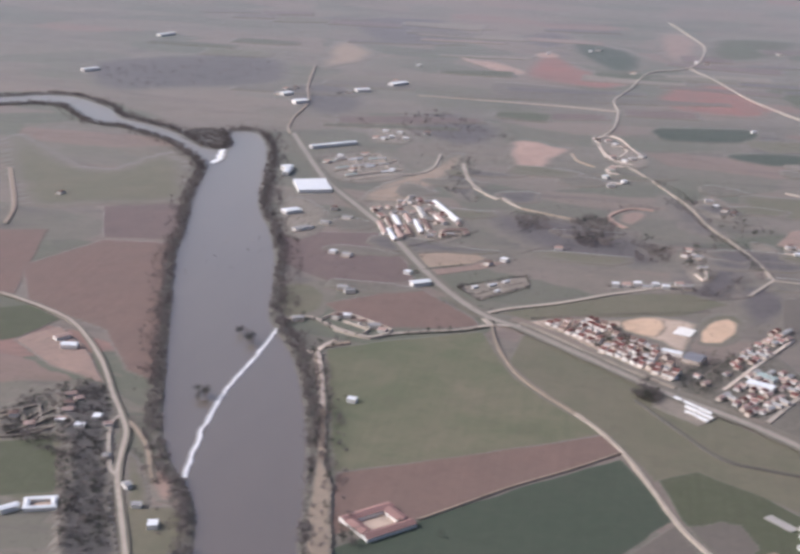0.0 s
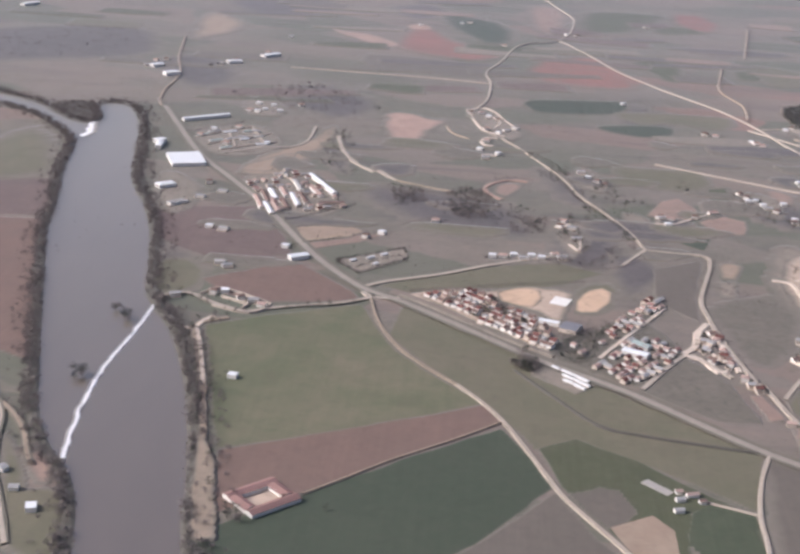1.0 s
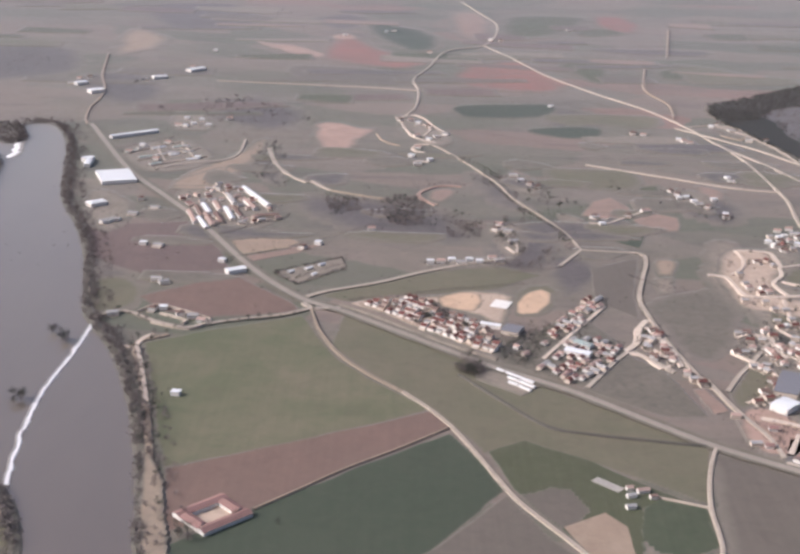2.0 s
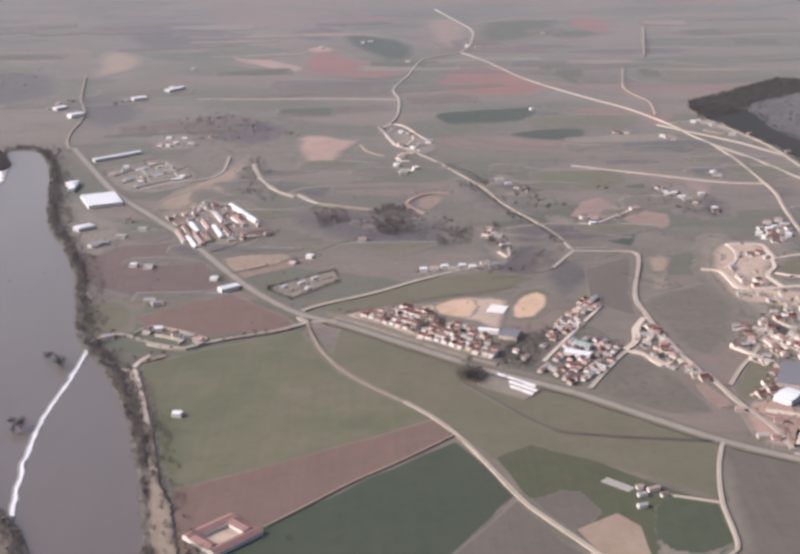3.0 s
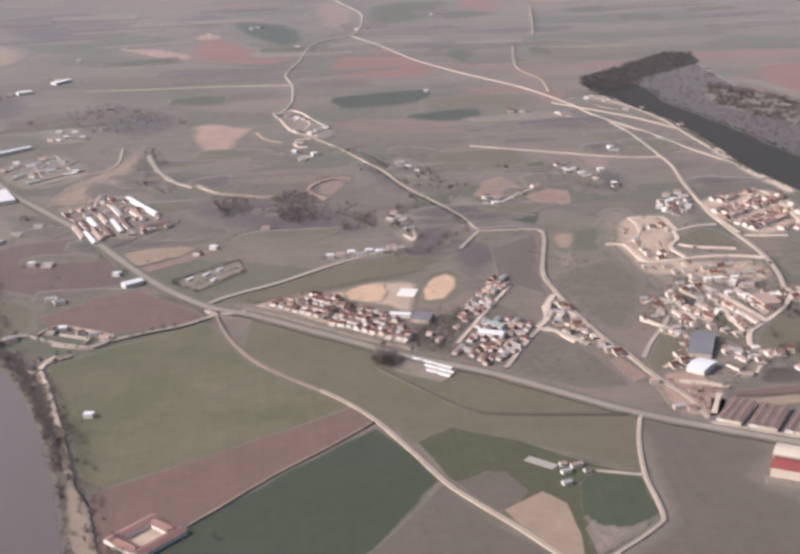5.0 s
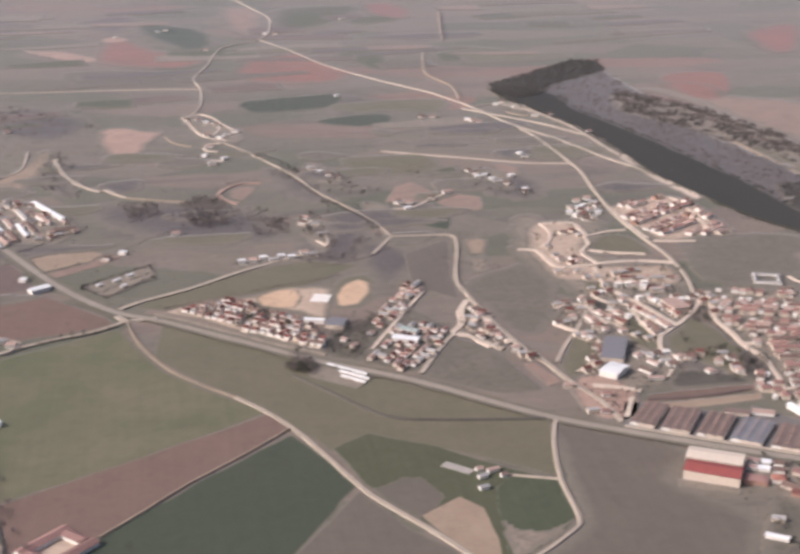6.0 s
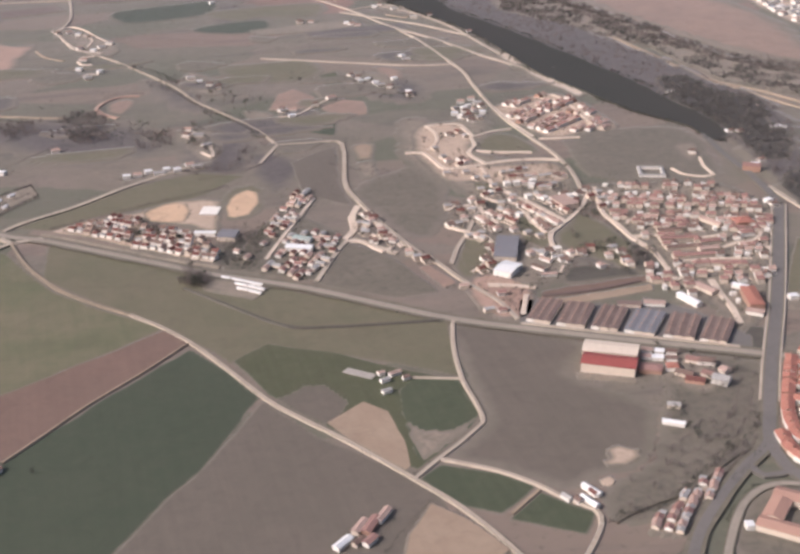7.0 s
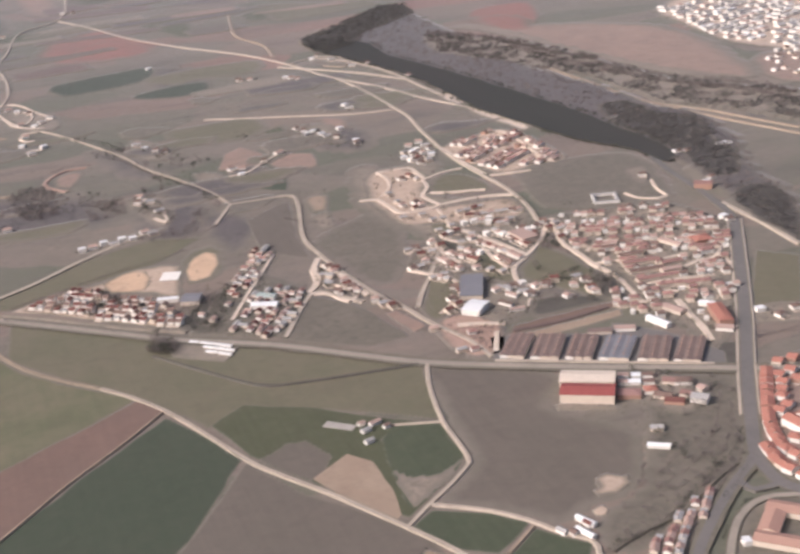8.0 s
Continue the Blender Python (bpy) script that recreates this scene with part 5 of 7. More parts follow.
prototypes("cottage", "country cottage with {} roof among pasture", "scattered country cottages", [
    spec("faded pink tiled", 9, 6.5, 3.4, 1.7, WALL_WHITE, ROOF_PINK),
    spec("grey sheet", 11, 6.5, 3.2, 1.2, WALL_WHITE, ROOF_GREY, garden=5.0),
    spec("brown tiled", 8, 7, 3.8, 1.8, WALL_WHITE, ROOF_BROWN, "hip", garden=4.0),
    spec("flat white", 8, 6.5, 3.8, 0.3, WALL_WHITE, ROOF_WHITE, "flat", None, False)])
prototypes("row_house", "small row house with {} roof above the avenue", "row houses above the avenue", [
    spec("rose tiled", 4.5, 5, 3.2, 1.0, WALL_WHITE, ROOF_ROSE),
    spec("pale sheet", 5, 4.5, 3.0, 0.8, WALL_CREAM, ROOF_GREY),
    spec("faded pink tiled", 4.5, 5, 3.2, 1.2, WALL_CREAM, ROOF_PINK),
    spec("flat white", 4, 4.5, 2.8, 0.3, WALL_WHITE, ROOF_GREY, "flat", None, False)])
prototypes("workshop", "low workshop with {} roof in a trodden yard", "workshops beside the estate road", [
    spec("grey sheet", 9, 5, 3.6, 1.1, WALL_CREAM, ROOF_GREY, chimney=False),
    spec("rose tiled", 7, 5.5, 3.4, 1.4, WALL_WHITE, ROOF_ROSE, chimney=False),
    spec("faded pink tiled", 8, 5, 3.6, 1.3, WALL_CREAM, ROOF_PINK, chimney=False),
    spec("faded pink tiled", 6, 5, 3.4, 1.2, WALL_WHITE, ROOF_PINK, chimney=False),
    spec("dark tiled", 6.5, 5.5, 3.4, 1.4, WALL_CREAM, ROOF_DARK, chimney=False)])
prototypes("town_building", "distant town block with {} roof", "buildings of the distant town", [
    spec("grey", 15, 10, 5, 1.4, WALL_WHITE, ROOF_GREY, chimney=False),
    spec("pale grey", 18, 11, 4.5, 1.4, WALL_WHITE, ROOF_GREY, chimney=False),
    spec("faded pink", 13, 10, 5.5, 1.8, WALL_WHITE, ROOF_PINK, "hip", chimney=False),
    spec("white", 12, 9, 4, 0.3, WALL_WHITE, ROOF_WHITE, "flat", None, False)])

rng = random.Random(7)
PLACED = []
LONELY = []


def fill(key, poly, angle, row_gap, gap, chance=0.9, jitter=1.5, turn=0.0, clear=6.0, near=0.0, streets=0):
    """Rows of houses over an area, broken by streets; angle: the rows' direction in degrees."""
    a = radians(angle)
    ux, uy = Vector((math.cos(a), math.sin(a))), Vector((-math.sin(a), math.cos(a)))
    c = Vector((sum(p[0] for p in poly) / len(poly), sum(p[1] for p in poly) / len(poly)))
    reach = max((Vector(p) - c).length for p in poly)
    rows, cols = int(reach / row_gap) + 1, int(reach / gap) + 1
    for r in range(-rows, rows + 1):
        shift = rng.uniform(0, gap)
        if streets and r % streets == 0:
            continue
        for k in range(-cols, cols + 1):
            if rng.random() > chance or streets and (k + r // streets) % 9 == 0:
                continue
            q = c + ux * (k * gap + shift + rng.uniform(-jitter, jitter)) + uy * (r * row_gap + rng.uniform(-jitter, jitter))
            if not inside(poly, q.x, q.y) or near_road(q.x, q.y, clear):
                continue
            if near and any((Vector(p) - q).length < near for p in PLACED):
                continue
            PLACED.append((q.x, q.y))
            put_house(key, rng.randrange(5), pose(q.x, q.y, 0, 0, 0, angle + rng.uniform(-turn, turn) + rng.choice((0, 0, 0, 90 if turn > 5 else 0))))


def strew(key, spots, turn=30, spread=0.0):
    for x, y in spots:
        PLACED.append((x, y))
        LONELY.append((x, y))
        put_house(key, rng.randrange(4), pose(x, y, 0, 0, 0, rng.uniform(-turn, turn)))


def row(key, a, b, gap=7.4):
    """Houses side by side along a street, uneven in place and turn."""
    a, b = Vector(a), Vector(b)
    turn = math.degrees(math.atan2(b.y - a.y, b.x - a.x))
    n = max(2, int((b - a).length / gap))
    for k in range(n + 1):
        q = a.lerp(b, k / n) + Vector((rng.uniform(-1, 1), rng.uniform(-1.2, 1.2)))
        if rng.random() < 0.9 and not near_road(q.x, q.y, 2.0):
            PLACED.append((q.x, q.y))
            put_house(key, rng.randrange(5), pose(q.x, q.y, 0, 0, 0, turn + rng.uniform(-8, 8)))


def hall(ends, depth, h, rise, wall, roof, label, category="building", name="hall", form="gable", across=False):
    """A larger building, from the two ends of its front wall; it reaches back by depth."""
    a, b = Vector(ends[0]), Vector(ends[1])
    d = b - a
    ang = math.atan2(d.y, d.x)
    back = Vector((-d.y, d.x)).normalized() * depth / 2
    c = (a + b) / 2 + back
    w = d.length
    PLACED.append((c.x, c.y))
    if across:
        w, depth, ang = depth, w, ang + math.pi / 2
    return house(Matrix.Translation((c.x, c.y, 0)) @ Matrix.Rotation(ang, 4, 'Z'), w, depth, h, rise, wall, roof, label, category, "", form, name, False)

# halls and single buildings
hall([(-418, 1680), (-376, 1697)], 58, 4.5, 1.2, WALL_WHITE, ROOF_WHITE, "big white flat-roofed factory hall beside the road", "factory", "factory_hall", "flat")
hall([(-463, 1788), (-456, 1797)], 14, 6, 0.3, WALL_WHITE, ROOF_WHITE, "small white tank house beside the factory", "shed", "shed", "flat")
hall([(-461, 1933), (-401, 1983)], 9, 4.5, 1.0, WALL_WHITE, ROOF_WHITE, "long narrow white farm shed", "shed", "long_shed")
for k, ends in enumerate(([(-267, 1525), (-284, 1573)], [(-251, 1503), (-267, 1545)], [(-263, 1549), (-278, 1593)], [(-245, 1514), (-262, 1561)], [(-256, 1564), (-271, 1605)], [(-236, 1528), (-250, 1567)], [(-245, 1579), (-258, 1616)], [(-225, 1542), (-241, 1591)], [(-216, 1553), (-232, 1598)])):
    hall(ends, 6, 3.6, 1.3, (WALL_WHITE, WALL_CREAM)[k % 2], (ROOF_PINK, ROOF_WHITE, ROOF_BROWN)[k % 3], "narrow {} works shed beside the main road".format(("pink-roofed", "white-roofed", "brown-roofed")[k % 3]), "shed", "works_shed")
hall([(146, 1182), (160, 1170)], 9, 4, 1.0, WALL_WHITE, ROOF_TEAL, "workshop with a pale green sheet roof", "workshop", "green_workshop")
hall([(135, 1158), (157, 1147)], 10, 5, 1.0, WALL_WHITE, ROOF_WHITE, "wide white-roofed workshop hall", "workshop", "white_workshop")
hall([(-188, 1604), (-230, 1685)], 6.5, 4.5, 1.2, WALL_WHITE, ROOF_WHITE, "long white-roofed works shed", "shed", "works_shed")
hall([(-203, 1589), (-221, 1627)], 6, 4.5, 1.2, WALL_WHITE, ROOF_PINK, "pink-roofed works shed beside a white shed", "shed", "works_shed")
hall([(-231, 1607), (-244, 1645)], 6, 4.5, 1.2, WALL_WHITE, ROOF_GREY, "grey works shed in a pale yard", "shed", "works_shed")
for ends in ([(-142, 1358), (-137, 1364)], [(-125, 1370), (-118, 1377)], [(-111, 1385), (-105, 1391)], [(-116, 1352), (-112, 1358)]):
    hall(ends, 3, 2.2, 0.5, WALL_WHITE, ROOF_WHITE, "small white garden hut in a hedged allotment", "hut", "garden_hut")
hall([(-203, 1555), (-174, 1563)], 7, 4, 1.3, WALL_CREAM, ROOF_BROWN, "brown-roofed works shed behind the yard", "shed", "works_shed")
hall([(-206, 1346), (-188, 1358)], 10, 4.5, 1.0, WALL_WHITE, ROOF_WHITE, "white roadside house with a pale roof", "house", "roadside_house")
hall([(71, 1278), (88, 1272)], 22, 0.7, 0.2, STONE, WALL_WHITE, "pale flat concrete court on bare sand", "court", "sports_court", "flat")
hall([(304, 858), (339, 837)], 19, 8, 2.2, WALL_CREAM, ROOF_CRIMSON, "cream sports hall with a crimson roof", "hall", "red_roofed_hall")
hall([(313, 877), (349, 856)], 19, 8.5, 1.4, WALL_CREAM, WALL_CREAM, "pale flat-roofed annexe beside the crimson-roofed hall", "building", "annexe_hall")
hall([(345, 843), (360, 835)], 11, 4, 1.6, WALL_BRICK, ROOF_ROSE, "rose-roofed house beside the hall", "house", "brick_house", "hip")
hall([(366, 839), (375, 836)], 9, 4, 1.6, WALL_WHITE, ROOF_RED, "red-roofed house beside the hall", "house", "corner_house", "hip")
for k, ends in enumerate(([(361, 873), (368, 869)], [(370, 868), (376, 865)], [(378, 865), (385, 861)], [(356, 863), (362, 859)], [(363, 859), (371, 855)], [(373, 854), (381, 851)])):
    hall(ends, 6, 3.5, 0.9, WALL_WHITE, (ROOF_PINK, ROOF_WHITE, ROOF_BROWN)[k % 3], "small {} pavilion in a row".format(("pink-roofed", "white-roofed", "brown-roofed")[k % 3]), "pavilion", "pavilion")
hall([(371, 819), (383, 811)], 8, 3.5, 1.5, WALL_BRICK, ROOF_DARK, "small red-roofed house on the scrubland edge", "house", "edge_house")
hall([(389, 813), (398, 804)], 10, 5, 1.6, WALL_WHITE, ROOF_GREY, "white house on the scrubland edge", "house", "edge_house")
hall([(393, 842), (405, 836)], 9, 4, 1.6, WALL_WHITE, ROOF_BROWN, "brown-roofed house near the roundabout", "house", "edge_house", "hip")
hall([(386, 849), (395, 841)], 8, 3.6, 1.4, WALL_CREAM, ROOF_ROSE, "rose-roofed yard house near the sports hall", "house", "yard_house")
hall([(369, 832), (378, 822)], 8, 3.6, 1.4, WALL_CREAM, ROOF_BROWN, "brown-roofed yard house near the sports hall", "house", "yard_house")
hall([(387, 825), (394, 816)], 8, 3.6, 1.4, WALL_CREAM, ROOF_ROSE, "rose-roofed yard house near the sports hall", "house", "yard_house")
hall([(403, 828), (405, 822)], 8, 3.6, 1.4, WALL_CREAM, ROOF_PINK, "pink-roofed yard house near the sports hall", "house", "yard_house")
hall([(328, 768), (341, 759)], 4.5, 3.0, 1.0, WALL_WHITE, ROOF_WHITE, "white shed standing alone in scrub", "shed", "scrub_shed")
hall([(342, 788), (350, 784)], 5.5, 3.2, 1.2, WALL_CREAM, ROOF_GREY, "small grey-roofed shed in scrub", "shed", "scrub_shed")
for ends, tone, deep in (([(242, 708), (248, 694)], ROOF_WHITE, 4), ([(236, 696), (241, 682)], ROOF_WHITE, 4), ([(231, 695), (233, 690)], ROOF_BROWN, 5), ([(244, 701), (246, 695)], ROOF_DARK, 4), ([(225, 701), (228, 694)], ROOF_GREY, 4)):
    hall(ends, deep, 3.0, 1.0, WALL_WHITE, tone, "long low farmstead shed beside a gravel track", "farm shed", "farmstead_shed")
for ends, tone in (([(164, 890), (173, 893)], ROOF_PINK), ([(155, 882), (162, 884)], ROOF_GREY), ([(152, 865), (159, 867)], ROOF_GREY), ([(156, 894), (161, 895)], ROOF_PINK), ([(172, 882), (177, 883)], ROOF_BROWN)):
    hall(ends, 4, 3.0, 1.0, WALL_WHITE, tone, "small white farm building among fields", "farm building", "farm_building")
hall([(131, 908), (149, 891)], 8, 0.6, 0.2, STONE, STONE, "low concrete farm slab beside the barn", "farm yard", "farm_slab", "flat")
hall([(301, 1050), (313, 1038)], 24, 6, 1.2, WALL_WHITE, ROOF_WHITE, "large white-roofed barn in the village", "barn", "white_barn")
hall([(312, 1081), (331, 1073)], 52, 5, 1.2, WALL_CREAM, ROOF_BLUE, "blue-grey roofed barn in the village", "barn", "grey_barn")
hall([(648, 1238), (664, 1228)], 12, 7, 1.8, WALL_BRICK, ROOF_ROSE, "red-roofed riverside building beyond the estate", "building", "river_building")
hall([(434, 961), (441, 937)], 6, 4, 1.0, WALL_WHITE, ROOF_WHITE, "long white-roofed shed on the estate edge", "shed", "estate_shed")
hall([(456, 976), (464, 954)], 9, 4, 1.2, WALL_CREAM, ROOF_PINK, "long pale-roofed shed on the estate edge", "shed", "estate_shed")
hall([(488, 965), (497, 955)], 6, 4, 1.0, WALL_WHITE, ROOF_WHITE, "white-roofed row on the estate edge", "shed", "estate_shed")
hall([(473, 913), (484, 904)], 8, 4, 1.2, WALL_WHITE, ROOF_PINK, "white row house below the red block", "house", "edge_row")
hall([(378, 957), (396, 949)], 8, 3.5, 0.8, WALL_CREAM, ROOF_TERRACE, "low pale building behind the terraces", "building", "rear_building")
hall([(400, 952), (416, 945)], 8, 3.5, 0.8, WALL_WHITE, ROOF_PINK, "low pink-roofed building behind the terraces", "building", "rear_building")
hall([(352, 1091), (359, 1076)], 4.5, 3.4, 0.9, WALL_WHITE, ROOF_GREY, "long white row in the village", "house", "village_row")
hall([(352, 1071), (358, 1060)], 4.5, 3.4, 0.9, WALL_WHITE, ROOF_PINK, "long white row in the village", "house", "village_row")
hall([(339, 1056), (346, 1043)], 4.5, 3.4, 0.9, WALL_WHITE, ROOF_BROWN, "long white row in the village", "house", "village_row")
hall([(340, 1033), (354, 1031)], 4.5, 3.4, 0.9, WALL_WHITE, ROOF_PINK, "long white row in the village", "house", "village_row")
hall([(364, 1067), (374, 1067)], 4.5, 3.4, 0.9, WALL_WHITE, ROOF_GREY, "long white row in the village", "house", "village_row")
hall([(78, 1204), (94, 1197)], 20, 4.5, 1.2, WALL_CREAM, ROOF_BLUE, "slate-blue roofed works hall beside the estate", "hall", "slate_hall")
hall([(59, 1221), (78, 1215)], 6, 4, 0.8, WALL_WHITE, ROOF_WHITE, "long white shed on the estate edge", "shed", "white_shed")
def row_hall(ends, roof, tone):
    """A joined row of estate houses under one roof."""
    a, b = Vector(ends[0]), Vector(ends[1])
    for k in range(int((b - a).length / 6) + 1):
        PLACED.append(tuple(a.lerp(b, min(1.0, k * 6 / (b - a).length))))
    return hall(ends, 7, 3.8, 1.4, WALL_CREAM, roof, "long {} row of joined estate houses".format(tone), "row houses", "joined_row")


for ends, roof, tone in (([(476, 1078), (511, 1072)], ROOF_ROSE, "rose-roofed"), ([(472, 1056), (505, 1052)], ROOF_BROWN, "brown-roofed"), ([(469, 1036), (508, 1031)], ROOF_ROSE, "rose-roofed"), ([(508, 1060), (528, 1059)], ROOF_ROSE, "rose-roofed"), ([(483, 1098), (506, 1094)], ROOF_BROWN, "brown-roofed"), ([(499, 1044), (518, 1043)], ROOF_PINK, "pale pink-roofed"), ([(511, 1177), (525, 1174)], ROOF_PINK, "pale pink-roofed"), ([(536, 1119), (545, 1095)], ROOF_PINK, "pale pink-roofed")):
    row_hall(ends, roof, tone)
hall([(561, 1089), (579, 1088)], 15, 6, 2.0, WALL_BRICK, ROOF_RED, "red-roofed block inside the dense estate", "building", "estate_block", "hip")
hall([(554, 1068), (567, 1066)], 9, 4.5, 1.6, WALL_WHITE, ROOF_ROSE, "red-roofed annexe inside the dense estate", "building", "estate_block", "hip")
hall([(320, 634), (325, 633)], 6, 4, 0.3, WALL_WHITE, ROOF_WHITE, "white flat-roofed pavilion beside the school", "pavilion", "school_pavilion", "flat")
hall([(91, 696), (101, 708)], 5, 3.2, 1.0, WALL_CREAM, ROOF_PINK, "pale shed in a strip of yards", "shed", "ditch_shed")
hall([(98, 694), (109, 709)], 6, 3.2, 1.0, WALL_BRICK, ROOF_ROSE, "rose-roofed shed in a strip of yards", "shed", "ditch_shed")
hall([(108, 704), (118, 716)], 5, 3.2, 1.0, WALL_WHITE, ROOF_PINK, "pink-roofed shed in a strip of yards", "shed", "ditch_shed")
hall([(94, 682), (102, 689)], 5, 3.2, 1.0, WALL_WHITE, ROOF_ROSE, "small rose-roofed shed in a strip of yards", "shed", "ditch_shed")
hall([(76, 683), (87, 692)], 5, 3.2, 1.0, WALL_WHITE, ROOF_WHITE, "white-roofed shed in a strip of yards", "shed", "ditch_shed")
hall([(87, 684), (94, 689)], 4, 3.2, 1.0, WALL_CREAM, ROOF_BROWN, "small brown shed in a strip of yards", "shed", "ditch_shed")
hall([(416, 1211), (420, 1182)], 18, 6, 0.4, WALL_CREAM, ROOF_PINK, "wide pale hall in the village", "hall", "village_hall", "flat")
hall([(491, 914), (501, 950)], 12, 7, 1.5, WALL_BRICK, ROOF_RED, "red-roofed apartment block beside the avenue", "apartment block", "apartment_block", "hip")
for ends in ([(77, 1106), (87, 1097)], [(88, 1096), (100, 1085)], [(78, 1096), (87, 1088)], [(88, 1087), (100, 1075)], [(78, 1085), (86, 1079)], [(87, 1077), (96, 1068)], [(69, 1113), (75, 1108)]):
    hall(ends, 2.6, 2.4, 0.4, WALL_WHITE, ROOF_WHITE, "narrow white shelter in a lorry yard", "shelter", "yard_shelter")
hall([(-498, 1085), (-483, 1087)], 9, 4.5, 1.8, WALL_WHITE, ROOF_WHITE, "white farmhouse on an orange yard", "farmhouse", "west_farmhouse")
hall([(-509, 1101), (-499, 1112)], 8, 4, 1.6, WALL_WHITE, ROOF_PINK, "small pink-roofed farmhouse on an orange yard", "farmhouse", "west_farmhouse")
hall([(-412, 783), (-402, 793)], 6, 4, 1.0, WALL_WHITE, ROOF_WHITE, "long low white-roofed hall beside riverside trees", "hall", "riverside_hall")
hall([(-303, 786), (-296, 788)], 9, 4, 0.3, WALL_WHITE, ROOF_WHITE, "white pump house on the river bank", "pump house", "pump_house", "flat")
hall([(-325, 813), (-318, 814)], 6, 3.5, 1.2, WALL_WHITE, ROOF_GREY, "low white mill outhouse", "house", "mill_house")
hall([(-338, 838), (-335, 842)], 8, 4, 1.4, WALL_WHITE, ROOF_GREY, "white mill building beside the river road", "house", "mill_house")
hall([(-394, 934), (-388, 938)], 6, 4, 1.4, WALL_WHITE, ROOF_PINK, "white riverside house beside the road fork", "house", "river_house")
hall([(-375, 882), (-370, 882)], 6, 3.5, 1.2, WALL_WHITE, ROOF_GREY, "white house among riverside trees", "house", "river_house")
hall([(-436, 976), (-431, 981)], 6, 3.5, 1.2, WALL_CREAM, ROOF_PINK, "small house among riverside trees", "house", "river_house")
strew("cottage", [(-475, 939), (-433, 937), (-454, 924)], 20)
fill("cottage", [(-457, 992), (-425, 1012), (-397, 944), (-412, 920), (-433, 935)], 20, 16, 15, 0.6, 3, 20, 3)
hall([(-566, 2246), (-546, 2263)], 16, 6, 0.3, WALL_WHITE, ROOF_WHITE, "distant white flat-roofed warehouse", "warehouse", "warehouse", "flat")
for ends in ([(-432, 2470), (-408, 2500)], [(-486, 2392), (-464, 2405)], [(-1037, 2869), (-1016, 2910)], [(-1027, 2408), (-1006, 2433)], [(-606, 2313), (-591, 2329)]):
    hall(ends, 14, 5, 1.2, WALL_WHITE, ROOF_WHITE, "distant long white farm shed", "shed", "far_shed")
hall([(-408, 1575), (-391, 1590)], 14, 5, 1.6, WALL_WHITE, ROOF_WHITE, "white shed in a riverside yard", "shed", "yard_shed", "hip")
hall([(-455, 1765), (-458, 1809)], 8, 5, 0.8, WALL_WHITE, ROOF_WHITE, "narrow white shed beside the factory", "shed", "yard_shed")
hall([(-378, 1508), (-365, 1523)], 9, 4, 1.2, WALL_WHITE, ROOF_GREY, "small grey-roofed white riverside shed", "shed", "yard_shed")


def court(a, b, depth, wing, h, rise, wall, roof, label, category, name, sides=4):
    """A courtyard building: wings round a yard, each with walls and a pitched roof."""
    a, b = Vector(a), Vector(b)
    d = b - a
    w = d.length
    root = tagged(new(name), label, category)
    legs = [(0, wing / 2, w, wing, 0), (0, depth - wing / 2, w, wing, 0), (-w / 2 + wing / 2, depth / 2, depth - 2 * wing + 0.6, wing, 90), (w / 2 - wing / 2, depth / 2, depth - 2 * wing + 0.6, wing, 90)][:sides]
    for x, y, length, wide, ang in legs:
        at = pose(x, y, 0, 0, 0, ang)
        part("wing", walls_bm(length, wide - 0.4, h, rise), wall, root).matrix_local = at
        part("roof", gable_bm(length, wide - 0.4, h, rise), roof, root).matrix_local = at
    yard = bmesh.new()
    bmesh.ops.create_cube(yard, size=1, matrix=Matrix.Translation((0, depth / 2, 0.1)) @ Matrix.Diagonal((w - 1, depth - 1, 0.6, 1)))
    part("yard", yard, PALE, root, "pale inner yard")
    c = (a + b) / 2
    PLACED.append((c.x, c.y))
    root.matrix_basis = Matrix.Translation((c.x, c.y, 0)) @ Matrix.Rotation(math.atan2(d.y, d.x), 4, 'Z')
    return root


court(*[(-148, 805), (-118, 835)], 38, 9.5, 3.4, 1.6, WALL_WHITE, ROOF_ROSE, "rose-roofed farm with wings round a courtyard", "farm", "courtyard_farm")
court(*[(-398, 790), (-376, 798)], 17.9, 4.0, 3.2, 0.8, WALL_WHITE, ROOF_WHITE, "white-walled farm yard beside riverside trees", "farm yard", "riverside_court")
court(*[(427, 753), (432, 725)], 60, 12, 7, 2.2, WALL_WHITE, ROOF_RED, "red-roofed housing block round a courtyard", "housing block", "courtyard_block")
court(*[(325, 633), (354, 604)], 50, 13, 5, 1.8, WALL_CREAM, ROOF_SCHOOL, "large red-roofed school round a yard", "school", "courtyard_school")
court(*[(535, 1252), (561, 1243)], 30, 3.5, 3.2, 0.5, WALL_WHITE, ROOF_GREY, "low pale walled compound on open grass", "compound", "walled_compound")


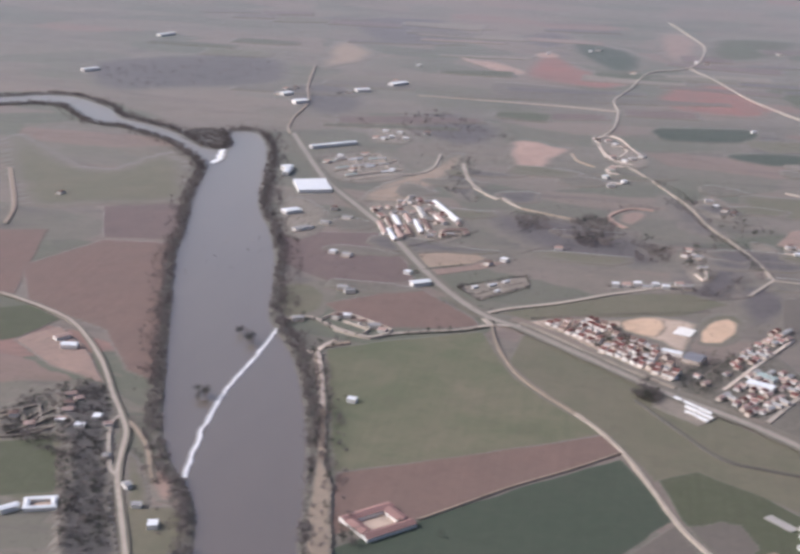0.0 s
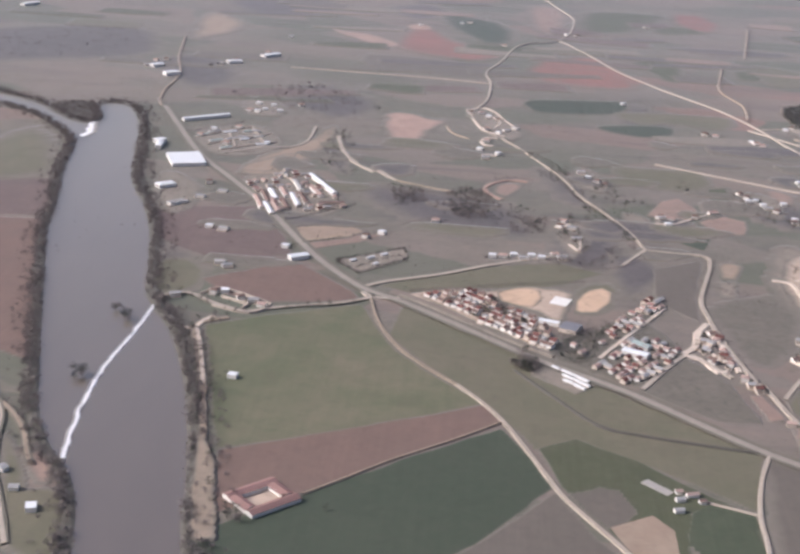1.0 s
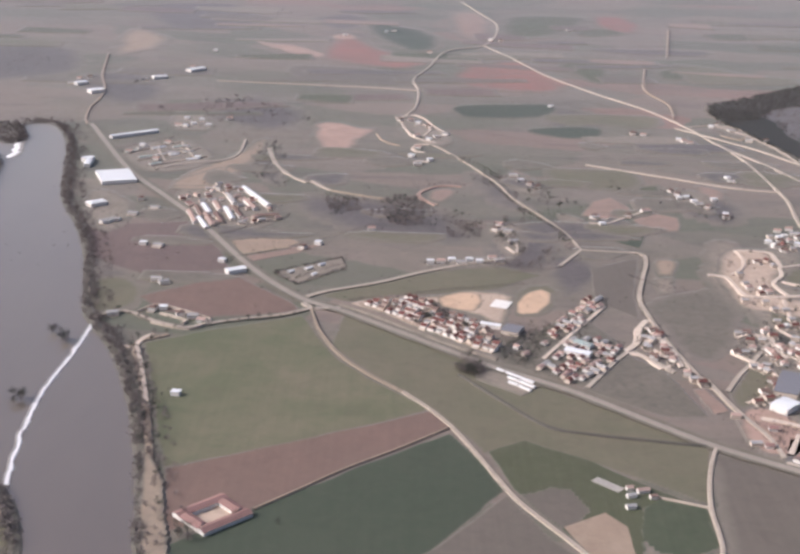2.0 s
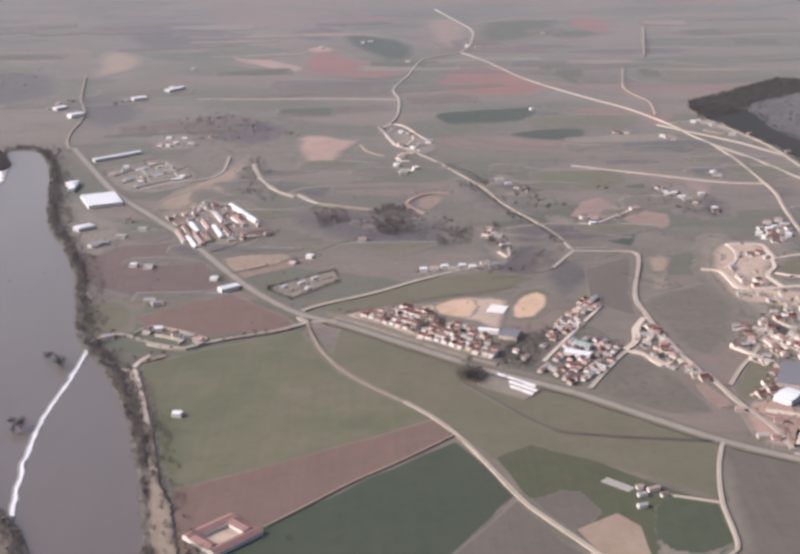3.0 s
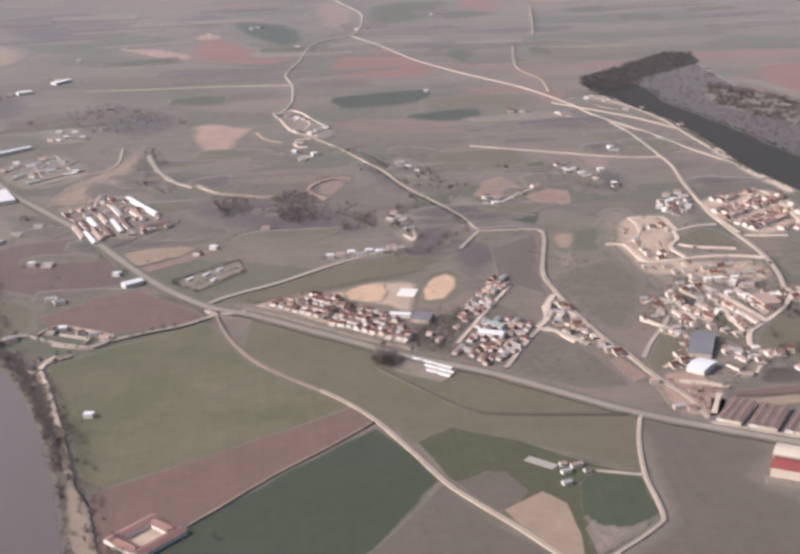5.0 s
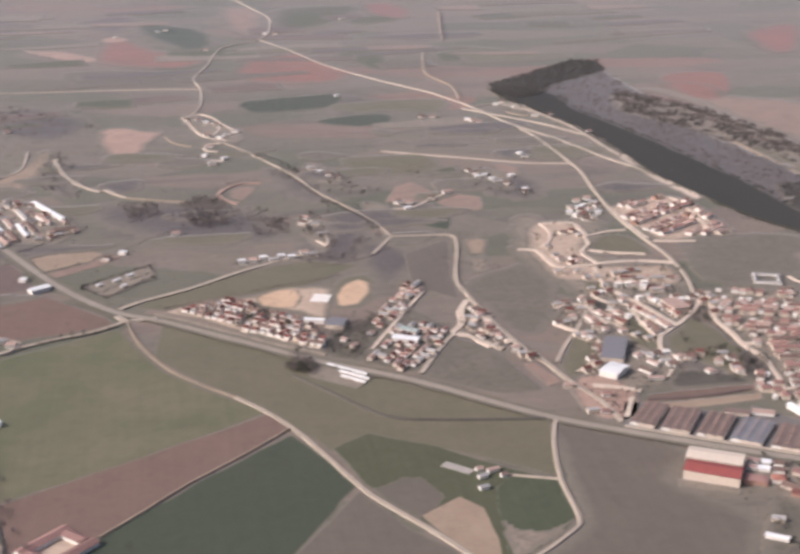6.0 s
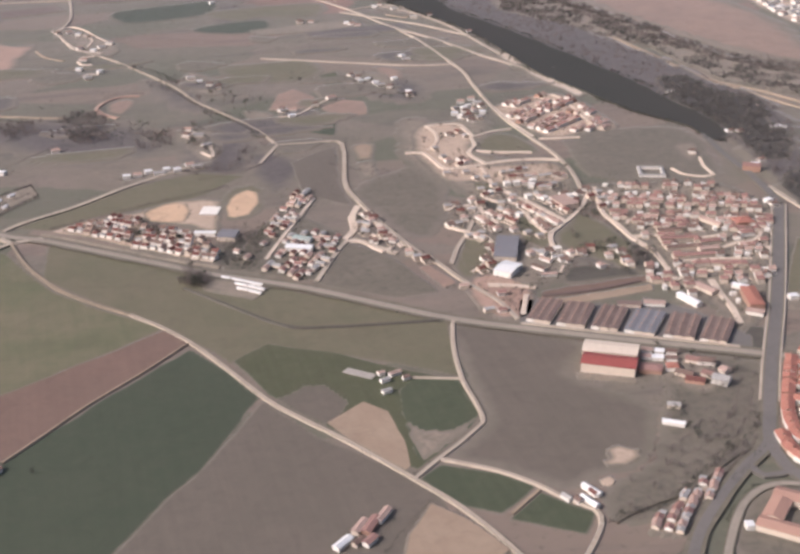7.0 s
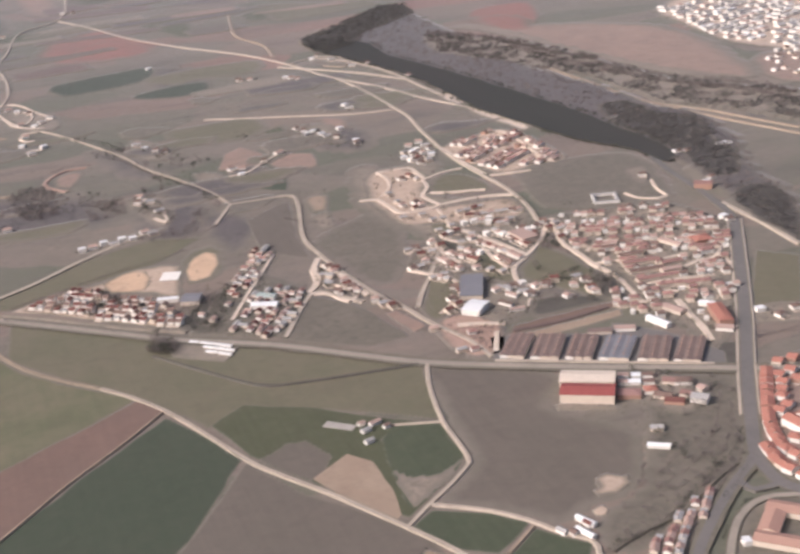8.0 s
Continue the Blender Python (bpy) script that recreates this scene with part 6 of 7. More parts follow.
# terraced blocks along the main road
def terrace_block(ends, rows_deep, roof, label):
    """Two back-to-back rows of joined houses, each house with its own roof."""
    a, b = Vector(ends[0]), Vector(ends[1])
    d = (b - a)
    ang = math.atan2(d.y, d.x)
    side = d.normalized()
    back = Vector((-side.y, side.x))
    w = d.length / 3
    for r in range(3):
        for k in range(rows_deep):
            c = a + side * (w * (r + 0.5)) + back * (4 + k * 7.2)
            PLACED.append((c.x, c.y))
            key = (roof.name, r, round(w))
            m = Matrix.Translation((c.x, c.y, 0)) @ Matrix.Rotation(ang + math.pi / 2, 4, 'Z')
            if key in TERRACES:
                copy_thing(TERRACES[key], m)
            else:
                TERRACES[key] = house(m, 7.2, w - 0.3, 3.6 + 0.2 * r, 0.55, WALL_CREAM if r else WALL_WHITE, roof, label, "house", "terraced blocks along the main road", "gable", "terraced_house", True)


TERRACES = {}
for ends, roof, tone in (([(295, 952), (311, 940)], ROOF_TERRACE, "grey-brown"), ([(316, 938), (335, 925)], ROOF_TERRACE, "grey-brown"), ([(340, 924), (358, 911)], ROOF_TERRACE, "grey-brown"), ([(363, 910), (382, 895)], ROOF_BLUE, "blue-grey"), ([(389, 893), (409, 879)], ROOF_TERRACE, "grey-brown"), ([(413, 878), (430, 865)], ROOF_TERRACE, "grey-brown")):
    terrace_block(ends, 6, roof, "narrow terraced house with {} roof in a block".format(tone))

for k, ends in enumerate(([(-422, 1850), (-408, 1864)], [(-410, 1876), (-397, 1891)], [(-389, 1877), (-373, 1892)], [(-397, 1823), (-382, 1837)], [(-377, 1841), (-363, 1853)], [(-358, 1843), (-347, 1852)], [(-362, 1890), (-349, 1899)], [(-342, 1863), (-329, 1872)], [(-331, 1821), (-315, 1829)], [(-375, 1787), (-362, 1800)])):
    hall(ends, 5, 2.2, 0.7, WALL_WHITE, (ROOF_TEAL, ROOF_GREY, ROOF_WHITE)[k % 3], "low {} greenhouse in a plot by the road".format(("pale green", "grey", "white")[k % 3]), "greenhouse", "greenhouse")

# neighbourhoods
fill("semi_detached_house", [(-51, 1279), (-34, 1289), (-9, 1295), (35, 1250), (64, 1215), (81, 1138), (46, 1169), (5, 1208), (-53, 1262)], -38, 11, 9.2, 0.85, 1.6, 8, 2)
fill("workshop", [(109, 1120), (138, 1183), (167, 1210), (192, 1173), (150, 1090), (128, 1094)], 55, 8.5, 11, 0.8, 1.5, 7, 1)
fill("workshop", [(122, 1214), (152, 1265), (178, 1318), (194, 1308), (165, 1241), (128, 1175), (116, 1166)], 55, 9, 11, 0.8, 1.5, 7, 1)
fill("workshop", [(77, 1138), (100, 1191), (114, 1163), (101, 1118)], 55, 14, 13, 0.5, 2, 9, 1)
fill("village_house", [(437, 1589), (458, 1535), (417, 1452), (396, 1387), (385, 1342), (346, 1341), (343, 1401), (381, 1476)], 18, 16, 13, 0.42, 3, 18, 2.5)
# rows along the village streets, with gardens between them
for ends in ([(396, 1290), (460, 1280)], [(392, 1267), (420, 1267)], [(386, 1207), (403, 1141)], [(379, 1184), (388, 1137)], [(409, 1238), (425, 1169)], [(359, 1244), (383, 1254)], [(347, 1194), (363, 1165)], [(334, 1183), (339, 1152)], [(382, 1223), (400, 1226)], [(401, 1306), (426, 1310)], [(361, 1199), (372, 1179)], [(415, 1256), (438, 1248)], [(350, 1084), (375, 1086)], [(440, 1213), (437, 1189)], [(307, 1156), (319, 1131)]):
    row("village_house", *ends)
strew("village_house", [(363, 1319), (367, 1297), (378, 1296), (313, 1225), (322, 1228), (342, 1234), (321, 1207), (333, 1209), (300, 1175), (319, 1188), (309, 1176), (309, 1142), (322, 1146), (305, 1085), (306, 1071), (294, 1063), (320, 1097), (318, 1111), (439, 1256), (424, 1250), (347, 1221), (368, 1218), (386, 1234), (361, 1263), (440, 1201), (452, 1221), (342, 1321), (437, 1224), (377, 1269), (355, 1145), (364, 1134), (373, 1124)], 25)
fill("village_house", [(401, 1099), (436, 1064), (434, 1030), (375, 1044)], 0, 17, 13, 0.6, 3, 15, 3)
fill("estate_house", [(482, 1236), (501, 1238), (596, 1212), (616, 1150), (612, 1111), (581, 1067), (522, 1056), (470, 1058), (458, 1151)], -22, 11.5, 7.8, 0.9, 1.2, 8, 1.5, 6.2, 5)
fill("lower_estate_house", [(464, 1045), (513, 1040), (580, 1065), (556, 1014), (534, 978), (452, 971)], -18, 11.5, 8, 0.84, 1.4, 8, 1.5, 6.2, 5)
fill("lower_estate_house", [(445, 1041), (460, 1038), (448, 989), (435, 965), (422, 975), (428, 1013)], -18, 12, 8.5, 0.75, 2.0, 14, 1.5, 6)
fill("lower_estate_house", [(449, 988), (494, 1008), (539, 996), (512, 952), (477, 922), (456, 934), (445, 959)], -18, 15, 13, 0.5, 3.0, 20, 1.5, 8)
fill("upper_estate_house", [(468, 1533), (507, 1563), (554, 1583), (583, 1551), (585, 1422), (551, 1420), (495, 1411), (481, 1456)], 35, 11.5, 9, 0.88, 1.0, 6, 2, 0, 4)
for line, gap in (([(457, 829), (428, 783), (408, 750), (397, 721), (396, 697), (403, 678)], 7.4), ([(465, 828), (434, 780), (417, 750), (409, 721), (415, 695)], 7.4)):
    line = smooth_line(line, gap)
    for i in range(len(line) - 1):
        d = line[i + 1] - line[i]
        if not near_road(line[i].x, line[i].y, 3.5):
            PLACED.append((line[i].x, line[i].y))
            put_house("avenue_house", rng.randrange(5), pose(line[i].x, line[i].y, 0, 0, 0, math.degrees(math.atan2(d.y, d.x)) + 180))
fill("avenue_house", [(473, 841), (503, 840), (411, 708), (407, 718), (423, 759), (448, 800)], -55, 11, 7.4, 0.97, 0.4, 3, 2, 8)
fill("row_house", [(260, 651), (285, 670), (323, 696), (339, 702), (338, 690), (309, 667), (283, 640)], 50, 7.5, 5.2, 0.92, 0.6, 5, 1)
fill("workshop", [(-314, 1630), (-288, 1705), (-235, 1695), (-182, 1579), (-171, 1556), (-238, 1493)], 30, 13, 12, 0.4, 3, 14, 1.5, 9)
fill("town_building", [(1124, 2151), (1274, 2206), (1429, 2052), (1164, 1692), (1114, 1748), (1077, 1845), (1090, 2022)], 20, 21, 21, 0.85, 4, 12, 2)
fill("village_house", [(1085, 1759), (1164, 1692), (1045, 1530), (993, 1608)], 20, 24, 22, 0.7, 4, 12, 2)
fill("village_house", [(217, 1241), (232, 1240), (235, 1126), (223, 1126), (200, 1172)], -40, 17, 14, 0.4, 2, 8, 1)
strew("village_house", [(229, 1224), (234, 1215), (218, 1205), (217, 1180), (220, 1158), (234, 1161), (233, 1182)], 30)
strew("village_house", [(244, 1121), (247, 1108), (253, 1100), (236, 1151), (232, 1171), (231, 1209)])
strew("cottage", [(11, 1411), (23, 1414), (35, 1420), (46, 1414), (55, 1422), (66, 1417), (81, 1432), (89, 1425)], 10)
strew("cottage", [(-34, 2125), (-17, 2128), (-5, 2107), (11, 2085), (24, 2018), (38, 2036), (-7, 2018), (12, 1997), (-5, 1945), (-5, 1845), (13, 1870), (-14, 1891)], 30)
strew("cottage", [(406, 2057), (419, 2036), (433, 1828), (231, 1606), (219, 1613), (290, 1647), (263, 1623), (345, 1733), (355, 1718), (361, 1699), (375, 1675), (391, 1643), (390, 1711), (137, 1774), (149, 1758), (158, 1743), (129, 1803), (96, 1563), (105, 1540), (109, 1499), (91, 1543), (-59, 1527), (-118, 1464), (-135, 1447)], 30)
strew("cottage", [(-379, 2031), (-374, 2081), (-357, 2043), (-349, 2075), (-333, 2037), (-307, 2091), (-367, 2028), (-419, 1855), (-408, 1896), (-374, 1919), (-358, 1857), (-345, 1898), (-318, 1835), (-373, 1819)], 20)
strew("cottage", [(-405, 1595), (-408, 1581), (-377, 1516), (-367, 1528), (-352, 1555), (-355, 1619), (-316, 1439), (-298, 1436), (-270, 1314), (-279, 1323), (-219, 1389), (-330, 1583)], 25)
strew("cottage", [(-616, 2370), (-602, 2388), (-566, 2282), (-621, 2328), (-500, 2386), (-479, 2426), (-436, 2521), (-421, 2709), (-63, 3051), (-80, 3028), (345, 3151), (17, 2775), (153, 2968), (175, 2961), (-170, 2963), (224, 2274), (337, 2092)], 25)
strew("cottage", [(339, 2086), (354, 2082), (412, 2048), (435, 1812), (491, 2177), (506, 2137), (520, 2070), (547, 2071), (571, 1943), (478, 2160), (287, 1646), (219, 1610), (225, 1581), (339, 1747), (344, 1713), (365, 1689), (389, 1632)], 25)
strew("cottage", [(-716, 1586), (-208, 1036)], 25)
strew("cottage", [(-303, 1219), (-266, 1234), (-256, 1237), (-237, 1223), (-224, 1219), (-213, 1207)], 25)
strew("cottage", [(703, 1365), (765, 1364), (626, 1311), (670, 1249), (527, 930), (535, 913), (555, 920)], 25)
strew("workshop", [(273, 980), (283, 976), (294, 1009), (268, 1032)], 12)
strew("village_house", [(427, 1077), (430, 1066), (407, 1083), (394, 1074), (426, 1047), (426, 1037), (385, 1076), (372, 1062), (465, 1232), (461, 1209), (473, 1219), (468, 1201), (460, 1178)], 20)
strew("cottage", [(441, 1579), (436, 1550), (418, 1531), (426, 1516), (460, 1571), (460, 1554), (458, 1589), (452, 1526), (701, 1366), (713, 1363), (713, 1544), (768, 1363), (760, 1365), (626, 1145), (627, 1135), (684, 1261)], 20)


# ---- trees ----
def tree(name, m, height, spread, material, seed, label, bare=True):
    """A tapered trunk with limbs, and a crown of many small tufts with gaps."""
    r = random.Random(seed)
    root = tagged(new(name), label, "tree")
    bm = bmesh.new()

    def limb(a, b, ra, rb):
        ax = (b - a).normalized()
        u = ax.orthogonal().normalized()
        v = ax.cross(u)
        ring = [[bm.verts.new(p + (u * math.cos(k * 2.0944) + v * math.sin(k * 2.0944)) * q) for k in range(3)] for p, q in ((a, ra), (b, rb))]
        for k in range(3):
            bm.faces.new((ring[0][k], ring[0][(k + 1) % 3], ring[1][(k + 1) % 3], ring[1][k]))

    top = Vector((r.uniform(-.4, .4), r.uniform(-.4, .4), height * 0.8))
    limb(Vector((0, 0, -0.3)), top, height * 0.035, height * 0.008)
    tips = [top]
    for k in range(7):
        z = height * r.uniform(0.25, 0.6)
        a = k * 0.9 + r.uniform(-.4, .4)
        tip = Vector((math.cos(a) * spread * r.uniform(.5, .95), math.sin(a) * spread * r.uniform(.5, .95), z + height * r.uniform(.12, .35)))
        limb(Vector((0, 0, z)), tip, height * 0.016, height * 0.005)
        tips.append(tip)
    part("trunk", bm, BARK, root)
    bm = bmesh.new()
    for tip in tips:
        for k in range(16 if bare else 22):
            c = tip + Vector((r.gauss(0, 1), r.gauss(0, 1), r.gauss(0, 0.8))) * spread * 0.28
            s = spread * r.uniform(0.10, 0.24)
            v = [bm.verts.new(c + Vector((r.uniform(-1, 1), r.uniform(-1, 1), r.uniform(-1, 1))) * s) for _ in range(3)]
            bm.faces.new(v)
    part("crown", bm, material, root)
    root.matrix_basis = m
    return root


TREES = {}


def plant(x, y, size=1.0, name="riverside_tree"):
    made = TREES.setdefault(name, [])
    if len(made) < 6:
        i = len(made)
        bare = i % 3 != 2
        label = "{} {} beside {}".format("bare grey winter" if bare else "dark evergreen", name.replace("_", " "), {"riverside_tree": "the river bank", "village_tree": "village houses", "field_tree": "dry fields"}[name])
        made.append(tree(name, pose(x, y, 0), 8 + i * 0.6, 3.0 + 0.25 * i, TWIG if bare else LEAF, 20 + i, label, bare))
        made[-1].scale = (size, size, size)
        return
    t = copy_thing(made[rng.randrange(6)], pose(x, y, 0, 0, 0, rng.uniform(0, 360)))
    t.scale = (size, size, size * rng.uniform(.85, 1.15))


def plant_along(pts, gap, off, spread, size=1.0, chance=0.8):
    line = smooth_line(pts, gap)
    for i, q in enumerate(line[:-1]):
        if rng.random() < chance:
            d = (line[i + 1] - q).normalized()
            k = off + rng.uniform(-spread, spread)
            plant(q.x - d.y * k, q.y + d.x * k, size * rng.uniform(.6, 1.2))


def plant_in(poly, count, size=1.0, name="field_tree"):
    xs, ys = [p[0] for p in poly], [p[1] for p in poly]
    n = tries = 0
    while n < count and tries < count * 30:
        tries += 1
        x, y = rng.uniform(min(xs), max(xs)), rng.uniform(min(ys), max(ys))
        if inside(poly, x, y) and not near_road(x, y, 2.0) and all(abs(x - p[0]) + abs(y - p[1]) > 8 for p in PLACED):
            plant(x, y, size * rng.uniform(.6, 1.25), name)
            n += 1


def woods(name, spots, label, material, category="trees", scale=1.0, tufts=40, seed=3):
    """Trees that nobody could count: trunks and loose tufts in one mesh."""
    r = np.random.default_rng(seed)
    verts, faces = [], []
    for x, y, h in spots:
        h *= scale
        s = h * 0.46
        n0 = len(verts)
        verts += [(x - 0.15, y, -0.2), (x + 0.15, y, -0.2), (x, y + 0.15, h * 0.8)]
        faces.append((n0, n0 + 1, n0 + 2))
        c = r.normal(0, 1, (tufts, 3)) * (s * 0.6, s * 0.6, h * 0.17) + (x, y, h * 0.55)
        tri = c[:, None, :] + r.uniform(-1, 1, (tufts, 3, 3)) * s * 0.33
        tri[:, :, 2] = np.maximum(tri[:, :, 2], 0.05)
        n0 = len(verts)
        verts += [tuple(v) for v in tri.reshape(-1, 3)]
        faces += [(n0 + 3 * k, n0 + 3 * k + 1, n0 + 3 * k + 2) for k in range(tufts)]
    return tagged(mesh_object(name, verts, faces, material), label, category, kind="stuff")


def scatter(poly, gap, h, seed, keep=0.85, edge=0.0):
    r = random.Random(seed)
    xs, ys = [p[0] for p in poly], [p[1] for p in poly]
    out, y = [], min(ys)
    while y < max(ys):
        x = min(xs)
        while x < max(xs):
            px, py = x + r.uniform(-.5, .5) * gap, y + r.uniform(-.5, .5) * gap
            thick = 0.5 + noise.noise(Vector((px, py, seed)) * 0.02)
            if inside(poly, px, py) and r.random() < keep * (0.55 + 0.7 * thick) and not near_road(px, py, 1.5):
                out.append((px, py, h * r.uniform(.6, 1.25)))
            x += gap
        y += gap
    return out


def beside(pts, gap, off, spread, h, seed, keep=0.9):
    r = random.Random(seed)
    out = []
    line = smooth_line(pts, gap)
    for i, q in enumerate(line[:-1]):
        d = (line[i + 1] - q).normalized()
        for _ in range(2):
            if r.random() < keep * (0.8 + 0.6 * noise.noise(q * 0.02)):
                k = off + r.uniform(-spread, spread)
                out.append((q.x - d.y * k, q.y + d.x * k, h * r.uniform(.5, 1.3)))
    return out


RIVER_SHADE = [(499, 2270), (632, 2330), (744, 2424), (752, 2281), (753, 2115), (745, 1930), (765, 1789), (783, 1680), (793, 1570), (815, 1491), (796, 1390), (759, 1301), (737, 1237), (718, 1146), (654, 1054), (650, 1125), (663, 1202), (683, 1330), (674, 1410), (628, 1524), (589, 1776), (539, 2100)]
WEST_WOOD = [(-451, 973), (-454, 1006), (-444, 1023), (-420, 1011), (-392, 958), (-390, 938), (-352, 846), (-323, 782), (-307, 742), (-346, 733), (-378, 806), (-395, 859), (-427, 915)]
DARK_RIVER = [(501, 2289), (512, 2188), (561, 2010), (579, 1873), (582, 1759), (589, 1664), (610, 1578), (624, 1502), (646, 1448), (668, 1399), (675, 1340), (698, 1369), (702, 1460), (693, 1517), (692, 1579), (682, 1650), (665, 1750), (647, 1859), (624, 1972), (594, 2106), (595, 2219), (559, 2282)]
FAR_WOOD = [(507, 2338), (570, 2384), (645, 2464), (721, 2539), (770, 2520), (749, 2419), (677, 2348), (619, 2307), (568, 2222), (515, 2196), (498, 2250)]
LOW_WOODS = ([(727, 1616), (772, 1602), (773, 1522), (803, 1484), (784, 1426), (766, 1385), (761, 1325), (715, 1258), (686, 1267), (703, 1364), (705, 1452), (696, 1515)], [(684, 1215), (720, 1212), (713, 1140), (652, 1052), (650, 1107), (659, 1171)])
# purple-grey sheet covers the pale pasture between the bare trees
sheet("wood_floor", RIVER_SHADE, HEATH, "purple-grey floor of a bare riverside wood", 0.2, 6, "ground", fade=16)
# dark sheets below the woods, so gaps show no pale ground
sheet("wood_floor", FAR_WOOD, DARK_FLOOR, "dark ground under dense trees", 0.2, 6, "ground", fade=10)
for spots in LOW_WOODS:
    sheet("wood_floor", spots, DARK_FLOOR, "dark ground under riverside trees", 0.2, 5, "ground", fade=10)
sheet("wood_floor", WEST_WOOD, DARK_FLOOR, "dark ground under dense trees", 0.2, 6, "ground", fade=12)
sheet("wood_floor", [(698, 2216), (781, 2117), (826, 2027), (853, 1863), (876, 1701), (936, 1597), (984, 1491), (905, 1380), (864, 1485), (805, 1577), (789, 1770), (732, 1919), (668, 2063)], SCRUB_PALE, "pale ground under clumped bare trees", 0.2, 6, "ground", fade=16)
woods("riverside_scrub", beside(WEST_BANK, 2.6, 7, 7, 6, 1, 1.2), "dense bare riverside scrub on the western bank", TWIG, "scrub")
BANK_STRIP = [(-218, 934), (-206, 918), (-187, 863), (-166, 771), (-183, 767), (-204, 859), (-209, 892)]
sheet("field", BANK_STRIP, DIRT, "pale trodden strip along the eastern bank", 0.3, 3, "field", fade=5)
woods("riverside_scrub", [q for q in beside(EAST_BANK, 2.6, 7, 7, 6, 2, 1.2) if not inside(BANK_STRIP, q[0], q[1])], "dense bare riverside scrub on the eastern bank", TWIG, "scrub", seed=4)
woods("bank_thicket", [q for q in beside(EAST_BANK, 5, 20, 11, 4.5, 31, 0.8) if not inside(BANK_STRIP, q[0], q[1])], "loose thicket behind the eastern bank", TWIG, "scrub", seed=31)
woods("bank_thicket", beside(WEST_BANK, 5, 18, 9, 4.5, 32, 0.6), "loose thicket behind the western bank", TWIG, "scrub", seed=32)
woods("island_scrub", scatter([(-684, 1967), (-659, 2014), (-624, 2010), (-595, 1960), (-582, 1907), (-592, 1883), (-619, 1891), (-653, 1926)], 6, 6, 5), "bare scrub covering the river island", TWIG, "scrub")
sheet("water", DARK_RIVER, DARK_WATER, "dark still river below the town", 0.3, 4, "river")
woods("river_wood", [s for spots in LOW_WOODS for s in scatter(spots, 6.5, 7, 6, 0.95)], "dense dark wood along the dark river", CONIFER, "wood", seed=6)
woods("poplar_wood", [s for s in scatter(RIVER_SHADE, 9, 6, 16, 0.42) if not inside(DARK_RIVER, s[0], s[1])], "thin bare poplars behind the dark river", TWIG, "wood", seed=16)
woods("bank_scrub", [s for s in beside(DARK_RIVER + DARK_RIVER[:1], 5, -5, 4, 4.5, 17, 0.7)], "dark scrub round the dark river", LEAF, "scrub", seed=17)
woods("dark_wood", scatter(FAR_WOOD, 6, 6.5, 7, 1.3), "dense dark wood on the far plain", CONIFER, "wood", seed=7)
BELT = [(698, 2216), (781, 2117), (826, 2027), (853, 1863), (876, 1701), (936, 1597), (984, 1491), (905, 1380), (864, 1485), (805, 1577), (789, 1770), (732, 1919), (668, 2063)]
woods("poplar_wood", [s for s in scatter(BELT, 7, 7, 8, 1.2) if noise.noise(Vector((s[0], s[1], 0)) * 0.035) > -0.03], "clumped belt of bare grey trees", CONIFER, "wood", seed=8)
woods("poplar_wood", [s for s in scatter(BELT, 10, 6, 18, 0.6) if noise.noise(Vector((s[0], s[1], 0)) * 0.035) > -0.2], "loose bare trees between darker clumps", TWIG, "wood", seed=18)
woods("slope_wood", scatter([(-139, 1673), (-85, 1651), (-33, 1666), (13, 1646), (28, 1575), (-23, 1531), (-72, 1571), (-123, 1601)], 11, 6, 9, 0.5), "loose bare trees on a slope", TWIG, "wood", seed=9)
woods("copse", scatter([(-51, 1657), (-26, 1681), (6, 1671), (10, 1589), (-10, 1543), (-38, 1544)], 6.5, 6, 19, 0.8), "dense dark copse on a slope", TWIG, "wood", seed=19)
woods("copse", scatter([(-51, 1657), (-29, 1677), (-3, 1667), (-4, 1580), (-22, 1545), (-44, 1566)], 7, 6, 23, 0.6), "dark evergreen heart of a copse", CONIFER, "wood", seed=23)
woods("copse", scatter([(-125, 1659), (-85, 1659), (-75, 1604), (-116, 1600)], 6, 6, 20, 0.8), "small bare copse on a slope", TWIG, "wood", seed=20)
woods("copse", scatter([(28, 1575), (72, 1567), (73, 1505), (31, 1502)], 6, 6, 21, 0.7), "small bare copse beside cottages", TWIG, "wood", seed=21)
woods("copse", scatter([(40, 1135), (54, 1134), (60, 1112), (56, 1098), (44, 1100), (36, 1118)], 4, 5, 41, 0.8), "dark copse beside a lorry yard", TWIG, "wood", seed=41)
woods("avenue_belt", [q for q in beside([(400, 757), (380, 731), (354, 715), (329, 700), (305, 687), (279, 675), (254, 669)], 4, 0, 4.5, 4.5, 42, 0.9) if not near_road(q[0], q[1], 3)], "brown belt of bare trees along the avenue", TWIG, "trees", seed=42)
woods("scrub_bushes", scatter([(375, 798), (420, 806), (386, 740), (330, 706), (287, 682), (258, 672), (258, 683), (308, 714), (347, 750)], 9, 3.2, 43, 0.6), "scattered brown bushes on scrubland", TWIG, "bushes", seed=43)
woods("ditch_scrub", beside([(35, 1101), (69, 1049), (105, 1000), (140, 988), (182, 981), (232, 974)], 3.0, 0, 2.2, 1.3, 22, 0.7), "dark rank grass along a field ditch", LEAF, "scrub", seed=22)
woods("far_wood", scatter([(-1017, 2447), (-859, 2633), (-750, 2709), (-657, 2525), (-774, 2370), (-940, 2282)], 13, 6, 10, 0.25), "grey distant wood beyond the river", TWIG, "wood", seed=10, tufts=18)
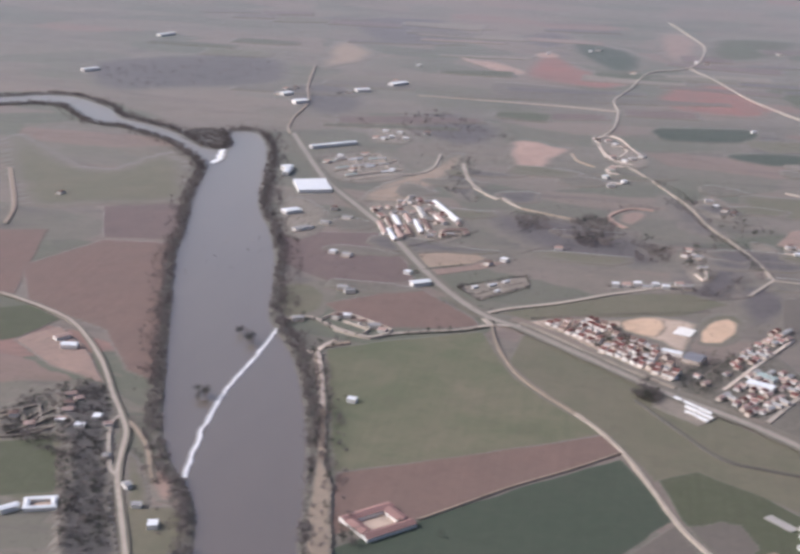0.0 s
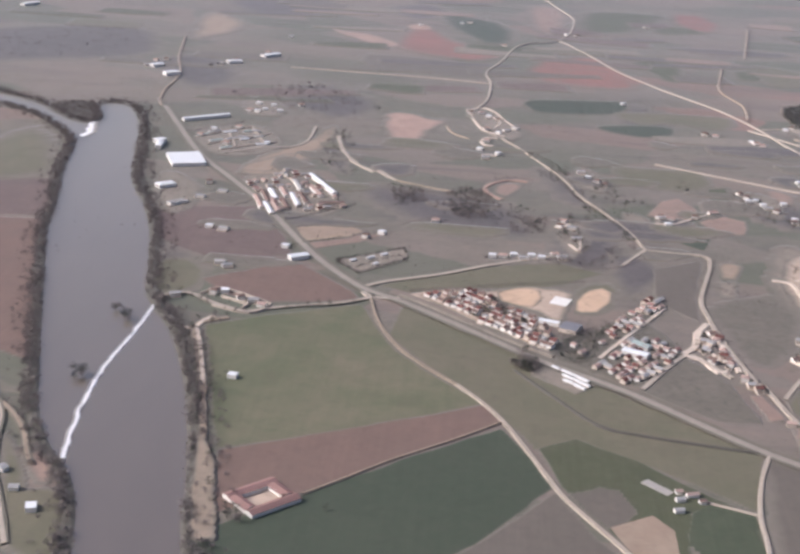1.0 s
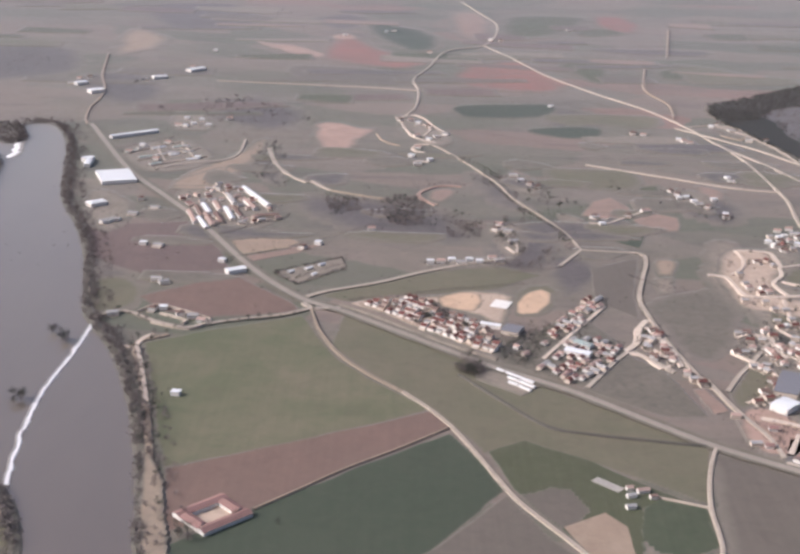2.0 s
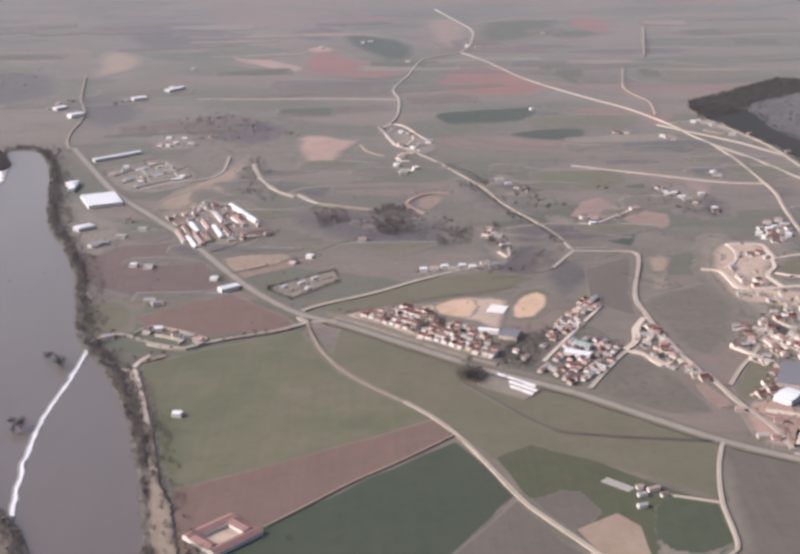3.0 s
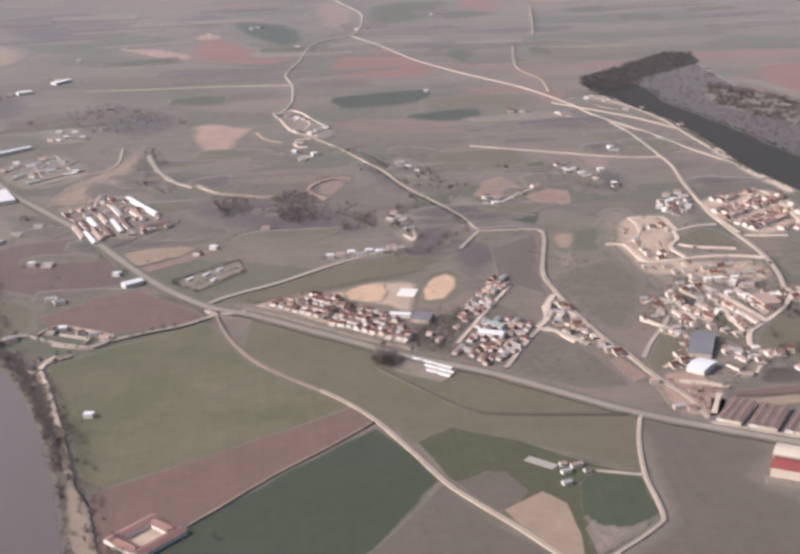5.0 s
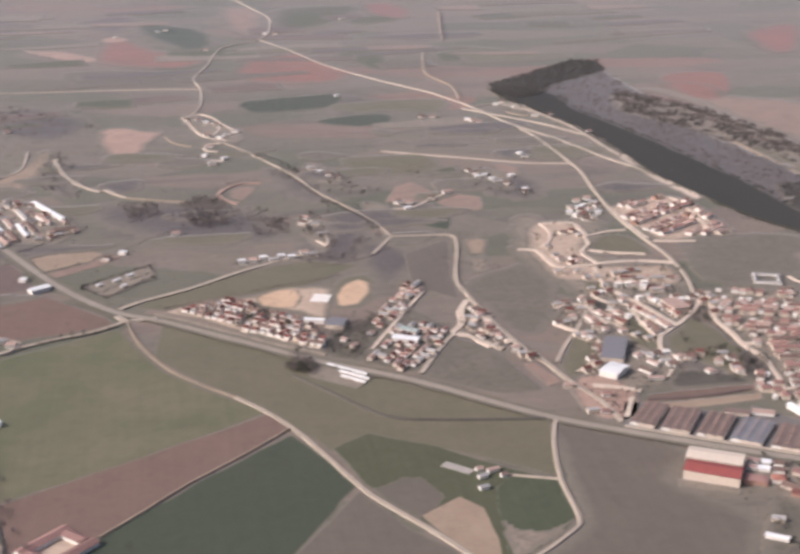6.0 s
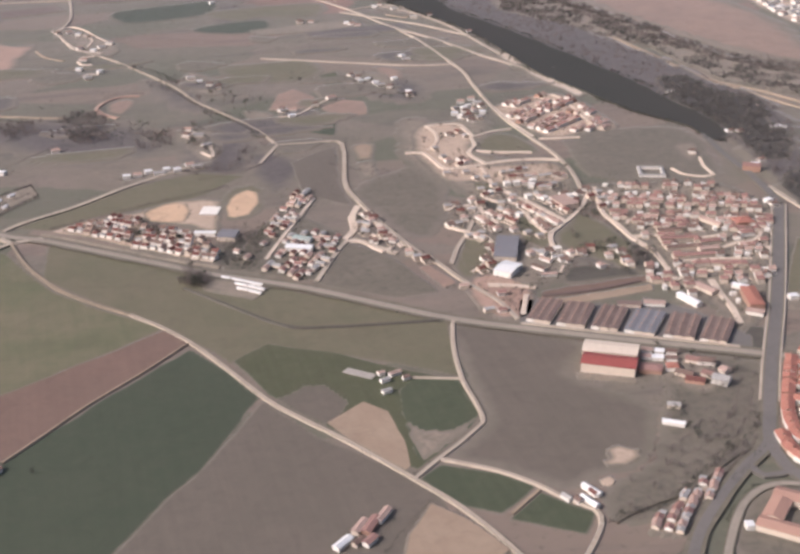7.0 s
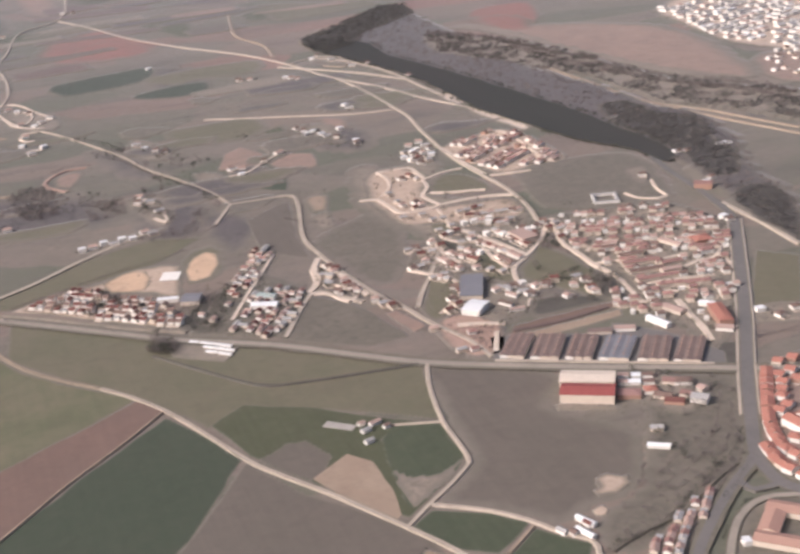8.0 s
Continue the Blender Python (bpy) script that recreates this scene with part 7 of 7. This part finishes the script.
woods("far_wood", scatter([(-387, 2219), (-317, 2289), (-246, 2225), (-210, 2135), (-274, 2056), (-335, 2073)], 10, 5, 11, 0.3), "grey scattered wood near the hamlet", TWIG, "wood", seed=11)
woods("west_wood", scatter([(-470, 1011), (-434, 1027), (-405, 973), (-370, 884), (-355, 836), (-317, 751), (-350, 743), (-410, 874), (-471, 905), (-493, 950)], 6.5, 5, 14, 0.75), "dark evergreens among riverside houses", LEAF, "wood", seed=14)
woods("west_wood", scatter([(-470, 1011), (-434, 1027), (-405, 973), (-370, 884), (-355, 836), (-317, 751), (-350, 743), (-410, 874), (-471, 905), (-493, 950)], 5, 5.5, 12, 0.5), "dense grey riverside wood around houses", TWIG, "wood", seed=12)
woods("meadow_trees", scatter([(67, 1429), (129, 1475), (175, 1508), (181, 1467), (137, 1400), (85, 1382)], 10, 7, 13, 0.5), "loose dark trees in a hollow", TWIG, "wood", seed=13)

# hedges and rough edges
def hedge(pts, h, seed, label="dark uncut hedge along a boundary"):
    woods("hedge", beside(pts, 2.2, 0, 1.0, h, seed, 0.95), label, TWIG, "hedge", 1.0, 12, seed)


for k, pts in enumerate(([(-158, 1360), (-88, 1418)], [(-131, 1324), (-82, 1380)], [(-158, 1357), (-131, 1324)], [(-73, 1281), (15, 1318), (112, 1352)], [(-212, 1202), (-150, 1225), (-118, 1243)], [(-237, 1483), (-171, 1558), (-163, 1573)],
                         [(85, 1380), (120, 1392), (156, 1411), (184, 1443)], [(-80, 1252), (-30, 1211), (16, 1166), (43, 1143)], [(94, 1764), (119, 1669), (150, 1593), (172, 1525)], [(-444, 1868), (-372, 1955)], [(-364, 1761), (-280, 1817)],
                         [(307, 717), (352, 739), (384, 771), (417, 817)], [(299, 728), (324, 738), (354, 762)], [(319, 711), (351, 724), (384, 754), (416, 799)], [(258, 670), (291, 682), (335, 704), (366, 722)], [(220, 1231), (228, 1191), (233, 1134)], [(59, 1161), (89, 1197), (125, 1227)], [(263, 664), (294, 667), (336, 694), (375, 725)], [(449, 1145), (446, 1084), (440, 1031)], [(495, 886), (537, 888)],
                         [(88, 1145), (120, 1180), (154, 1240)], [(230, 1392), (265, 1351)], [(-59, 1547), (-119, 1478), (-141, 1462)], [(10, 1738), (31, 1750), (62, 1742)], [(792, 2056), (813, 1942), (845, 1848)], [(833, 1824), (873, 1695), (936, 1597), (964, 1506)], [(705, 2210), (759, 2152), (788, 2045)], [(821, 1784), (865, 1653), (917, 1567), (944, 1478)], [(777, 2020), (799, 1895), (819, 1806)])):
    hedge(pts, (4.0 if k < 3 else 3.0) if k < 24 else 9.0, 40 + k)

def specks(x0, x1, y0, y1, count, seed):
    r = random.Random(seed)
    out = []
    while len(out) < count:
        x, y = r.uniform(x0, x1), r.uniform(y0, y1)
        if noise.noise(Vector((x, y, 0)) * 0.006) > -0.05 and not near_road(x, y, 3):
            out.append((x, y, r.uniform(1.2, 4.0)))
    return out


woods("pasture_bushes", specks(-350, 620, 1290, 2300, 1800, 77), "scattered low bushes over dry pasture", TWIG, "bushes", 1.0, 14, 77)
woods("pasture_bushes", specks(-420, 700, 1250, 2500, 900, 79), "dark evergreen bushes scattered over pasture", LEAF, "bushes", 1.0, 14, 79)
woods("pasture_bushes", specks(-1000, -420, 1000, 2300, 350, 78), "scattered low bushes across the river", TWIG, "bushes", 1.0, 14, 78)

hedge_seed = 220
for pts, h in (([(94, 1768), (111, 1705), (140, 1618), (168, 1550), (181, 1502)], 3.0), ([(60, 1890), (93, 1839), (109, 1779)], 3.0), ([(-125, 1675), (-85, 1658), (-46, 1644)], 2.6)):
    hedge_seed += 1
    woods("hedge", beside(pts, 2.6, 0, 2.6, h, hedge_seed, 0.9), "dark hedge along a country lane", LEAF, "hedge", 1.0, 14, hedge_seed)
clump_spots = []
clump_rng = random.Random(231)
for x, y in [(77, 1772), (101, 1809), (106, 1785), (93, 1788), (158, 1743), (173, 1701), (197, 1684), (105, 1561), (102, 1499), (92, 1511), (113, 1482), (35, 1584), (72, 1567), (58, 1548), (49, 1604), (-110, 1610), (-100, 1597), (-92, 1652), (-205, 1870), (-218, 1844), (-218, 1802), (-222, 1758), (-207, 1747), (-181, 1717), (-230, 1818), (360, 1653), (390, 1628), (355, 1718), (342, 1707), (134, 1623), (129, 1636), (166, 1617), (271, 1353), (172, 1528), (15, 1555), (4, 1579), (-186, 2110), (-217, 1932), (-231, 1875), (-223, 1903), (-342, 2222), (-322, 2198), (-309, 2234), (-263, 2204), (-251, 2162), (-425, 2145), (-515, 2367), (338, 2076), (63, 1875), (265, 1749)]:
    for k in range(9):
        clump_spots.append((x + clump_rng.gauss(0, 6), y + clump_rng.gauss(0, 10), clump_rng.uniform(3.0, 5.5)))
woods("tree_clumps", clump_spots[::2], "dark clumps of trees on dry pasture", CONIFER, "trees", 1.0, 26, 231)
woods("tree_clumps", clump_spots[1::2], "dark evergreen clumps on dry pasture", LEAF, "trees", 1.0, 22, 232)

for k, (pts, h) in enumerate((([(145, 721), (128, 703), (111, 684), (102, 674)], 1.6), ([(117, 708), (106, 694), (99, 681)], 1.8), ([(143, 749), (160, 766)], 1.4))):
    woods("hedge", beside(pts, 1.8, 0, 1.4, h, 250 + k, 1.1), "dark rank growth along a ditch", LEAF, "hedge", 1.0, 14, 250 + k)
# single trees
for x, y in [(-343, 1166), (-333, 1146), (-337, 1012)]:
    for k in range(5 if y > 800 else 2):
        plant(x + rng.uniform(-7, 7), y + rng.uniform(-7, 7), 0.9)
plant_along([(-239, 1170), (-258, 1155), (-264, 1140), (-247, 1081), (-230, 1017), (-215, 950), (-204, 898), (-193, 843), (-180, 783)], 9, 5, 2.5, 0.8)
plant_along([(-239, 1170), (-258, 1155), (-264, 1140), (-247, 1081), (-230, 1017), (-215, 950), (-204, 898), (-193, 843), (-180, 783)], 11, -5, 2.5, 0.7)
plant_along([(-109, 1254), (-140, 1231), (-179, 1215), (-207, 1201), (-225, 1189), (-253, 1200), (-272, 1213), (-285, 1224), (-301, 1226), (-319, 1204)], 10, 4, 2, 0.6)
plant_in([(30, 1116), (40, 1134), (58, 1121), (59, 1088), (37, 1089)], 14, 0.9)
plant_in([(-36, 1288), (-9, 1294), (35, 1248), (59, 1215), (63, 1159), (5, 1211), (-39, 1256)], 75, 0.55, "village_tree")
plant_in([(63, 1159), (94, 1195), (131, 1231), (113, 1170), (93, 1123)], 38, 0.6, "village_tree")
# small dark trees, added partly in place of the shadows beside houses
plant_in([(344, 1466), (382, 1487), (440, 1522), (445, 1457), (399, 1386), (448, 1332), (475, 1304), (461, 1227), (431, 1176), (394, 1142), (352, 1225), (333, 1280), (322, 1373)], 65, 0.5, "village_tree")
plant_in([(318, 1229), (351, 1222), (391, 1136), (372, 1088), (373, 1045), (359, 1025), (325, 1009), (295, 967), (282, 1009), (279, 1036), (307, 1071), (312, 1123), (299, 1176)], 50, 0.5, "village_tree")
plant_in([(482, 1241), (503, 1241), (599, 1218), (621, 1153), (619, 1109), (562, 1032), (512, 938), (486, 905), (451, 880), (453, 930), (442, 998), (464, 1077), (457, 1160)], 45, 0.45, "village_tree")
plant_in([(404, 1128), (450, 1070), (426, 1015), (370, 1034)], 20, 0.8, "village_tree")
plant_in([(383, 865), (429, 845), (445, 831), (401, 754), (375, 719), (327, 679), (257, 658), (244, 668), (260, 706), (296, 723), (339, 787)], 45, 0.6)
plant_in([(94, 1585), (128, 1586), (113, 1467), (80, 1508)], 12, 0.9)
plant_in([(330, 1769), (425, 1699), (388, 1584), (304, 1670)], 14, 0.9)
plant_in([(-75, 822), (-182, 833), (-183, 847)], 3, 0.8)
plant_in([(-170, 818), (-160, 828), (-149, 798), (-164, 795)], 8, 0.8)
plant_in([(217, 1241), (232, 1240), (235, 1126), (223, 1126), (200, 1172)], 8, 0.6, "village_tree")
plant_in([(95, 1782), (164, 1769), (184, 1614), (137, 1647)], 14, 0.8)
plant_in([(360, 898), (434, 852), (397, 800), (362, 805)], 14, 0.6)

plant_in([(453, 1092), (457, 1038), (435, 1023), (436, 1049)], 22, 0.7, "village_tree")
plant_in([(435, 1190), (455, 1191), (449, 1151), (439, 1151), (425, 1163)], 16, 0.8, "village_tree")
plant_in([(36, 1149), (44, 1155), (56, 1132), (47, 1095), (31, 1109)], 16, 0.9)
for k, (pts, h) in enumerate((([(239, 668), (260, 671), (283, 674), (302, 685), (326, 702), (343, 715)], 3.0), ([(343, 715), (367, 730), (387, 745), (400, 763)], 2.4), ([(340, 687), (365, 708), (381, 720)], 2.6), ([(353, 680), (330, 663), (313, 646)], 2.2))):
    woods("hedge", beside(pts, 2.0, 0, 2.2, h, 200 + k, 1.1), "dark overgrown hedge along a path", LEAF, "hedge", 1.0, 16, 200 + k)
woods("scrub_bushes", scatter([(337, 830), (361, 828), (370, 806), (344, 756), (338, 759), (343, 793), (333, 806)], 6, 2.6, 205, 0.9), "dark bushes beside the sports hall", LEAF, "bushes", 1.0, 16, 205)
woods("scrub_bushes", scatter([(311, 755), (339, 750), (397, 781), (387, 744), (332, 710), (302, 689), (278, 686)], 8, 2.2, 206, 0.6), "brown bushes on the scrubland", TWIG, "bushes", 1.0, 16, 206)

def shrubs(poly, gap, h, seed, keep, label, material=LEAF, near=4.6):
    """Garden shrubs in gaps between houses; also stand in for shadow there."""
    spots = [s for s in scatter(poly, gap, h, seed, keep) if all(abs(s[0] - p[0]) + abs(s[1] - p[1]) > near for p in PLACED)]
    woods("garden_shrubs", spots, label, material, "shrubs", 1.0, 14, seed)


shrubs([(82, 1212), (112, 1241), (137, 1239), (105, 1122), (77, 1128), (70, 1169)], 5, 4, 84, 0.75, "dark shrubs between the estate and workshops")
shrubs([(365, 1288), (413, 1335), (470, 1314), (459, 1256), (452, 1206), (420, 1158), (388, 1130), (381, 1174), (350, 1173), (342, 1214)], 5, 3.2, 81, 0.7, "dark shrubs in old village gardens")
shrubs([(318, 1229), (351, 1222), (391, 1136), (372, 1088), (373, 1045), (359, 1025), (325, 1009), (295, 967), (282, 1009), (279, 1036), (307, 1071), (312, 1123), (299, 1176)], 5, 3.2, 82, 0.7, "dark shrubs between old village houses")
shrubs([(482, 1241), (503, 1241), (599, 1218), (621, 1153), (619, 1109), (562, 1032), (512, 938), (486, 905), (451, 880), (453, 930), (442, 998), (464, 1077), (457, 1160)], 5, 3.2, 83, 0.8, "dark shrubs in estate gardens")
shrubs([(-64, 1273), (-34, 1291), (-9, 1295), (35, 1250), (60, 1222), (65, 1158), (46, 1169), (5, 1206)], 4.5, 2.8, 84, 0.8, "dark shrubs between white houses")
shrubs([(102, 1111), (133, 1193), (177, 1315), (195, 1301), (162, 1212), (197, 1191), (196, 1170), (148, 1083)], 4.5, 3.2, 85, 0.8, "dark shrubs between workshops")
shrubs([(468, 1541), (509, 1567), (557, 1589), (585, 1555), (589, 1424), (549, 1417), (493, 1408), (479, 1451)], 5, 2.6, 86, 0.6, "dark shrubs on the upper estate")
shrubs([(383, 865), (429, 845), (445, 831), (401, 754), (375, 719), (327, 679), (257, 658), (244, 668), (260, 706), (296, 723), (339, 787)], 7, 2.2, 87, 0.45, "low bare bushes on scrubland", TWIG)

lonely_rng = random.Random(91)
yard_spots = []
for x, y in LONELY:
    for k in range(5):
        a, d = lonely_rng.uniform(0, 6.283), lonely_rng.uniform(6, 16)
        yard_spots.append((x + d * math.cos(a), y + d * math.sin(a), lonely_rng.uniform(2.0, 4.5)))
woods("yard_trees", yard_spots[::2], "small bare trees round lonely cottages", TWIG, "trees", 1.0, 18, 92)
woods("yard_trees", yard_spots[1::3], "dark evergreen bushes round lonely cottages", LEAF, "trees", 1.0, 18, 93)
for k, pts in enumerate(([(505, 906), (541, 893)], [(499, 895), (532, 881)], [(488, 879), (526, 871)])):
    hedge(pts, 2.0, 95 + k, "dark low hedge beside a gravel lot")

for k, (line, off, h, keep) in enumerate((([(143, 749), (165, 768), (184, 783), (210, 807), (213, 836), (215, 874), (225, 926), (239, 972)], 4.0, 1.6, 0.6), ([(143, 749), (165, 768), (184, 783), (210, 807), (213, 836), (215, 874), (225, 926), (239, 972)], -4.0, 1.4, 0.4), ([(-15, 1059), (8, 1026), (27, 991), (42, 954), (59, 907), (71, 876), (86, 849), (109, 811), (125, 781), (142, 748), (160, 711), (171, 680), (178, 655), (188, 616)], -3.6, 1.1, 0.35), ([(-513, 2024), (-463, 1905), (-397, 1754), (-329, 1640), (-270, 1540), (-204, 1407), (-165, 1338), (-120, 1278), (-80, 1251), (-37, 1213), (13, 1168), (60, 1125), (104, 1094), (143, 1064), (193, 1016), (239, 974), (297, 935), (366, 893), (435, 854), (455, 841), (492, 823)], 7.5, 1.8, 0.45), ([(-513, 2024), (-463, 1905), (-397, 1754), (-329, 1640), (-270, 1540), (-204, 1407), (-165, 1338), (-120, 1278), (-80, 1251), (-37, 1213), (13, 1168), (60, 1125), (104, 1094), (143, 1064), (193, 1016), (239, 974), (297, 935), (366, 893), (435, 854), (455, 841), (492, 823)], -7.5, 1.6, 0.45), ([(187, 1476), (224, 1473), (255, 1470), (256, 1435), (232, 1326), (232, 1271), (239, 1199), (249, 1139), (259, 1090), (258, 1113), (267, 1068), (275, 1035), (287, 997), (291, 958)], 4.0, 2.2, 0.6), ([(187, 1476), (224, 1473), (255, 1470), (256, 1435), (232, 1326), (232, 1271), (239, 1199), (249, 1139), (259, 1090), (258, 1113), (267, 1068), (275, 1035), (287, 997), (291, 958)], -4.0, 2.0, 0.45), ([(-118, 1286), (-96, 1306), (-45, 1338), (8, 1381), (75, 1425)], 5.0, 2.0, 0.5), ([(-109, 1254), (-140, 1231), (-179, 1215), (-207, 1201), (-225, 1189), (-253, 1200), (-272, 1213), (-285, 1224), (-301, 1226), (-319, 1204)], -4.0, 2.0, 0.6), ([(-42, 2153), (-11, 2019), (39, 1926), (101, 1768), (121, 1686), (156, 1597), (178, 1528), (187, 1476)], 4.0, 2.4, 0.6), ([(390, 729), (376, 715), (360, 704), (325, 674), (296, 645), (277, 620), (262, 594)], -7.0, 2.2, 0.6), ([(380, 720), (369, 721), (338, 704), (304, 684), (271, 675), (247, 665)], 3.0, 2.0, 0.8), ([(473, 2000), (483, 1925), (489, 1799), (491, 1720), (480, 1630), (471, 1513), (473, 1437), (478, 1359), (474, 1295), (462, 1236)], 4.5, 2.0, 0.4))):
    woods("verge_scrub", beside(line, 3.0, off, 0.8, h, 110 + k, keep), "low dark scrub along a road verge", TWIG if k % 2 else LEAF, "scrub", 1.0, 12, 110 + k)

for k, pts in enumerate(([(-158, 1360), (-88, 1418)], [(-131, 1324), (-82, 1380)], [(-158, 1357), (-131, 1324)], [(-135, 1341), (-115, 1367), (-88, 1393)], [(-88, 1418), (-81, 1382)], [(-248, 1470), (-221, 1498), (-171, 1562)], [(-219, 1394), (-163, 1437)])):
    woods("hedge", beside(pts, 2.2, 0, 1.4, 2.6, 140 + k, 0.9), "dark evergreen hedge round garden plots", LEAF, "hedge", 1.0, 14, 140 + k)

shrubs([(74, 1140), (98, 1192), (127, 1233), (177, 1315), (183, 1295), (134, 1200), (101, 1118)], 5, 3.4, 180, 0.8, "dark shrubs on workshop lots")
shrubs([(-315, 1635), (-289, 1712), (-234, 1702), (-171, 1567), (-238, 1487)], 6, 2.6, 88, 0.5, "dark shrubs between works sheds")
shrubs([(-429, 1851), (-371, 1945), (-311, 1891), (-300, 1799), (-370, 1755)], 6, 2.4, 89, 0.45, "dark shrubs between greenhouses")
shrubs([(-430, 1635), (-403, 1661), (-357, 1583), (-355, 1493), (-386, 1490)], 6, 2.6, 90, 0.5, "dark shrubs in a riverside yard")
